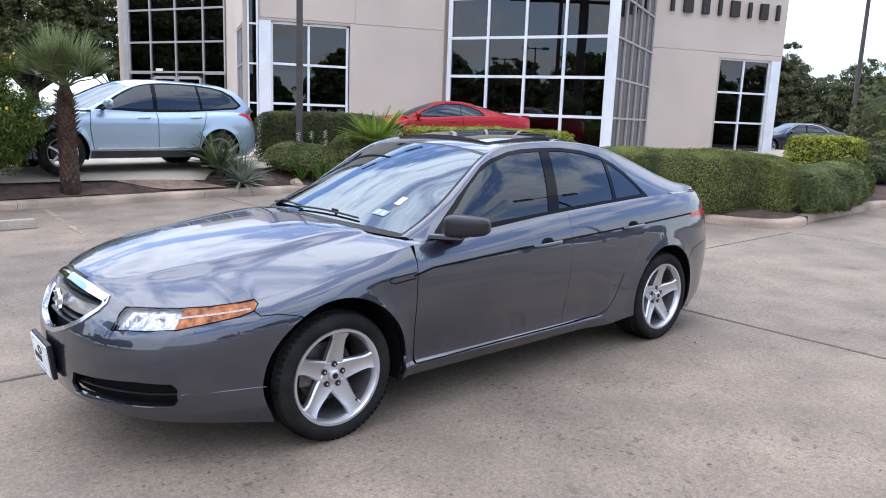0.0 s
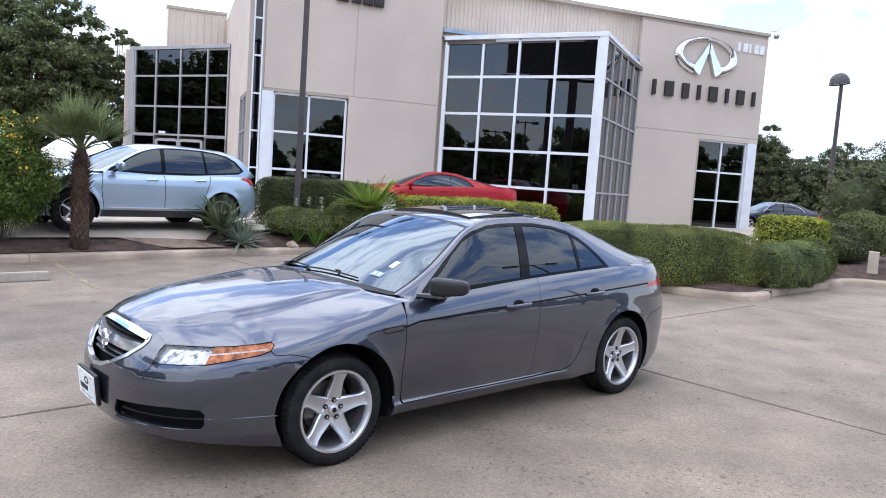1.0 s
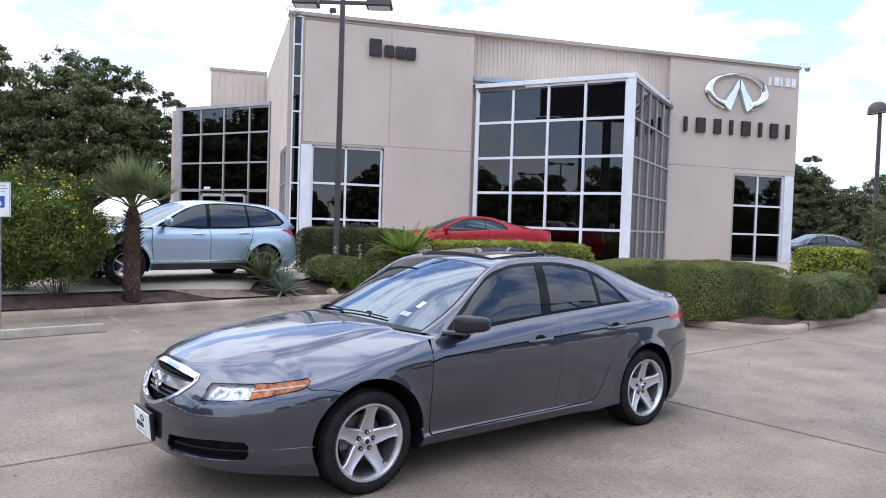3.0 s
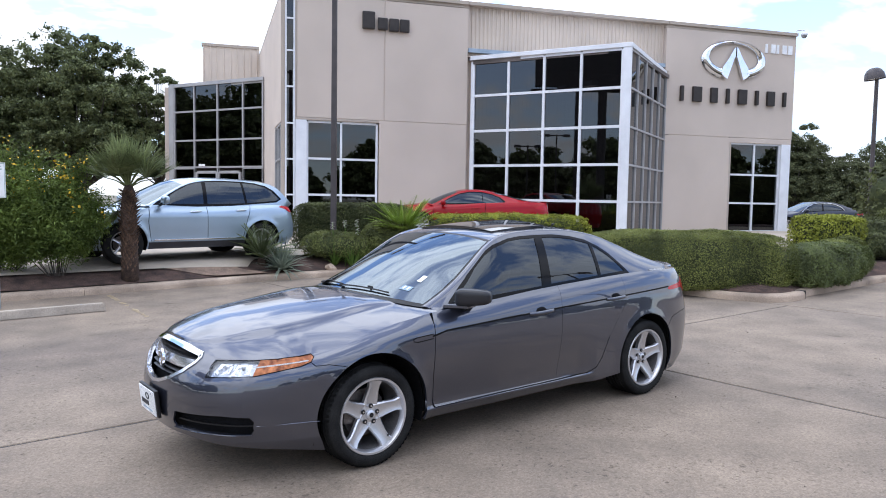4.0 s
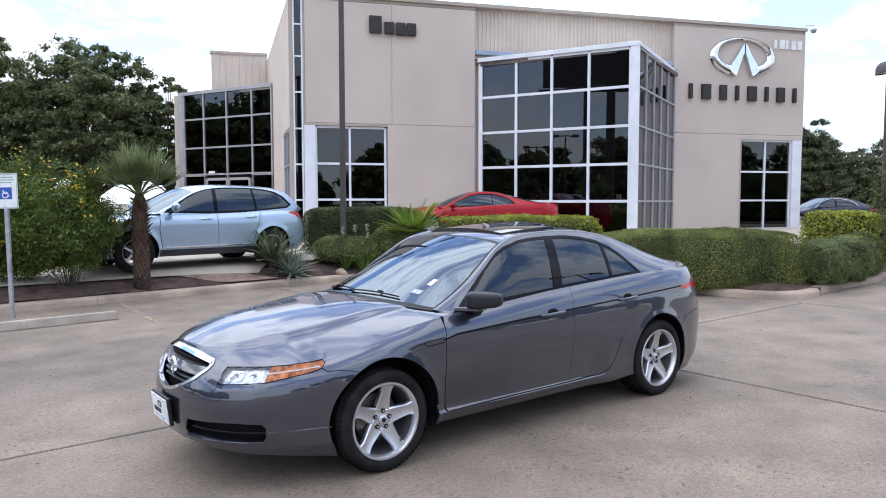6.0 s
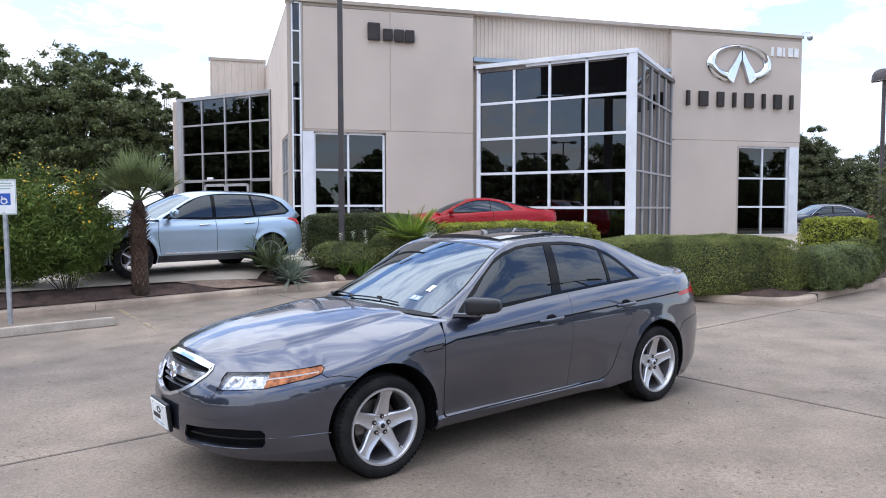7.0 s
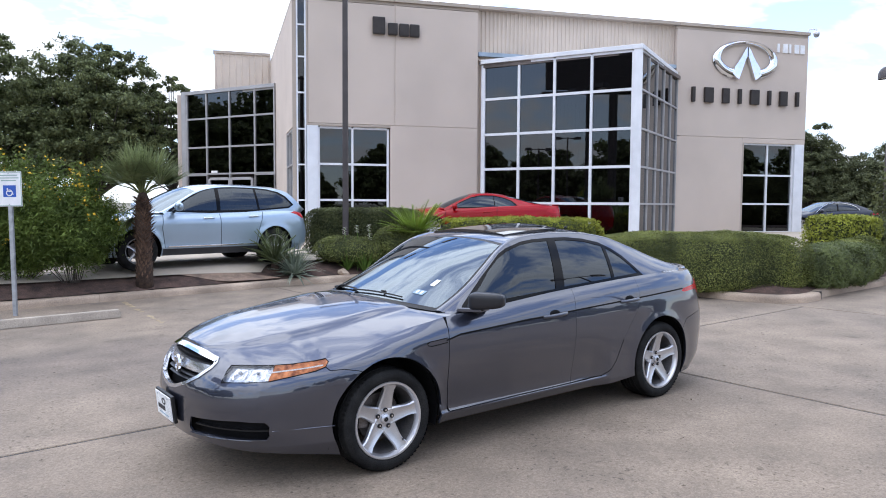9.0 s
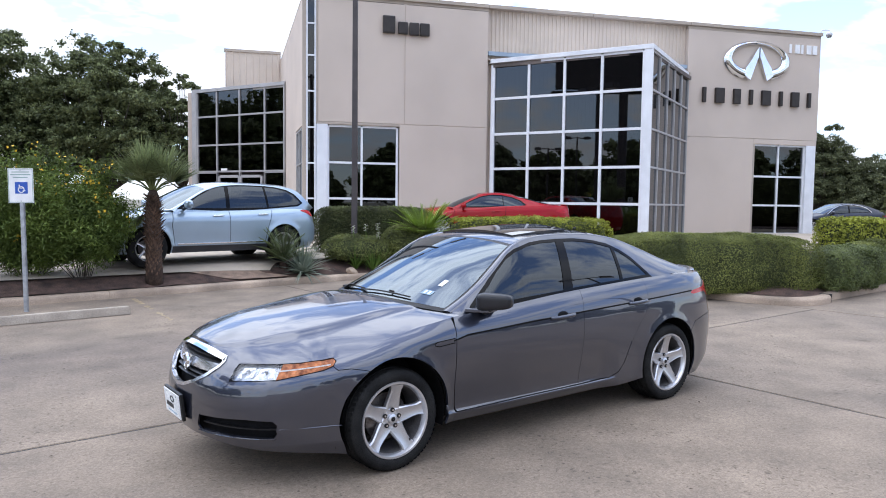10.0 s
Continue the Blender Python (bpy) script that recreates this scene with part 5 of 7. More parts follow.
SEDAN = dict(
    plan=[(-2.43, 0, .785), (-2.415, -.22, .775), (-2.37, -.40, .745), (-2.29, -.56, .725), (-2.17, -.70, .722), (-2.0, -.795, .728), (-1.8, -.858, .742), (-1.6, -.892, .775),
          (-1.37, -.908, .825), (-1.1, -.912, .878), (-.9, -.914, .912), (-.67, -.916, .93), (-.33, -.918, .955), (.12, -.918, .992), (.62, -.917, 1.02), (1.13, -.912, 1.043),
          (1.45, -.905, 1.05), (1.8, -.878, 1.045), (2.05, -.81, 1.038), (2.2, -.70, 1.034), (2.29, -.5, 1.03), (2.325, -.25, 1.028), (2.335, 0, 1.028)],
    low=0.16, half=0.915, axles=(-1.3705, 1.3705), hub_z=0.318, arch=0.365, flare=0.012, round=(0.13, 0.045), ledge=0.035,
    inset=[(.1, .08), (.17, .07), (.225, .056), (.25, .038), (.28, .021), (.290, .020), (.298, .027), (.304, .039), (.33, .041), (.40, .032), (.5, .016), (.6, .004), (.68, 0), (.78, .006), (.84, .014), (.92, .032), (1.0, .05), (1.06, .065)],
    fender=0.03, dome=0.024, plain=[(.1, .05), (.17, .035), (.25, .012), (.33, .009), (.40, .007), (.6, 0), (.78, .006), (.84, .014), (.92, .032), (1.0, .05), (1.06, .065)],
    nose_from=-1.3, nose_run=0.8, nose=[(.16, .10), (.25, .035), (.35, .004), (.5, 0), (.58, .015), (.66, .05), (.72, .08), (.8, .115)],
    tail_from=1.5, tail_run=0.7, tail=[(.16, .12), (.3, .03), (.5, 0), (.65, 0), (.78, .03), (.9, .05), (1.05, .06)],
    rail=[(-.86, -.775, .93), (-.7, -.755, 1.0), (-.55, -.725, 1.08), (-.40, -.69, 1.185), (-.2, -.635, 1.32), (-.03, -.6, 1.383), (.27, -.58, 1.41), (.65, -.575, 1.405),
          (1.0, -.585, 1.355), (1.3, -.61, 1.26), (1.55, -.65, 1.165), (1.8, -.70, 1.085), (1.95, -.73, 1.056)],
    mid=[(-1.13, .985), (-.85, 1.12), (-.5, 1.275), (-.12, 1.405), (.1, 1.432), (.4, 1.443), (.8, 1.436), (1.1, 1.40), (1.5, 1.27), (1.9, 1.085)],
    mid_hood=[(-2.33, .785), (-2.25, .822), (-2.1, .865), (-1.8, .922), (-1.4, .968), (-1.1, .99), (-.7, .995)],
    mid_boot=[(1.4, 1.10), (1.85, 1.085), (2.1, 1.078), (2.23, 1.07), (2.28, 1.03)],
    rail_x=(-.86, -.12, 1.08, 1.86), mid_x=(-1.13, -.12, 1.08, 1.9),
)
M["dark_trim"] = mat("black_plastic", (0.012, 0.012, 0.013), 0.4, spec=0.3, spread=0.15, scale=8, grain=0.1, grain_scale=200, bump=0.1)
M["black_gap"] = mat("panel_gap", (0.010, 0.010, 0.011), 0.9, spec=0.1, spread=0.1, bump=0.0)
M["window_trim"] = mat("gloss_black_trim", (0.004, 0.004, 0.005), 0.1, spec=0.15, spread=0.1, scale=8, grain=0.05, grain_scale=200, bump=0.0)
M["rubber"] = mat("tyre_rubber", (0.012, 0.012, 0.0128), 0.8, spread=0.2, scale=7, grain=0.2, grain_scale=150, bump=0.3, spec=0.12, tint=(0.018, 0.0176, 0.017))
M["alloy"] = mat("silver_alloy", (0.58, 0.58, 0.60), 0.3, 0.8, spread=0.05, scale=5, grain=0.05, grain_scale=260, bump=0.02, coat=0.5)
# alloy with the shade behind the spokes put into its colour
M["barrel"] = mat("shaded_alloy", (0.20, 0.19, 0.19), 0.45, 0.7, spread=0.15, scale=9, grain=0.1, grain_scale=120, bump=0.05)
M["disc"] = mat("brake_disc", (0.16, 0.14, 0.13), 0.5, 0.7, spread=0.2, scale=14, bump=0.1)
# car glass tints its reflections so the mirrored sky turns bluer
M["car_glass"] = glass("windscreen_glass", (0.12, 0.15, 0.19), 2.3, reflection_tint=(0.80, 0.91, 1.0))
M["tint_glass"] = glass("tinted_glass", (0.05, 0.05, 0.055), 1.72, reflection_tint=(0.86, 0.93, 1.0))
M["lamp_glass"] = glass("lamp_lens", (0.92, 0.93, 0.95), 1.5)
M["amber"] = mat("amber_lens", (0.30, 0.075, 0.028), 0.15, spread=0.24, scale=26, grain=0.1, grain_scale=90, bump=0.25, coat=0.12, spec=0.2, tint=(0.38, 0.14, 0.055))
M["red_lens"] = mat("red_lens", (0.42, 0.004, 0.012), 0.2, spread=0.1, scale=20, bump=0.1, coat=0.3, spec=0.25)
M["reflector"] = mat("lamp_reflector", (0.50, 0.52, 0.56), 0.22, 0.6, spread=0.1, scale=20, grain=0.12, grain_scale=40, bump=0.6)
M["lamp_chrome"] = mat("lamp_bowl_chrome", (0.95, 0.95, 0.95), 0.12, 0.6, spread=0.04, scale=20, grain=0.05, grain_scale=28, bump=0.9)
M["satin"] = mat("satin_chrome", (0.62, 0.63, 0.66), 0.22, 0.9, spread=0.04, scale=12, grain=0.03, bump=0.0)
M["seat"] = mat("grey_leather", (0.035, 0.035, 0.04), 0.55, spread=0.1, scale=8, bump=0.2)
M["sticker"] = mat("paper_sticker", (0.75, 0.75, 0.74), 0.6, spread=0.06, scale=14, bump=0.0)
M["ink"] = mat("dark_ink", (0.03, 0.03, 0.035), 0.6, spread=0.1, bump=0.0)
M["ink_blue"] = mat("blue_ink", (0.25, 0.36, 0.45), 0.6, spread=0.1, bump=0.0)


def paint(name, base, metal=0.55, rough=0.32, flake=0.05, spec=0.4, coat=1.0, coat_ior=1.5, coat_rough=0.04):
    m = mat(name, base, rough, metal, spec=spec, spread=0.025, scale=1.2, grain=flake, grain_scale=420, bump=0.0, coat=coat, coat_rough=coat_rough)
    m.node_tree.nodes["Principled BSDF"].inputs["Coat IOR"].default_value = coat_ior
    return m


def inside(poly, u, v):
    hit, j = False, len(poly) - 1
    for i in range(len(poly)):
        (a, b), (c, d) = poly[i], poly[j]
        if (b > v) != (d > v) and u < (c - a) * (v - b) / (d - b) + a:
            hit = not hit
        j = i
    return hit


def flat_grid(cols, rows_at):
    bm, prev = bmesh.new(), None
    for u in cols:
        col = [bm.verts.new((u, v, 0)) for v in rows_at(u)]
        if prev:
            for i in range(len(col) - 1):
                bm.faces.new((prev[i], col[i], col[i + 1], prev[i + 1]))
        prev = col
    return bm


def cut(bm, poly):
    """Cut the flat panel along the sides of an outline."""
    us, vs = [p[0] for p in poly], [p[1] for p in poly]
    lo, hi = (min(us) - 1e-4, min(vs) - 1e-4), (max(us) + 1e-4, max(vs) + 1e-4)
    faces = []
    for f in bm.faces:
        fu, fv = [w.co.x for w in f.verts], [w.co.y for w in f.verts]
        if max(fu) >= lo[0] and min(fu) <= hi[0] and max(fv) >= lo[1] and min(fv) <= hi[1]:
            faces.append(f)
    geom = list({e for f in faces for e in f.edges}) + list({w for f in faces for w in f.verts}) + faces
    for (a, b), (c, d) in zip(poly, poly[1:] + poly[:1]):
        if abs(c - a) + abs(d - b) < 1e-7:
            continue
        geom = bmesh.ops.bisect_plane(bm, geom=geom, plane_co=(a, b, 0), plane_no=(d - b, a - c, 0), dist=1e-6)["geom"]


def seam(line, w=0.006):
    """Narrow outlines along a line, for the gap between two panels."""
    out = []
    for (a, b), (c, d) in zip(line, line[1:]):
        n = math.hypot(c - a, d - b)
        dx, dy = (c - a) / n, (d - b) / n
        h, e = w / 2, w * 0.3
        out.append([(a - dx * e - dy * h, b - dy * e + dx * h), (c + dx * e - dy * h, d + dy * e + dx * h), (c + dx * e + dy * h, d + dy * e - dx * h), (a - dx * e + dy * h, b - dy * e - dx * h)])
    return out


def carve(bm, regions):
    """Sort the faces of a flat panel into named regions (first match wins); what is left is 'rest'."""
    for _, polys in regions:
        for p in polys:
            cut(bm, p)
    found = {}
    boxes = [(n, [(p, min(q[0] for q in p), max(q[0] for q in p), min(q[1] for q in p), max(q[1] for q in p)) for p in polys]) for n, polys in regions]
    for f in bm.faces:
        c = f.calc_center_median()
        name = "rest"
        for n, polys in boxes:
            if any(a <= c.x <= b and d <= c.y <= e and inside(p, c.x, c.y) for p, a, b, d, e in polys):
                name = n
                break
        found.setdefault(name, []).append([(w.co.x, w.co.y) for w in f.verts])
    bm.free()
    return found


def skin(faces, to_space, mirror=0, thick=0.0, shift=0.0):
    """Bend flat faces into space. mirror: 0 left half, 1 right half, 2 both halves in one. thick: depth of the sheet, inwards."""
    bm, seen, memo = bmesh.new(), {}, {}
    for f in faces:
        for sgn in ((1,), (-1,), (1, -1))[mirror]:
            vs = []
            for u, v in f:
                key = (round(u, 5), round(v, 5))
                if key not in memo:
                    memo[key] = to_space(u, v)
                p = memo[key]
                y = 0.0 if abs(p[1]) < 1e-5 else p[1] * sgn
                k2 = (key, sgn if y else 0)
                if k2 not in seen:
                    seen[k2] = bm.verts.new((p[0], y, p[2]))
                w = seen[k2]
                if w not in vs:
                    vs.append(w)
            if len(vs) > 2:
                try:
                    bm.faces.new(vs if sgn == 1 else vs[::-1])
                except ValueError:
                    pass
    bm.normal_update()
    s = sum((f.normal.dot(f.calc_center_median() - Vector((f.calc_center_median().x * 0.8, 0, 0.5)))) * f.calc_area() for f in bm.faces)
    if s < 0:
        bmesh.ops.reverse_faces(bm, faces=bm.faces[:])
        bm.normal_update()
    if shift:
        moves = [(w, w.normal * shift) for w in bm.verts]
        for w, d in moves:
            w.co += d
    if thick:
        bmesh.ops.solidify(bm, geom=bm.faces[:], thickness=thick)
    return bm


def ring_poly(cx, cz, r, n=36, foot=-0.2):
    pts = [(cx + r * math.cos(t), cz + r * math.sin(t)) for t in np.linspace(math.pi + 0.25, -0.25, n)]
    return pts + [(pts[-1][0], foot), (pts[0][0], foot)]


def make_wheel(parent, m, r=0.322, rim=0.243, width=0.225, spokes=5, detail=True, spoke_w=(0.057, 0.036), metal="alloy"):
    """Tyre, alloy rim with spokes, hub and nuts; the outer face looks along -y."""
    w = new("wheel")
    w.parent = parent
    w.matrix_local = m
    h = width / 2
    g = 0.007
    prof = [(rim - 0.012, -h + 0.012), (rim + 0.004, -h - 0.002), (rim + 0.03, -h - 0.008), (r - 0.025, -h - 0.002), (r - 0.008, -h + 0.012), (r - 0.002, -h + 0.028)]
    for c in (-0.055, -0.018, 0.018, 0.055):
        prof += [(r, c - 0.006), (r - g, c - 0.005), (r - g, c + 0.005), (r, c + 0.006)]
    prof += [(r - 0.002, h - 0.028), (r - 0.008, h - 0.012), (r - 0.03, h), (rim, h), (rim - 0.012, h - 0.02)]
    part("tyre", revolve(prof, 72), M["rubber"], w, "black rubber tyre", smooth=35)
    if detail:
        blocks = bmesh.new()
        for k in range(64):
            t0, t1 = 2 * math.pi * (k + 0.1) / 64, 2 * math.pi * (k + 0.72) / 64
            for y0, y1, sk in ((-h + 0.006, -h + 0.042, 0.02), (h - 0.042, h - 0.006, -0.02), (-0.05, -0.022, 0.0), (-0.012, 0.012, 0.01), (0.022, 0.05, 0.0)):
                vs = [blocks.verts.new((rr * math.cos(t + s), y, rr * math.sin(t + s))) for y, rr, s in ((y0, (r - 0.009 if y0 < -0.08 else r) + 0.003, 0), (y1, (r - 0.009 if y1 > 0.08 else r) + 0.003, sk)) for t in (t0, t1)]
                blocks.faces.new((vs[0], vs[1], vs[3], vs[2]))
        bmesh.ops.solidify(blocks, geom=blocks.faces[:], thickness=0.006)
        bmesh.ops.recalc_face_normals(blocks, faces=blocks.faces)
        tagged(part("tread", blocks, M["rubber"], w), kind="stuff")
    lip = revolve([(rim - 0.014, -h + 0.028), (rim, -h + 0.004), (rim - 0.004, -h - 0.004), (rim - 0.016, -h - 0.003), (rim - 0.026, -h + 0.014), (rim - 0.030, -h + 0.032)], 64)
    rim_ob = part("rim", lip, M[metal], w, smooth=40)
    part("rim_barrel", revolve([(rim - 0.030, -h + 0.032), (rim - 0.034, -h + 0.06), (rim - 0.04, h - 0.03), (rim - 0.01, h - 0.01)], 48), M["barrel"], rim_ob, "brake-dusted inner barrel", smooth=40)
    for k in range(spokes):
        a = radians(90 + 360 / spokes * k)
        bm = bmesh.new()
        rows = []
        for t in np.linspace(0, 1, 7):
            rr = 0.035 + (rim - 0.028 - 0.035) * t
            hw = spoke_w[0] + (spoke_w[1] - spoke_w[0]) * min(1, t * 1.3) + (0.012 * max(0, t - 0.8) / 0.2)
            y = -h + 0.052 - 0.036 * t ** 1.6
            sec = [(-hw, 0.03), (-hw, 0.004), (-hw * 0.82, -0.004), (-hw * 0.35, 0.003), (hw * 0.35, 0.003), (hw * 0.82, -0.004), (hw, 0.004), (hw, 0.03)]
            rows.append([bm.verts.new((rr * math.cos(a) - o * math.sin(a), y + d, rr * math.sin(a) + o * math.cos(a))) for o, d in sec])
        for p, q in zip(rows, rows[1:]):
            for i in range(7):
                bm.faces.new((p[i], p[i + 1], q[i + 1], q[i]))
        bmesh.ops.recalc_face_normals(bm, faces=bm.faces)
        part("spoke", bm, M[metal], rim_ob, smooth=40)
        if detail:
            nx, nz = 0.054 * math.cos(a), 0.054 * math.sin(a)
            part("lug_nut", tube([(nx, -h + 0.042, nz), (nx, -h + 0.066, nz)], 0.0065, 6), M["chrome"], w)
            # dark disc on the spoke in place of the shade in the nut's recess
            part("lug_hole", tube([(nx, -h + 0.0455, nz), (nx, -h + 0.07, nz)], 0.0145, 12), M["dark_trim"], w)
    part("hub_cap", revolve([(0.001, -h + 0.03), (0.024, -h + 0.031), (0.03, -h + 0.036), (0.032, -h + 0.05), (0.075, -h + 0.054), (0.078, -h + 0.09)], 32), M[metal], w, smooth=40)
    if detail:
        part("cap_badge", revolve([(0.001, -h + 0.027), (0.014, -h + 0.028), (0.016, -h + 0.032)], 20), M["dark_trim"], w)
    part("brake_disc", revolve([(0.04, 0.01), (0.15, 0.01), (0.15, 0.035), (0.04, 0.035)], 40), M["disc"], w, smooth=40)
    if detail:
        part("brake_caliper", box(-0.165, -0.09, -0.03, 0.05, -0.06, 0.07, 0.015), M["disc"], w)
        part("valve", tube([(0.14, -h + 0.03, -0.14), (0.125, -h + 0.01, -0.125)], 0.006, 6), M["dark_trim"], w)
    return w


def twin(name, faces, fn, material, car, label="", thick=0.0, smooth=40, shift=0.0, parents=None):
    """The same panel on both sides, as two parts."""
    obs = []
    for k in (0, 1):
        ob = part(name, skin(faces, fn, k, thick, shift), material, car if parents is None else parents[k], label, smooth=smooth)
        obs.append(ob)
    return obs


def car_shell(spec, f, car, body, regions, cols=170, hood_regions=(), cabin_regions=(), top_regions=(), boot_regions=()):
    """All flat panels of a car, carved."""
    low = spec["low"]
    zrows = [low, 0.185, 0.21, 0.24, 0.262, 0.278, 0.286, 0.293, 0.299, 0.306, 0.32, 0.35, 0.39, 0.43, 0.47, 0.51, 0.55, 0.59, 0.63]
    zrows = [low] + [z for z in zrows if z > low + 0.01]
    zk = zrows[-1]
    rows = lambda a: zrows + [zk + (f.crest(a) - zk) * t for t in (0.14, 0.28, 0.4, 0.52, 0.62, 0.72, 0.8, 0.87, 0.93, 0.97, 1.0)]
    aa = np.linspace(0, f.length, cols)
    low_p = carve(flat_grid(aa, rows), regions)
    ah = f.at_x(spec["hood_to"])
    hood_p = carve(flat_grid(np.concatenate([np.linspace(0.0005, 0.5, 14), np.linspace(0.55, ah, 40)]), lambda a: [0, .1, .2, .3, .4, .5, .58, .62, .64, .66, .68, .70, .72, .76, .83, .89, .94, .975, 1.0]), hood_regions)
    ab = f.at_x(spec["boot_from"])
    boot_p = carve(flat_grid(np.linspace(ab, f.length - 0.0005, 40), lambda a: [0, .15, .3, .45, .6, .72, .82, .9, .96, 1.0]), boot_regions)
    xs = np.linspace(spec["rail_x"][0] + 0.01, spec["rail_x"][3] - 0.01, 80)
    cab_p = carve(flat_grid(xs, lambda x: [f.belt_at(x)[2] - 0.012 + (f.rail_at(x)[2] - f.belt_at(x)[2] + 0.012) * t for t in np.linspace(0, 1, 11)]), cabin_regions)
    top_p = carve(flat_grid(np.linspace(0, 3, 100), lambda s: [0, .008, .018, .028, .04, .05, .07, .09, .13, .2, .28, .37, .47, .58, .7, .82, .92, 1.0]), top_regions)
    return low_p, hood_p, cab_p, top_p, boot_p


def faces_of(bm):
    out = [[(w.co.x, w.co.y) for w in q.verts] for q in bm.faces]
    bm.free()
    return out


def sedan(m):
    """The grey four-door saloon."""
    sp = dict(SEDAN, hood_to=-0.84, boot_from=1.55)
    f = Form(sp)
    body = paint("graphite_metallic_paint", (0.045, 0.050, 0.074), 0.84, 0.36, 0.09, coat_ior=1.85, coat_rough=0.02)
    car = thing("sedan_car", "graphite grey metallic four-door sedan parked on the lot", "car", m)
    X, Y = f.at_x, f.at_y
    wheel_x = sp["axles"]
    arch_f = [(X(x), z) for x, z in ring_poly(-1.365, 0.325, 0.392)]
    arch_r = [(X(x), z) for x, z in ring_poly(1.365, 0.325, 0.378)]
    lamp = [(.532, .628), (.532, .690), (.540, .7165), (.694, .7215), (.79, .7225), (.92, .727), (1.06, .735), (1.145, .741), (1.163, .727), (1.147, .702), (1.086, .684), (.956, .665), (.827, .643), (.70, .636)]
    grille = [(-.01, .80), (.20, .80), (.418, .75), (.430, .722), (.412, .690), (.345, .635), (.24, .583), (.105, .54), (-.01, .528)]
    grille_in = [(-.01, .766), (.2, .758), (.398, .728), (.406, .713), (.388, .692), (.322, .645), (.222, .597), (.098, .560), (-.01, .550)]
    intake = [(.31, .403), (.68, .417), (.838, .409), (.862, .385), (.856, .33), (.826, .302), (.66, .306), (.45, .312), (.30, .308), (.285, .33)]
    # door lines
    fd = [(X(-.885), .93), (X(-.905), .86), (X(-.915), .7), (X(-.918), .5), (X(-.905), .33), (X(-.895), .292)]
    bp = [(X(.335), 1.02), (X(.30), .85), (X(.285), .6), (X(.272), .36), (X(.27), .298)]
    sill = [(X(-.895), .292), (X(-.3), .297), (X(.27), .298), (X(.61), .303), (X(.70), .335), (X(.765), .40)]
    rd = [(X(.765), .40), (X(.85), .56), (X(.945), .68), (X(1.03), .77), (X(1.075), .86), (X(1.10), 1.06)]
    bump = [(1.147, .70), (1.185, .679), (1.275, .681), (1.373, .665), (X(-1.57), .655)]
    rear_b = [(X(1.66), .56), (X(1.75), .64), (X(1.9), .665), (X(2.1), .68), (f.length + .05, .69)]
    tail = [(X(1.70), .884), (X(1.74), .904), (X(2.0), .922), (X(2.1), .96), (5.45, .975), (5.5, .80), (5.2, .79), (X(2.07), .84), (X(2.02), .878), (X(1.74), .872)]
    boot_line = [(5.45, .99), (5.44, .70), (f.length + .05, .70)]
    trim_line = [(X(-1.085), .757), (X(-.93), .770), (X(-.81), .797), (X(-.30), .823), (X(.29), .848), (X(.84), .868), (X(1.35), .889), (X(1.72), .902)]
    crease = [(.875, .357), (1.062, .357), (1.236, .354)]
    door_f = fd + sill[1:3] + bp[::-1][1:] + [(X(.335), 1.3), (X(-.885), 1.3)]
    door_r = bp + sill[3:] + rd[1:] + [(X(1.10), 1.3), (X(.335), 1.3)]
    regions = [
        ("hole", [arch_f, arch_r, [(-.1, 0), (-.1, .272), (.36, .268), (.64, .236), (.8, .222), (1.0, .196), (1.25, .16), (1.25, 0)],
                  [(X(-1.03), 0), (X(-1.03), .232), (X(-.93), .222), (X(.75), .226), (X(.92), .236), (X(1.02), .25), (X(1.02), 0)]]),
        ("gap", seam(fd, 0.005) + seam(bp, 0.0022) + seam(sill) + seam(rd[:2], 0.007) + seam(rd[1:], 0.0012) + seam(bump, 0.004) + seam(rear_b, 0.005) + seam(boot_line, 0.006)),
        ("lamp", [lamp]), ("tail", [tail]), ("mesh", [grille_in]), ("chrome", [grille]), ("intake", [intake]),
        ("trim", seam(trim_line[1:], 0.011) + seam([(X(-.925), .756), (X(-1.05), .745), (X(-1.08), .752), (X(-1.085), .765), (X(-1.06), .775), (X(-.925), .785)], 0.006)),
        ("door_f", [door_f]), ("door_r", [door_r]),
        ("sill", [[(X(-.99), .0), (X(-.99), .292), sill[0]] + sill[1:] + [(X(.93), .40), (X(1.02), .0)]]),
        ("bumper", [[(-.1, 0), (-.1, .9), (1.10, .9), bump[0]] + bump[1:] + [(X(-1.57), 0)]]),
        ("rear_bumper", [rear_b + [(f.length + .05, 0), (X(1.62), 0)]]),
        ("boot_face", [[(5.45, 2), (5.44, .70), (f.length + .05, .70), (f.length + .05, 2)]]),
        ("fender", [[(.8, 2), (.8, 0), (X(-.91), 0), (X(-.91), 2)]]),
        ("quarter", [[(X(.7), 2), (X(.7), 0), (f.length, 0), (f.length, 2)]]),
    ]
    cowl = [(X(-1.02) , -.1), (X(-1.12), 0.05), (X(-1.11), .3), (X(-1.06), .55), (X(-.985), .76), (X(-.915), .88), (X(-.88), .93), (X(-.80), .94), (X(-.80), -.1)]
    cowl[0] = (X(-1.12), -.1)
    hood_side = [(X(-.885), .985), (X(-1.1), .945), (X(-1.4), .925), (X(-1.7), .94), (X(-1.9), .97), (1.13, .995)]
    hood_regions = [("cowl", [cowl]), ("fender_top", [hood_side + [(1.13, 1.2), (X(-.7), 1.2), (X(-.7), .985)]])]
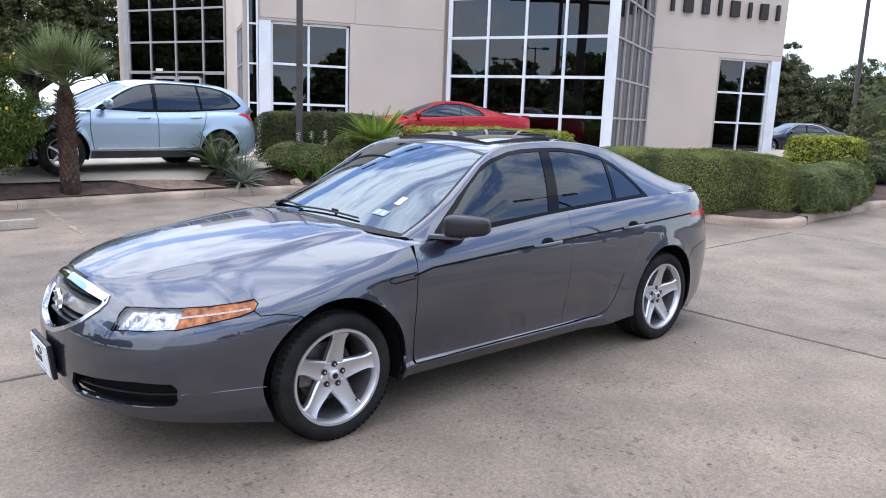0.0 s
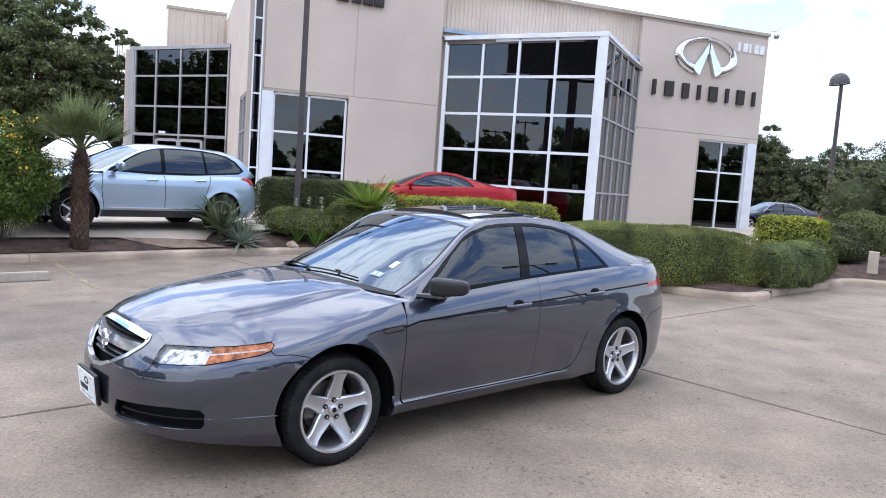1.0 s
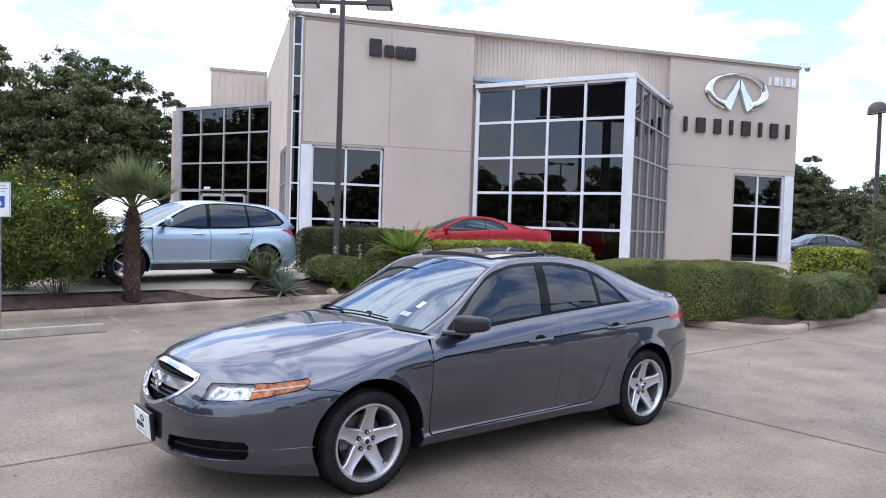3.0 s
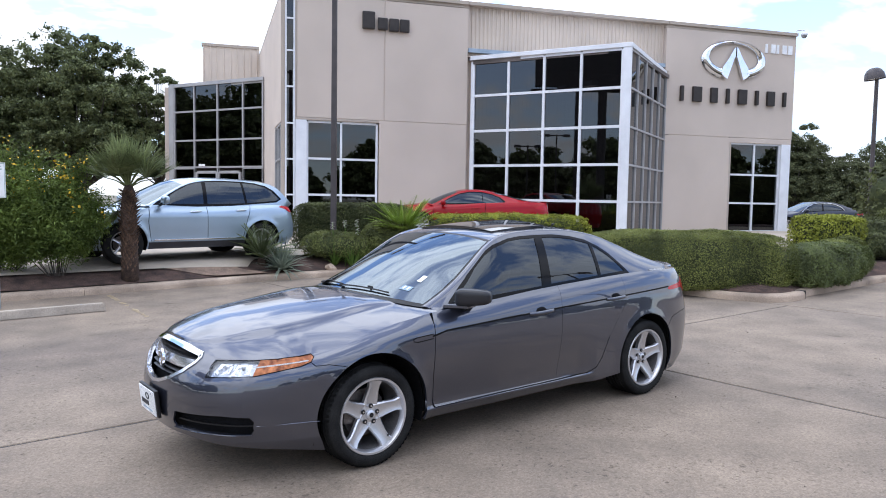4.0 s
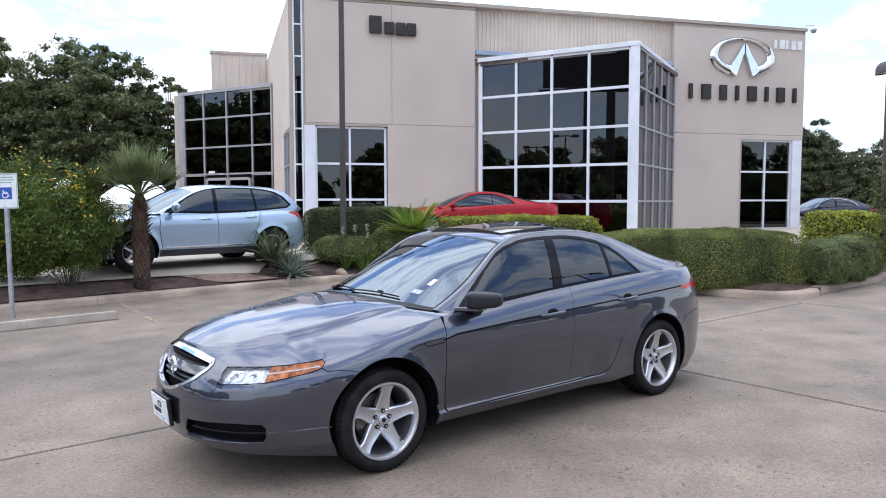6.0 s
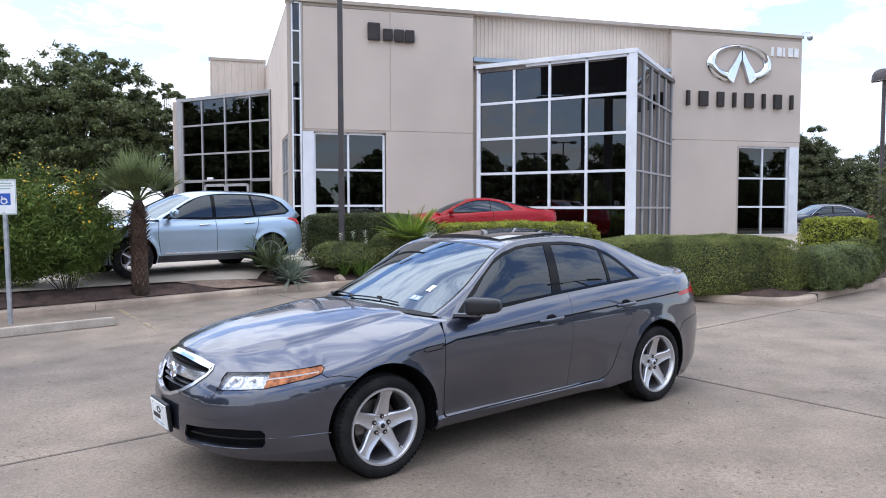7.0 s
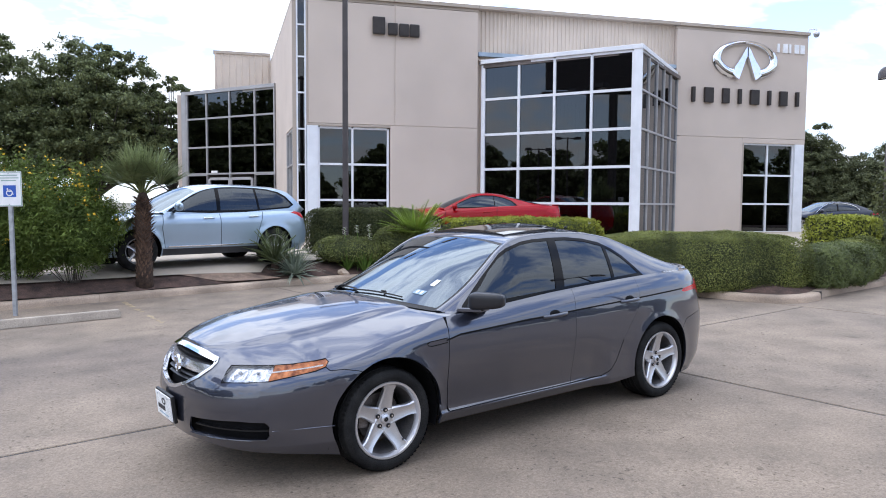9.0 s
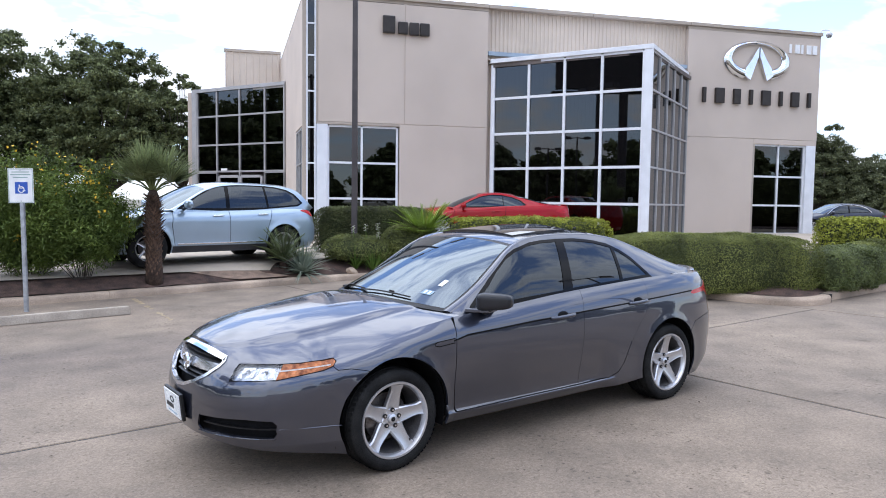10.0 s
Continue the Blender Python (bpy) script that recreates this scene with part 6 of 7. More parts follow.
    glass_f = [(-.665, .957), (-.5, 1.078), (-.40, 1.167), (-.28, 1.252), (-.17, 1.302), (0, 1.345), (.13, 1.358), (.285, 1.362), (.205, 1.008)]
    glass_r = [(.305, 1.018), (.37, 1.362), (.5, 1.361), (.7, 1.342), (.895, 1.298), (.868, 1.045)]
    glass_q = [(.902, 1.048), (.928, 1.282), (.98, 1.258), (1.08, 1.195), (1.16, 1.125), (1.215, 1.064)]
    dlo = [(-.735, .925), (-.70, .965), (-.52, 1.095), (-.41, 1.187), (-.29, 1.273), (-.17, 1.325), (0, 1.366), (.13, 1.379), (.3, 1.384), (.5, 1.383), (.7, 1.364), (.87, 1.33), (1.0, 1.275), (1.1, 1.212), (1.19, 1.13), (1.275, 1.04), (1.2, 1.03), (.6, 1.0), (0, .96), (-.5, .92)]
    cabin_regions = [("glass_f", [glass_f]), ("glass_r", [glass_r]), ("glass_q", [glass_q]), ("frame", [dlo])]
    screen = [(.045, .075), (.93, .085), (.94, 1.05), (.045, 1.05)]
    top_regions = [("screen", [screen]), ("band", [[(-.01, .055), (.965, .06), (.965, 1.05), (-.01, 1.05)]]), ("back_glass", [[(2.06, .11), (2.95, .11), (2.95, 1.05), (2.06, 1.05)]]),
                   ("back_band", [[(2.02, .085), (3.01, .085), (3.01, 1.05), (2.02, 1.05)]])]
    boot_side = [(X(1.87), .90), (X(2.1), .93), (5.45, .97)]
    boot_regions = [("gap", seam(boot_side, .006)), ("shoulder", [boot_side + [(5.5, 1.1), (X(1.5), 1.1), (X(1.5), .88)]])]
    low_p, hood_p, cab_p, top_p, boot_p = car_shell(sp, f, car, body, regions, 180, hood_regions, cabin_regions, top_regions, boot_regions)
    t = 0.012
    fb = part("front_bumper", skin(low_p["bumper"], f.side, 2, t), body, car, smooth=40)
    part("rear_bumper", skin(low_p["rear_bumper"], f.side, 2, t), body, car, smooth=40)
    part("hood", skin(hood_p["rest"], f.hood, 2, t), body, car, smooth=40)
    part("cowl_panel", skin(hood_p["cowl"], f.hood, 2, t, -0.012), M["dark_trim"], car, "black plastic cowl", smooth=40)
    boot = part("boot_lid", skin(boot_p["rest"], f.boot, 2, t), body, car, smooth=40)
    part("boot_face", skin(low_p["boot_face"], f.side, 2, t), body, boot, smooth=40)
    lip_bm, prev = bmesh.new(), None
    a_lo, a_hi = X(2.12), f.length - 0.001
    for k_ in range(-20, 21):
        u = abs(k_) / 20
        a = a_hi + (a_lo - a_hi) * u
        e = f.boot(a, 0.96)
        sg = 1 if k_ > 0 else -1
        rise = 0.034 * (1 - u ** 5)
        ring = [(e[0] - .15, .90, -.004), (e[0] - .08, .96, rise * .55), (e[0] - .022, .995, rise), (e[0] - .006, 1.0, rise * .9), (e[0] - .012, 1.0, rise * .3), (e[0] - .02, 1.0, -.02)]
        row = [lip_bm.verts.new((x, sg * e[1] * w_, max(f.boot(a, 0.9)[2], e[2]) + dz)) for x, w_, dz in ring]
        if prev:
            for i in range(5):
                lip_bm.faces.new((prev[i], row[i], row[i + 1], prev[i + 1]))
        prev = row
    bmesh.ops.recalc_face_normals(lip_bm, faces=lip_bm.faces)
    part("lip_spoiler", lip_bm, body, boot, smooth=40)
    fenders = twin("front_fender", low_p["fender"], f.side, body, car, thick=t)
    twin("fender_top", hood_p["fender_top"], f.hood, body, None, thick=t, parents=fenders)
    quarters = twin("rear_quarter", low_p["quarter"], f.side, body, car, thick=t)
    twin("shoulder", boot_p["shoulder"], f.boot, body, None, thick=t, parents=quarters)
    doors_f = twin("front_door", low_p["door_f"], f.side, body, car, thick=t)
    doors_r = twin("rear_door", low_p["door_r"], f.side, body, car, thick=t)
    twin("side_sill", low_p["sill"], f.side, body, car, thick=t)
    twin("side_moulding", low_p["trim"], f.side, M["black_gap"], car, "thin black side moulding", shift=0.001)
    # inner shell behind the gaps
    keep = [x for k, v in low_p.items() if k not in ("hole", "lamp", "intake", "mesh", "chrome") for x in v]
    part("inner_shell", skin(keep, f.side, 2, 0, -0.026), M["black_gap"], car)
    part("hood_liner", skin([x for v in hood_p.values() for x in v], f.hood, 2, 0, -0.028), M["black_gap"], car)
    part("boot_liner", skin([x for v in boot_p.values() for x in v], f.boot, 2, 0, -0.026), M["black_gap"], car)
    # cabin
    pillar = part("roof", join(skin(top_p["rest"], f.top, 2, t), skin(cab_p["rest"], f.cabin, 2, t)), body, car, smooth=40)
    twin("window_frame", cab_p["frame"], f.cabin, M["window_trim"], None, "black window surround", thick=0.01, parents=(pillar, pillar))
    for name, key, par in (("door_glass", "glass_f", doors_f), ("door_glass", "glass_r", doors_r), ("quarter_glass", "glass_q", quarters)):
        for ob in twin(name, cab_p[key], f.cabin, M["tint_glass"], None, "tinted side glass", shift=-0.004, parents=par):
            ob.visible_shadow = False
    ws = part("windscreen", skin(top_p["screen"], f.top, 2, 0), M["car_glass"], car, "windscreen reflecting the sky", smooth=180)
    ws.visible_shadow = False
    part("screen_seal", skin(top_p["band"], f.top, 2, 0.006, -0.001), M["dark_trim"], ws)
    bw = part("rear_window", skin(top_p["back_glass"], f.top, 2, 0), M["tint_glass"], car, "tinted rear window", smooth=180)
    bw.visible_shadow = False
    part("window_seal", skin(top_p["back_band"], f.top, 2, 0.006, -0.001), M["dark_trim"], bw)
    # grille: chrome shield, dark mesh, cross bars, badge
    gr = part("grille", skin(low_p["chrome"], f.side, 2, 0.028, 0.006), M["satin"], car, "chrome shield-shaped grille surround", smooth=40)
    part("mesh", skin(faces_of(flat_grid(np.linspace(.0005, .47, 16), lambda a: np.linspace(.50, .785, 9))), f.side, 2, 0, -0.075), M["black_gap"], gr, "black grille mesh")
    for z, wd, h, mt in ((.676, .362, .056, "chrome"), (.622, .262, .008, "dark_trim"), (.598, .20, .008, "dark_trim"), (.705, .38, .008, "dark_trim"), (.725, .36, .008, "dark_trim")):
        bm = bmesh.new()
        prev = None
        for a in np.linspace(-wd, wd, 31):
            p = f.side(abs(a), z)
            y = p[1] if a > 0 else -p[1]
            x = p[0] + (0.030 if mt == "chrome" else 0.045)
            row = [bm.verts.new((x + o, y, z + d)) for o, d in ((0.03, -h / 2), (-0.012, -h / 2), (-0.006, 0), (0.004, h / 2), (0.03, h / 2))]
            if prev:
                for i in range(4):
                    bm.faces.new((prev[i], row[i], row[i + 1], prev[i + 1]))
            prev = row
        bmesh.ops.recalc_face_normals(bm, faces=bm.faces)
        part("grille_bar", bm, M["satin" if mt == "chrome" else mt], gr, smooth=50)
    lip, prev = bmesh.new(), None
    for a in np.linspace(-.418, .418, 41):
        sg = 1 if a > 0 else -1
        b = abs(a)
        e = f.hood(max(b, .0006), 1.0)
        p0, p1 = f.side(b, .764 - .036 * (b / .418) ** 2), f.side(b, f.crest(b) - .006)
        rows4 = [(p0[0] - .004, p0[1], p0[2]), (p0[0] - .016, p0[1], p0[2] + .004), (p1[0] - .016, p1[1], p1[2]), (e[0] - .008, e[1], e[2] + .004), (e[0] + .004, e[1], e[2] + .007), (e[0] + .010, e[1], e[2] + .001)]
        row = [lip.verts.new((x, y * sg, z)) for x, y, z in rows4]
        if prev:
            for i in range(5):
                lip.faces.new((prev[i], row[i], row[i + 1], prev[i + 1]))
        prev = row
    bmesh.ops.recalc_face_normals(lip, faces=lip.faces)
    part("top_bar", lip, M["chrome"], gr, "broad chrome top bar", smooth=50)
    bx = f.side(0, .655)[0]
    bd = revolve([(.036, -.014), (.047, -.012), (.052, 0), (.047, .006), (.036, .006), (.036, -.014)], 36, "y")
    part("badge_ring", bd, M["chrome"], gr, "chrome oval badge", smooth=50, m=pose(bx + 0.018, 0, .668, 0, 0, -90) @ Matrix.Diagonal((0.8, 1, 1.1, 1)))
    for s in (-1, 1):
        part("badge_bar", box(-.007, .007, -.012, .0, -.045, .045, .002), M["chrome"], gr, m=pose(bx + 0.018, s * .013, .668, s * 12, 0, -90))
    # lower intakes
    for k, sg in ((0, 1), (1, -1)):
        box_ = part("lower_intake", skin(faces_of(flat_grid(np.linspace(.004, .93, 28), lambda a: np.linspace(.27, .45, 7))), f.side, k, 0, -0.06), M["black_gap"], car, "black slatted lower intake")
        for z in (.355,):
            bm, prev = bmesh.new(), None
            for a in np.linspace(.31, .85, 24):
                p = f.side(a, z)
                d = 0.028
                row = [bm.verts.new((p[0] + d + o, sg * p[1] * 0.985, z + h)) for o, h in ((0.02, -.004), (0, -.004), (0, .004), (0.02, .004))]
                if prev:
                    for i in range(3):
                        bm.faces.new((prev[i], row[i], row[i + 1], prev[i + 1]))
                prev = row
            part("slat", bm, M["dark_trim"], box_)
        bm, prev = bmesh.new(), None
        for a in np.linspace(.29, .845, 24):
            p = f.side(a, .303)
            row = [bm.verts.new((p[0] + o, sg * p[1], .303 + h)) for o, h in ((0.03, .004), (-.008, .004), (-.010, -.001), (-.004, -.006), (.03, -.006))]
            if prev:
                for i in range(4):
                    bm.faces.new((prev[i], row[i], row[i + 1], prev[i + 1]))
            prev = row
        bmesh.ops.recalc_face_normals(bm, faces=bm.faces)
        part("intake_lip", bm, body, box_, smooth=50)
    # raised crease that runs from each intake to the wheel arch
    for sg in (1, -1):
        line = [f.side(a, z) for a, z in crease]
        part("bumper_crease", tube([Vector((p[0] + .001, sg * (p[1] + .001), p[2])) for p in spline(line, 12)], 0.0042, 6), body, fb, smooth=60)
    # headlamps: clear lens over reflector and projector, amber corner
    bm_l = flat_grid(np.linspace(.525, 1.17, 45), lambda a: np.linspace(.62, .745, 10))
    lam = carve(bm_l, [("lamp", [lamp])])["lamp"]
    amber = [q for q in lam if sum(p[0] for p in q) / len(q) > .812]
    clear = [q for q in lam if sum(p[0] for p in q) / len(q) <= .812]
    for k in (0, 1):
        hl = part("headlight", skin(clear, f.side, k, 0, 0.001), M["lamp_glass"], car, "clear headlight with an amber corner", smooth=180)
        hl.visible_shadow = False
        part("indicator", skin(amber, f.side, k, 0.004, 0.001), M["amber"], hl, "amber indicator lens", smooth=40)
        part("reflector", skin(lam, f.side, k, 0, -0.022), M["reflector"], hl)
        sg = 1 if k == 0 else -1
        # two squarish reflector bowls behind the lens
        for a0, a1 in ((.565, .665), (.68, .785)):
            quad = [[(a0, .652), (a1, .660), (a1 - .01, .708), (a0 + .012, .706)]]
            bowl = skin(quad, f.side, k, 0, -0.006)
            bmesh.ops.inset_region(bowl, faces=bowl.faces[:], thickness=0.012, depth=-0.014)
            part("reflector_bowl", bowl, M["lamp_chrome"], hl)
            p = f.side((a0 + a1) / 2, .682)
            part("bulb", tube([(p[0] + .02, sg * p[1] * .985, p[2]), (p[0] + .005, sg * p[1] * .99, p[2])], [.009, .006], 8), M["reflector"], hl)
        # chrome strip on the amber lens; its bright glint is painted flat white
        bm, prev = bmesh.new(), None
        for a in np.linspace(.80, 1.13, 18):
            z = .692 + (a - .84) * .07
            p = f.side(a, z)
            row = [bm.verts.new((p[0] - .007, sg * (p[1] - .007), z + d)) for d in (-.004, .004)]
            if prev:
                bm.faces.new((prev[0], row[0], row[1], prev[1]))
            prev = row
        part("light_bar", bm, M["sticker"], hl)
        loop = [f.side(a, z) for a, z in lamp]
        loop = [Vector((p[0] - .001, sg * (p[1] - .001), p[2])) for p in loop + loop[:1]]
        part("lamp_seal", tube(loop, 0.0035, 5, False), M["black_gap"], hl)
        twin_tail = skin(low_p["tail"], f.side, k, 0.01, 0.001)
        part("tail_light", twin_tail, M["red_lens"], car, "red wrap-around tail light", smooth=40)
    # handles
    for par, x0, x1, z in ((doors_f, -.045, .20, .835), (doors_r, .835, 1.06, .868)):
        for k, sg in ((0, 1), (1, -1)):
            p0, p1 = f.side(X(x0), z - .004), f.side(X(x1), z + .006)
            cup = bmesh.new()
            bmesh.ops.create_uvsphere(cup, u_segments=20, v_segments=10, radius=1)
            for v in cup.verts:
                v.co = Vector((v.co.x * .055 + (p0[0] + p1[0]) / 2, sg * (p0[1] + .004) + v.co.y * .012, v.co.z * .032 + z + .006))
            part("handle_cup", cup, M["black_gap"], par[k], smooth=180)
            pts = []
            for t_ in np.linspace(0, 1, 9):
                q = p0 + (p1 - p0) * t_
                pts.append((q[0], sg * (q[1] - 0.030 * math.sin(math.pi * min(1, max(0, t_))) ** 0.35), q[2]))
            hb = tube(pts, [.010, .0135, .0145, .0145, .0145, .0145, .0145, .0135, .010], 10)
            part("handle", hb, M["handle"], par[k], "silver-grey door handle", smooth=60)
    # mirrors
    for k, sg in ((0, 1), (1, -1)):
        bm = bmesh.new()
        bmesh.ops.create_cube(bm, size=2)
        bmesh.ops.subdivide_edges(bm, edges=bm.edges[:], cuts=6, use_grid_fill=True)
        for v in bm.verts:
            c = v.co
            r = (abs(c.x) ** 4.4 + abs(c.y) ** 4.4 + abs(c.z) ** 4.4) ** (1 / 4.4)
            c = c / r
            taper = 1 - 0.16 * c.x
            v.co = Vector((c.x * .122, c.y * .058 * taper, c.z * .055 * taper + .004 * c.x))
        mm = pose(-.655, -.99, 1.012, 0, 0, -58) if sg == 1 else Matrix.Scale(-1, 4, (0, 1, 0)) @ pose(-.30, -.93, 1.0, 0, 0, -50)
        bm.transform(mm)
        if sg == -1:
            bmesh.ops.reverse_faces(bm, faces=bm.faces[:])
        mi = part("wing_mirror", bm, M["mirror_shell"], doors_f[k], "dark grey wing mirror housing", smooth=60)
        back = 0.0 if sg == 1 else 0.32
        ft = prism([(-.76, -.80), (-.50, -.80), (-.56, -.90), (-.66, -.93)], .93, .955, .008)
        for v in ft.verts:
            v.co.x += back
            v.co.y *= sg
        bmesh.ops.recalc_face_normals(ft, faces=ft.faces)
        part("mirror_foot", ft, body, mi, smooth=40)
        st = tube([(-.64 + back, sg * -.86, .94), (-.64 + back, sg * -.93, .97), (-.63 + back, sg * -.96, 1.0)], [.035, .03, .03], 10)
        part("mirror_stalk", st, M["dark_trim"], mi, smooth=60)
    # sunroof, tilted open
    sr, rows_ = bmesh.new(), []
    for x in np.linspace(-.02, .56, 9):
        zc = float(np.interp(x, f.mid[:, 0], f.mid[:, 1]))
        rows_.append([sr.verts.new((x, y, zc - .055 * abs(y / .58) ** 2.2 + .022 + (x + .02) * .03)) for y in np.linspace(-.45, .45, 13)])
    for a, b in zip(rows_, rows_[1:]):
        for i in range(12):
            sr.faces.new((a[i], b[i], b[i + 1], a[i + 1]))
    bm_n = sum(q.normal.z for q in sr.faces) if not sr.normal_update() else 0
    if bm_n < 0:
        bmesh.ops.reverse_faces(sr, faces=sr.faces[:])
    bmesh.ops.solidify(sr, geom=sr.faces[:], thickness=0.022)
    part("sunroof", sr, M["sunroof"], car, "dark glass sunroof tilted up", smooth=40)
    part("antenna", tube([(1.12, 0.0, 1.395), (1.14, 0, 1.43), (1.17, 0, 1.44)], [.02, .012, .006], 8), M["dark_trim"], car, smooth=60)
    # plate holder with plain bars
    pl = part("plate_holder", box(-.008, .012, -.165, .165, -.085, .085, .006), M["dark_trim"], car, "white dealer plate in a black holder", m=pose(-2.448, 0, .415, 0, -6, 0))
    part("plate", box(-.016, -.010, -.152, .152, -.076, .076, .003), M["sticker"], pl)
    part("plate_mark", revolve([(.018, -.0185), (.028, -.0185), (.028, -.0165), (.018, -.0165)], 24), M["ink"], pl, m=pose(0, -.015, .03, 0, 0, -90) @ Matrix.Diagonal((1.3, 1, 0.75, 1)))
    part("plate_bar", box(-.0185, -.0165, -.03, .11, -.03, -.002), M["ink"], pl)
    for y in (-.1, .1):
        part("plate_screw", box(-.0185, -.0165, y - .006, y + .006, .055, .065), M["galvanised"], pl)
    part("plate_line", box(-.0185, -.0165, -.09, .09, -.056, -.05), M["ink_blue"], pl)
    # wipers
    for y0, y1, s in ((.04, -.46, 0), (.50, .02, 1)):
        pts = []
        for t_ in np.linspace(0, 1, 9):
            y = y0 + (y1 - y0) * t_
            q = 1 - min(1, abs(y) / .76)
            p = f.top(.065 + .05 * t_ * (1 - t_) + .015 * t_, q)
            pts.append((p[0] - .008, y, p[2] + .012))
        wp = part("wiper", tube(pts, [.006] * 9, 6), M["dark_trim"], car, "black windscreen wiper", smooth=60)
        piv = Vector((-1.02 if s else -.97, y0 - .12 if s else y0 - .32, 1.0))
        mid_ = Vector(pts[5])
        part("wiper_arm", tube([piv, (piv + mid_) / 2 + Vector((0, 0, .02)), mid_ + Vector((0, 0, .012))], [.012, .009, .006], 6), M["dark_trim"], wp, smooth=60)
    part("washer_jet", box(-1.2, -1.17, -.33, -.29, .975, .985, .004), M["dark_trim"], car)
    # stickers on the screen
    def on_screen(s0, s1, q0, q1, name, material, label="", lift=.003):
        fl = [[(s0, q0), (s1, q0), (s1, q1), (s0, q1)]]
        return part(name, skin(fl, f.top, 0, 0, lift), material, ws, label)
    on_screen(.155, .21, .285, .385, "sticker", M["ink_blue"], "small blue-grey sticker")
    on_screen(.165, .20, .305, .325, "sticker_mark", M["sticker"], "", .005)
    on_screen(.165, .20, .345, .365, "sticker_mark", M["sticker"], "", .005)
    on_screen(.28, .36, .285, .33, "sticker", M["sticker"], "white paper sticker")
    # rear-view mirror
    part("rear_view_mirror", box(-.20, -.17, -.12, .12, 1.27, 1.335, .012), M["dark_trim"], ws)
    # interior
    part("cabin_floor", box(-.9, 1.7, -.72, .72, .22, .27), M["black_gap"], car)
    part("dashboard", prism([(-1.05, -.5), (-1.1, 0), (-1.05, .5), (-.72, .74), (-.38, .72), (-.36, 0), (-.38, -.72), (-.72, -.74)], .62, .945, .05), M["dark_trim"], car, smooth=50)
    part("steering_wheel", revolve([(.165, -.015), (.18, -.017), (.195, 0), (.18, .017), (.165, .015), (.165, -.015)], 28), M["dark_trim"], car, m=pose(-.25, -.36, .93, 0, 0, -90) @ pose(0, 0, 0, 25))
    for y in (-.37, .37):
        seat = part("front_seat", box(.0, .52, y - .25, y + .25, .35, .52, .06), M["seat"], car, smooth=50)
        b = box(.45, .60, y - .24, y + .24, .5, 1.12, .06)
        for v in b.verts:
            v.co.x += (v.co.z - .5) * .32
        part("seat_back", b, M["seat"], seat, smooth=50)
        hd = box(.66, .76, y - .13, y + .13, 1.12, 1.29, .045)
        part("head_rest", hd, M["seat"], seat, smooth=50)
    part("rear_seat", join(box(1.0, 1.5, -.62, .62, .35, .55, .06), box(1.38, 1.6, -.62, .62, .5, 1.06, .06)), M["seat"], car, smooth=50)
    part("parcel_shelf", box(1.55, 1.86, -.6, .6, 1.0, 1.03), M["dark_trim"], car)
    part("underbody", box(-1.9, 1.95, -.62, .62, .2, .3, .02), M["black_gap"], car)
    # wheel wells and wheels
    for x, r in ((wheel_x[0], .41), (wheel_x[1], .395)):
        for sg in (1, -1):
            pts = [(x + r * math.cos(t_), .326 + r * math.sin(t_)) for t_ in np.linspace(-.3, math.pi + .3, 25)]
            bm = bmesh.new()
            a = [bm.verts.new((px, sg * -.84, pz)) for px, pz in pts]
            b = [bm.verts.new((px, sg * -.52, pz)) for px, pz in pts]
            for i in range(24):
                bm.faces.new((a[i], a[i + 1], b[i + 1], b[i]))
            bm.faces.new(b)
            part("wheel_well", bm, M["black_gap"], car)
            mm = pose(x, -.775, .320, 0, 7 if x < 0 else 3) if sg == 1 else pose(x, .775, .320, 0, 0, 180)
            make_wheel(car, mm)
    return car


M["handle"] = mat("handle_paint", (0.06, 0.066, 0.088), 0.3, 0.7, spread=0.03, scale=8, grain=0.02, bump=0.0, coat=0.8)
M["mirror_shell"] = mat("mirror_paint", (0.016, 0.016, 0.019), 0.28, 0.0, spec=0.4, spread=0.05, scale=8, grain=0.03, grain_scale=300, bump=0.0)
M["sunroof"] = mat("sunroof_glass", (0.012, 0.012, 0.016), 0.05, 0.0, spread=0.1, scale=4, grain=0.0, bump=0.0, coat=0.6, spec=0.6)
sedan(LOT)


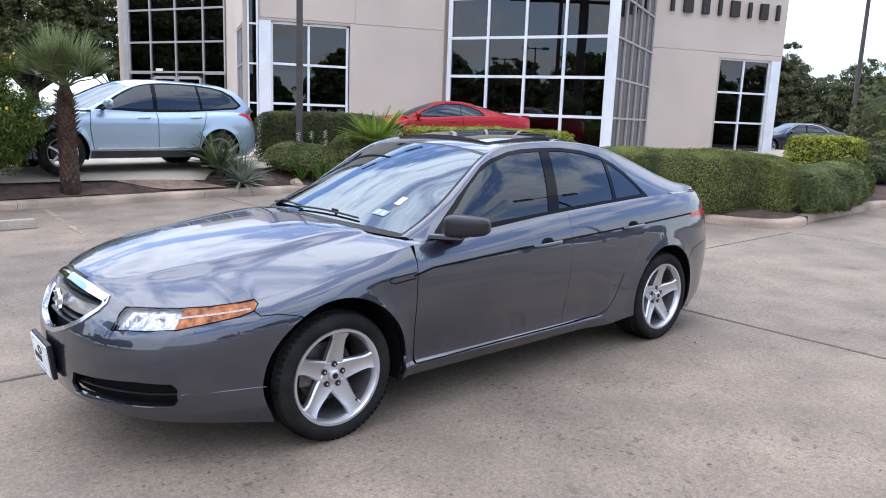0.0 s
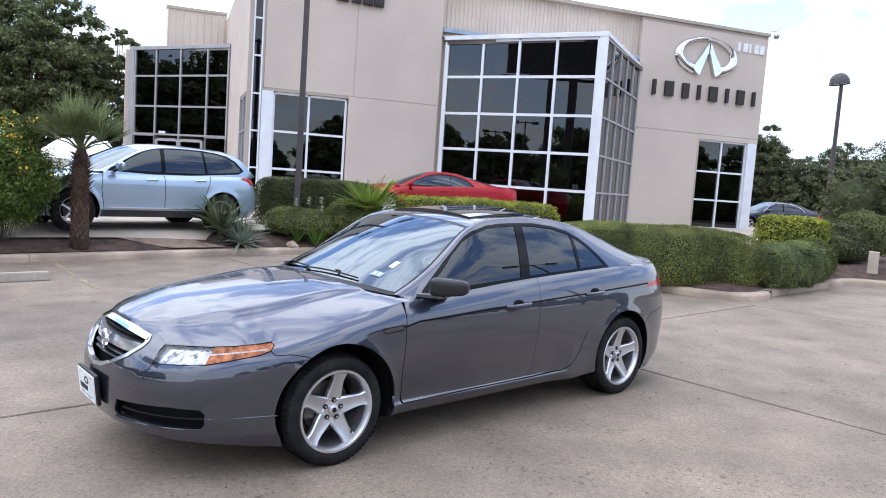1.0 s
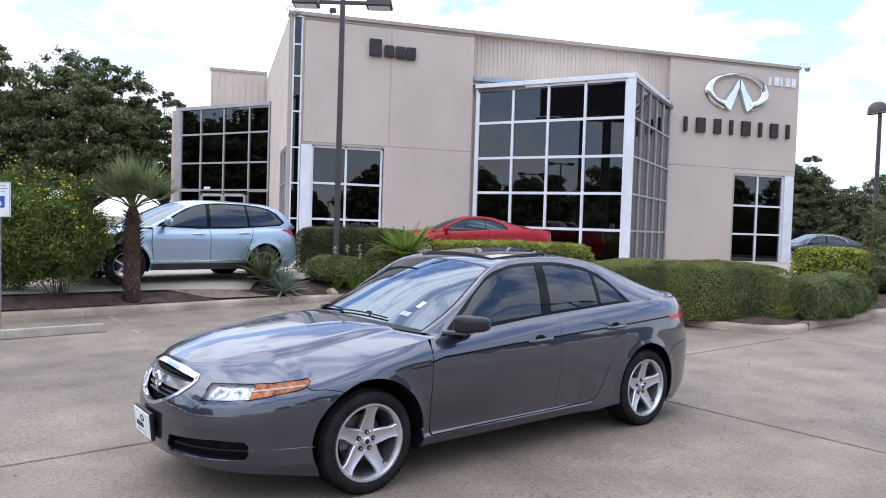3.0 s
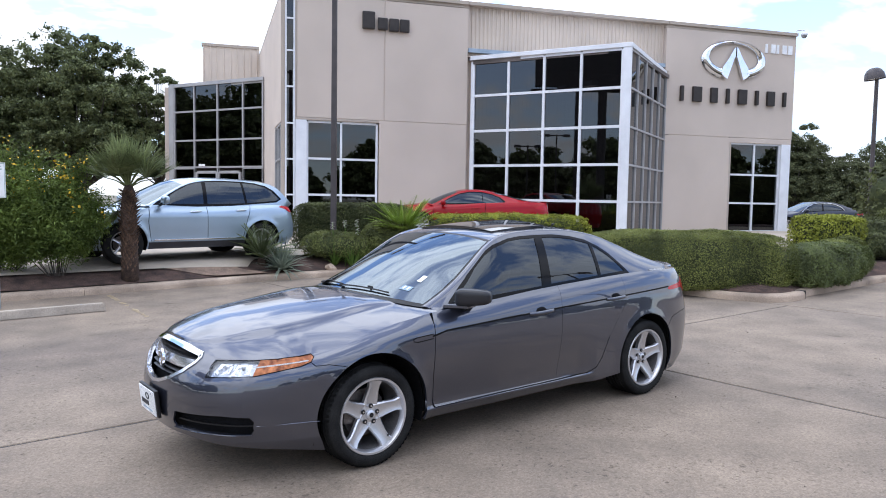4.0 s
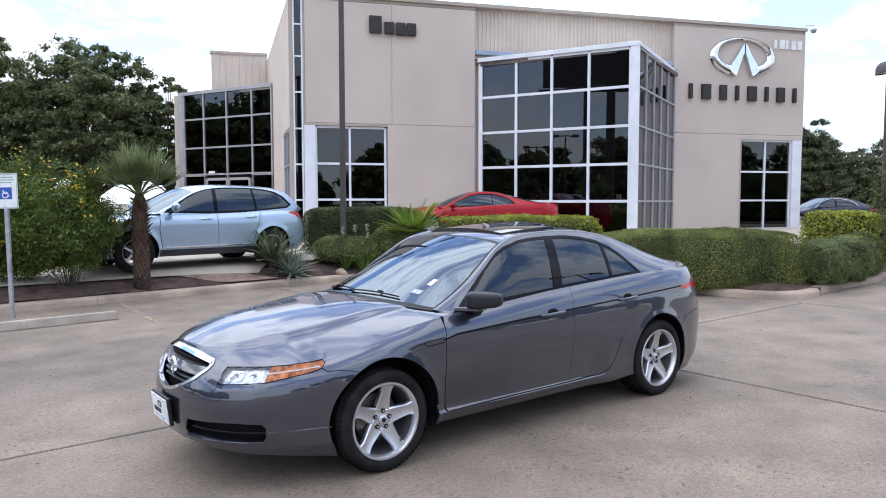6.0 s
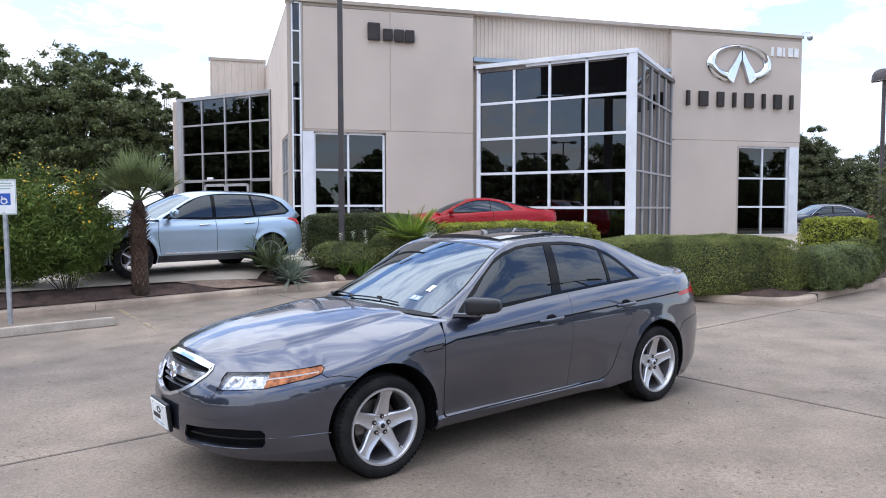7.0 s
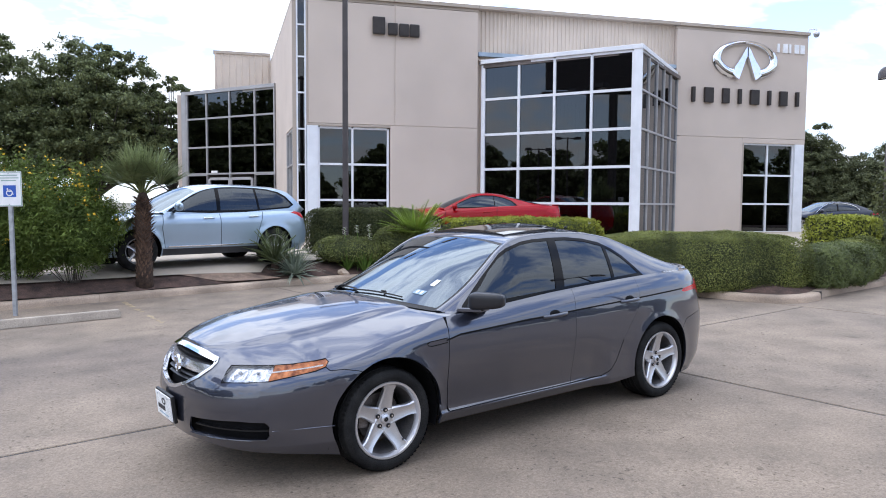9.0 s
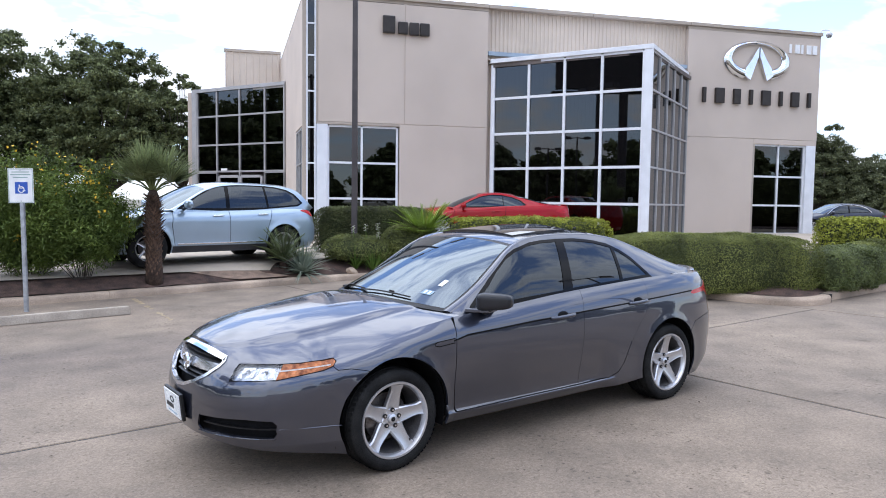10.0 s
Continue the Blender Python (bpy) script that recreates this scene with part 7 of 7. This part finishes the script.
def plain_car(name, label, m, spec, colour, glasses, frame, wheel_r, rim, doors, chrome_frame=False, tail_poly=None, lamp_poly=None, spokes=10, group=""):
    """A parked car seen from further off: carved body, glass, lights, handles and wheels."""
    f = Form(spec)
    car = thing(name, label, "car", m, group)
    X = f.at_x
    ar = spec["arch"]
    lines = []
    for ln in doors:
        lines += seam([(X(x), z) for x, z in ln], 0.012)
    regions = [("hole", [[(X(x), z) for x, z in ring_poly(xc, spec["hub_z"], ar, 24)] for xc in spec["axles"]]), ("gap", lines)]
    if tail_poly:
        regions.append(("tail", [[(X(x) if x < 9 else x - 10 + f.length, z) for x, z in tail_poly]]))
    if lamp_poly:
        regions.append(("lamp", [lamp_poly]))
    regions.append(("sill", [[(X(-1.0), 0), (X(-1.0), spec["sill_z"]), (X(1.05), spec["sill_z"]), (X(1.05), 0)]]))
    regions.append(("door", [[(X(doors[0][0][0]), 0), (X(doors[0][0][0]), 3), (X(doors[-1][0][0]), 3), (X(doors[-1][0][0]), 0)]]))
    low_p, hood_p, cab_p, top_p, boot_p = car_shell(spec, f, car, colour, regions, 110, [], [("pane%d" % k, [g]) for k, g in enumerate(glasses)] + [("frame", [frame])],
                                                    [("screen", [[(.05, .08), (.93, .09), (.93, 1.05), (.05, 1.05)]]), ("back", [[(2.08, .12), (2.93, .12), (2.93, 1.05), (2.08, 1.05)]])], [])
    cut_a = X(doors[0][0][0])
    for nm, fore in (("front_body", True), ("rear_body", False)):
        part(nm, skin([q for q in low_p["rest"] if (sum(p[0] for p in q) / len(q) < cut_a) == fore], f.side, 2, .01), colour, car, smooth=40)
    twin("door_panel", low_p["door"], f.side, colour, car, thick=.01)
    twin("side_sill", low_p["sill"], f.side, M["sill_grey"] if spec.get("dark_sill") else colour, car, thick=.01)
    part("inner_shell", skin([x for k, v in low_p.items() if k != "hole" for x in v], f.side, 2, 0, -.03), M["black_gap"], car)
    part("hood", skin(hood_p["rest"], f.hood, 2, .01), colour, car, smooth=40)
    part("rear_deck", skin(boot_p["rest"], f.boot, 2, .01), colour, car, smooth=40)
    part("roof", join(skin(top_p["rest"], f.top, 2, .01), skin(cab_p["rest"], f.cabin, 2, .01)), colour, car, smooth=40)
    twin("window_frame", cab_p["frame"], f.cabin, M["window_trim"], car, thick=.008)
    if chrome_frame:
        for sg in (1, -1):
            arc = [f.cabin(x, z) for x, z in frame[:-2]]
            part("bright_trim", tube([(p[0], sg * (p[1] - .004), p[2]) for p in arc], .013, 6), M["chrome"], car, "bright window arch trim", smooth=60)
    for k in range(len(glasses)):
        for ob in twin("side_glass", cab_p["pane%d" % k], f.cabin, M["tint_glass"], car, "dark tinted glass", shift=-.003):
            ob.visible_shadow = False
    for nm, key in (("windscreen", "screen"), ("rear_window", "back")):
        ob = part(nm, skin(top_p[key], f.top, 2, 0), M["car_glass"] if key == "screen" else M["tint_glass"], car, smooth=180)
        ob.visible_shadow = False
    if tail_poly:
        twin("tail_light", low_p["tail"], f.side, M["red_lens"], car, "red tail light", thick=.01, shift=.004)
    if lamp_poly:
        for ob in twin("headlight", low_p["lamp"], f.side, M["reflector"], car, "clear headlight", thick=.01, shift=.002):
            pass
    for x, z in spec["handles"]:
        for sg in (1, -1):
            p = f.side(X(x), z)
            part("handle", tube([(p[0] - .11, sg * (p[1] - .012), z - .004), (p[0] - .07, sg * (p[1] - .03), z), (p[0] + .07, sg * (p[1] - .03), z + .004), (p[0] + .11, sg * (p[1] - .012), z + .006)], .014, 8), M["chrome"] if spec.get("chrome_handle") else colour, car, smooth=60)
    for sg in (1, -1):
        bm = bmesh.new()
        bmesh.ops.create_uvsphere(bm, u_segments=20, v_segments=12, radius=1)
        x, y, z = spec["mirror"]
        for v in bm.verts:
            v.co = Vector((v.co.x * .075 + x, (v.co.y * .13 + y) * sg, math.copysign(abs(v.co.z) ** .8, v.co.z) * .085 + z))
        mi = part("wing_mirror", bm, colour, car, smooth=180)
        part("mirror_stalk", tube([(x - .02, sg * (y + .2), z - .1), (x, sg * (y + .04), z - .04)], .03, 8), M["dark_trim"], mi)
    part("underbody", box(spec["axles"][0] - .6, spec["axles"][1] + .6, -.7, .7, spec["low"] + .03, spec["low"] + .12), M["black_gap"], car)
    zd = f.crest(X(-.5)) - .08
    part("dashboard", box(spec["rail_x"][0] - .1, spec["rail_x"][0] + .5, -.68, .68, zd - .2, zd, .05), M["dark_trim"], car)
    for x in (.25, 1.15):
        for y in (-.38, .38):
            part("seat", join(box(x - .35, x + .15, y - .24, y + .24, .45, .62, .05), box(x + .1, x + .28, y - .24, y + .24, .6, zd + .12, .05), box(x + .16, x + .27, y - .13, y + .13, zd + .14, zd + .3, .04)), M["seat"], car)
    half = spec["half"]
    for xc in spec["axles"]:
        for sg in (1, -1):
            r = ar + .015
            pts = [(xc + r * math.cos(t), spec["hub_z"] + r * math.sin(t)) for t in np.linspace(-.3, math.pi + .3, 19)]
            bm = bmesh.new()
            a = [bm.verts.new((px, sg * -(half - .08), pz)) for px, pz in pts]
            b = [bm.verts.new((px, sg * -(half - .42), pz)) for px, pz in pts]
            for i in range(18):
                bm.faces.new((a[i], a[i + 1], b[i + 1], b[i]))
            bm.faces.new(b)
            part("wheel_well", bm, M["black_gap"], car)
            mm = pose(xc, -(half - .145), wheel_r, 0, 11) if sg == 1 else pose(xc, half - .145, wheel_r, 0, 0, 180)
            make_wheel(car, mm, wheel_r, rim, .23, spokes, False, (.03, .022))
    return car


def scaled(spec, kx, kz, **more):
    """Another car's form from one that is known, stretched."""
    out = dict(spec)
    out["plan"] = [(x * kx, y, z * kz) for x, y, z in spec["plan"]]
    out["rail"] = [(x * kx, y, z * kz) for x, y, z in spec["rail"]]
    for k in ("mid", "mid_hood", "mid_boot"):
        out[k] = [(x * kx, z * kz) for x, z in spec[k]]
    for k in ("rail_x", "mid_x"):
        out[k] = tuple(x * kx for x in spec[k])
    out.update(more)
    return out


M["sill_grey"] = mat("grey_sill_plastic", (0.03, 0.03, 0.033), 0.6, spread=0.1, scale=6, bump=0.05)
SUV = dict(
    plan=[(-2.42, 0, .98), (-2.40, -.3, .97), (-2.33, -.52, .95), (-2.2, -.72, .945), (-2.0, -.86, .96), (-1.75, -.93, .985), (-1.45, -.96, 1.02), (-1.1, -.97, 1.06), (-.8, -.975, 1.09),
          (0, -.98, 1.10), (.8, -.98, 1.125), (1.45, -.975, 1.15), (1.9, -.95, 1.155), (2.2, -.89, 1.13), (2.4, -.75, 1.10), (2.5, -.45, 1.08), (2.53, 0, 1.08)],
    low=.27, half=.975, axles=(-1.45, 1.45), hub_z=.375, arch=.43, flare=.02, round=(.16, .05), ledge=.03, sill_z=.40, dark_sill=True, chrome_handle=True,
    inset=[(.2, .07), (.3, .05), (.38, .02), (.42, .004), (.46, .012), (.7, 0), (.9, .002), (1.0, .018), (1.1, .035), (1.2, .06)],
    nose_from=-1.4, nose_run=.9, nose=[(.27, .12), (.4, .03), (.55, 0), (.7, .02), (.85, .06), (1, .12)],
    tail_from=1.7, tail_run=.7, tail=[(.27, .12), (.45, .01), (.6, 0), (.75, .01), (.9, .05), (1.15, .09)],
    rail=[(-.95, -.82, 1.12), (-.7, -.79, 1.25), (-.45, -.75, 1.4), (-.2, -.71, 1.53), (.1, -.68, 1.62), (.5, -.665, 1.66), (1.0, -.66, 1.66), (1.4, -.665, 1.648), (1.75, -.675, 1.61),
          (2.0, -.69, 1.52), (2.22, -.72, 1.32), (2.36, -.75, 1.17)],
    mid=[(-1.3, 1.12), (-.9, 1.33), (-.4, 1.57), (-.1, 1.67), (.3, 1.725), (.8, 1.735), (1.4, 1.72), (1.85, 1.68), (2.1, 1.50), (2.44, 1.12)],
    mid_hood=[(-2.3, .985), (-2.1, 1.04), (-1.7, 1.10), (-1.2, 1.13), (-.8, 1.14)], mid_boot=[(2.2, 1.16), (2.43, 1.10)],
    rail_x=(-.95, -.12, 1.82, 2.35), mid_x=(-1.3, -.12, 1.87, 2.44), hood_to=-.93, boot_from=2.3, handles=((-.05, .985), (.95, 1.01)), mirror=(-.72, -1.08, 1.21),
)
SUV = scaled(SUV, .985, .972)
suv = plain_car("suv_car", "pale silver-blue seven-seat SUV parked on the drive", pose(1.16, 10.66, bed_z(1.16, 10.4) + .02, 0, 0, 7.1), SUV, paint("silver_blue_paint", (.35, .44, .53), .55, .3),
                [[(-.74, 1.135), (-.4, 1.36), (-.1, 1.51), (.1, 1.565), (.2, 1.575), (.17, 1.135)], [(.25, 1.135), (.28, 1.58), (.7, 1.595), (1.08, 1.585), (1.10, 1.155)], [(1.15, 1.16), (1.13, 1.58), (1.4, 1.56), (1.62, 1.51), (1.80, 1.42), (1.97, 1.255), (1.86, 1.215)]],
                [(-.86, 1.11), (-.5, 1.36), (-.12, 1.545), (.1, 1.595), (.7, 1.625), (1.14, 1.61), (1.42, 1.585), (1.66, 1.535), (1.84, 1.445), (2.03, 1.255), (1.88, 1.18), (.8, 1.10), (0, 1.08)],
                .375, .25, [[(-.95, 1.15), (-1.0, .8), (-.95, .42)], [(.2, 1.2), (.2, .42)], [(1.22, 1.2), (1.05, .7), (.98, .42)]],
                tail_poly=[(1.90, 1.085), (2.08, 1.12), (9.55, 1.13), (9.5, .95), (2.25, .965), (2.12, 1.03)], lamp_poly=[(.50, .80), (.55, .93), (.8, .945), (1.05, .955), (1.12, .94), (.95, .87), (.75, .82)], spokes=5)
trim_ = box(-.9, 1.0, -1.0, -.985, .43, .455, .004)
part("sill_trim", trim_, M["chrome"], suv, "bright sill trim")


COUPE = scaled(SEDAN, 1.0, .975, axles=(-1.42, 1.42), hub_z=.335, arch=.38, sill_z=.3, hood_to=-1.1, boot_from=1.5, handles=((.12, .83),), mirror=(-.80, -1.02, .98),
               rail=[(-1.12, -.77, .90), (-.88, -.735, 1.02), (-.62, -.69, 1.16), (-.32, -.63, 1.30), (.0, -.60, 1.345), (.3, -.59, 1.335), (.65, -.60, 1.265), (1.05, -.63, 1.165), (1.42, -.68, 1.07), (1.7, -.72, 1.03)],
               mid=[(-1.38, .95), (-.88, 1.19), (-.38, 1.355), (-.05, 1.385), (.25, 1.38), (.6, 1.34), (1.1, 1.21), (1.72, 1.06)], rail_x=(-1.12, -.36, .58, 1.69), mid_x=(-1.38, -.36, .62, 1.72))
coupe = plain_car("coupe_car", "bright red two-door coupe parked by the showroom", pose(10.2, 11.85, .60, 0, 0, -39), COUPE, paint("bright_red_paint", (.32, .002, .006), 0.0, .25, 0.02, .12, .4),
                  [[(-.86, .965), (-.6, 1.11), (-.33, 1.23), (-.05, 1.285), (.3, 1.282), (.34, .985)], [(.36, .985), (.32, 1.28), (.58, 1.225), (.80, 1.14), (.93, 1.03), (.90, 1.0)]],
                  [(-.95, .93), (-.62, 1.125), (-.34, 1.25), (-.05, 1.308), (.3, 1.305), (.6, 1.245), (.84, 1.155), (1.0, 1.03), (.94, .98), (0, .94)],
                  .335, .24, [[(-1.05, 1.0), (-1.08, .6), (-1.05, .3)], [(.42, 1.05), (.4, .6), (.3, .3)]], tail_poly=[(1.85, .86), (1.95, .93), (9.6, .95), (9.6, .82), (2.0, .80)], spokes=10)
part("rear_spoiler", join(box(2.02, 2.22, -.58, .58, 1.035, 1.055, .008), box(2.05, 2.16, -.45, -.42, .98, 1.04), box(2.05, 2.16, .42, .45, .98, 1.04)), bpy.data.materials["bright_red_paint"], coupe, "low red boot spoiler", smooth=40)
SALOON = scaled(SEDAN, 1.02, 1.0, axles=(-1.42, 1.42), hub_z=.335, arch=.38, sill_z=.3, hood_to=-.85, boot_from=1.6, handles=((.1, .84), (.95, .87)), mirror=(-.6, -1.02, 1.0))
plain_car("saloon_car", "dark blue saloon with chrome window trim behind the showroom", pose(30.9, 11.5, .42, 0, 0, -37), SALOON, paint("dark_blue_paint", (.014, .018, .036), .2, .35, coat=0.35),
          [[(-.64, .97), (-.4, 1.165), (-.15, 1.30), (.1, 1.345), (.26, 1.35), (.22, 1.01)], [(.29, 1.015), (.33, 1.35), (.6, 1.345), (.9, 1.285), (1.1, 1.19), (1.2, 1.075)]],
          [(-.74, .94), (-.41, 1.195), (-.15, 1.328), (.1, 1.374), (.6, 1.372), (.92, 1.31), (1.14, 1.205), (1.28, 1.05), (.6, .995), (0, .955)],
          .335, .245, [[(-.9, 1.0), (-.92, .6), (-.9, .3)], [(.3, 1.05), (.28, .3)], [(1.1, 1.08), (.95, .68), (.78, .3)]], chrome_frame=True, tail_poly=[(1.8, .88), (1.9, .93), (9.6, .95), (9.6, .82), (2.0, .82)], spokes=7)

# dry leaves and grit scattered over the lot
litter = thing("leaf_litter", "scattered dry brown leaf bits on the concrete", "leaf litter", kind="stuff")
lx, ly = rg.uniform(-3.5, 14, 900), rg.uniform(-4.2, 8.4, 900)
near = (ly < 8.2) & ~((lx > 7.0) & (ly > 0.9)) & ~((lx > 5.2) & (ly > 6.0)) & ~((np.abs(lx) < 2.5) & (np.abs(ly) < 1.0))
spots = np.array([(x, y, lot_z(x, y) + 0.008) for x, y in zip(lx[near], ly[near])])[:230]
M["dry_leaf"] = mat("dry_leaf", (0.06, 0.04, 0.025), 0.9, spread=0.2, scale=9, bump=0.0, per_island=0.4)
put("leaf_bits", leaf_mesh("leaf_bits", spots, np.tile([0.0, 0.0, 1.0], (len(spots), 1)), 0.026, 0.55, 0.12), M["dry_leaf"], litter)["kind"] = "stuff"
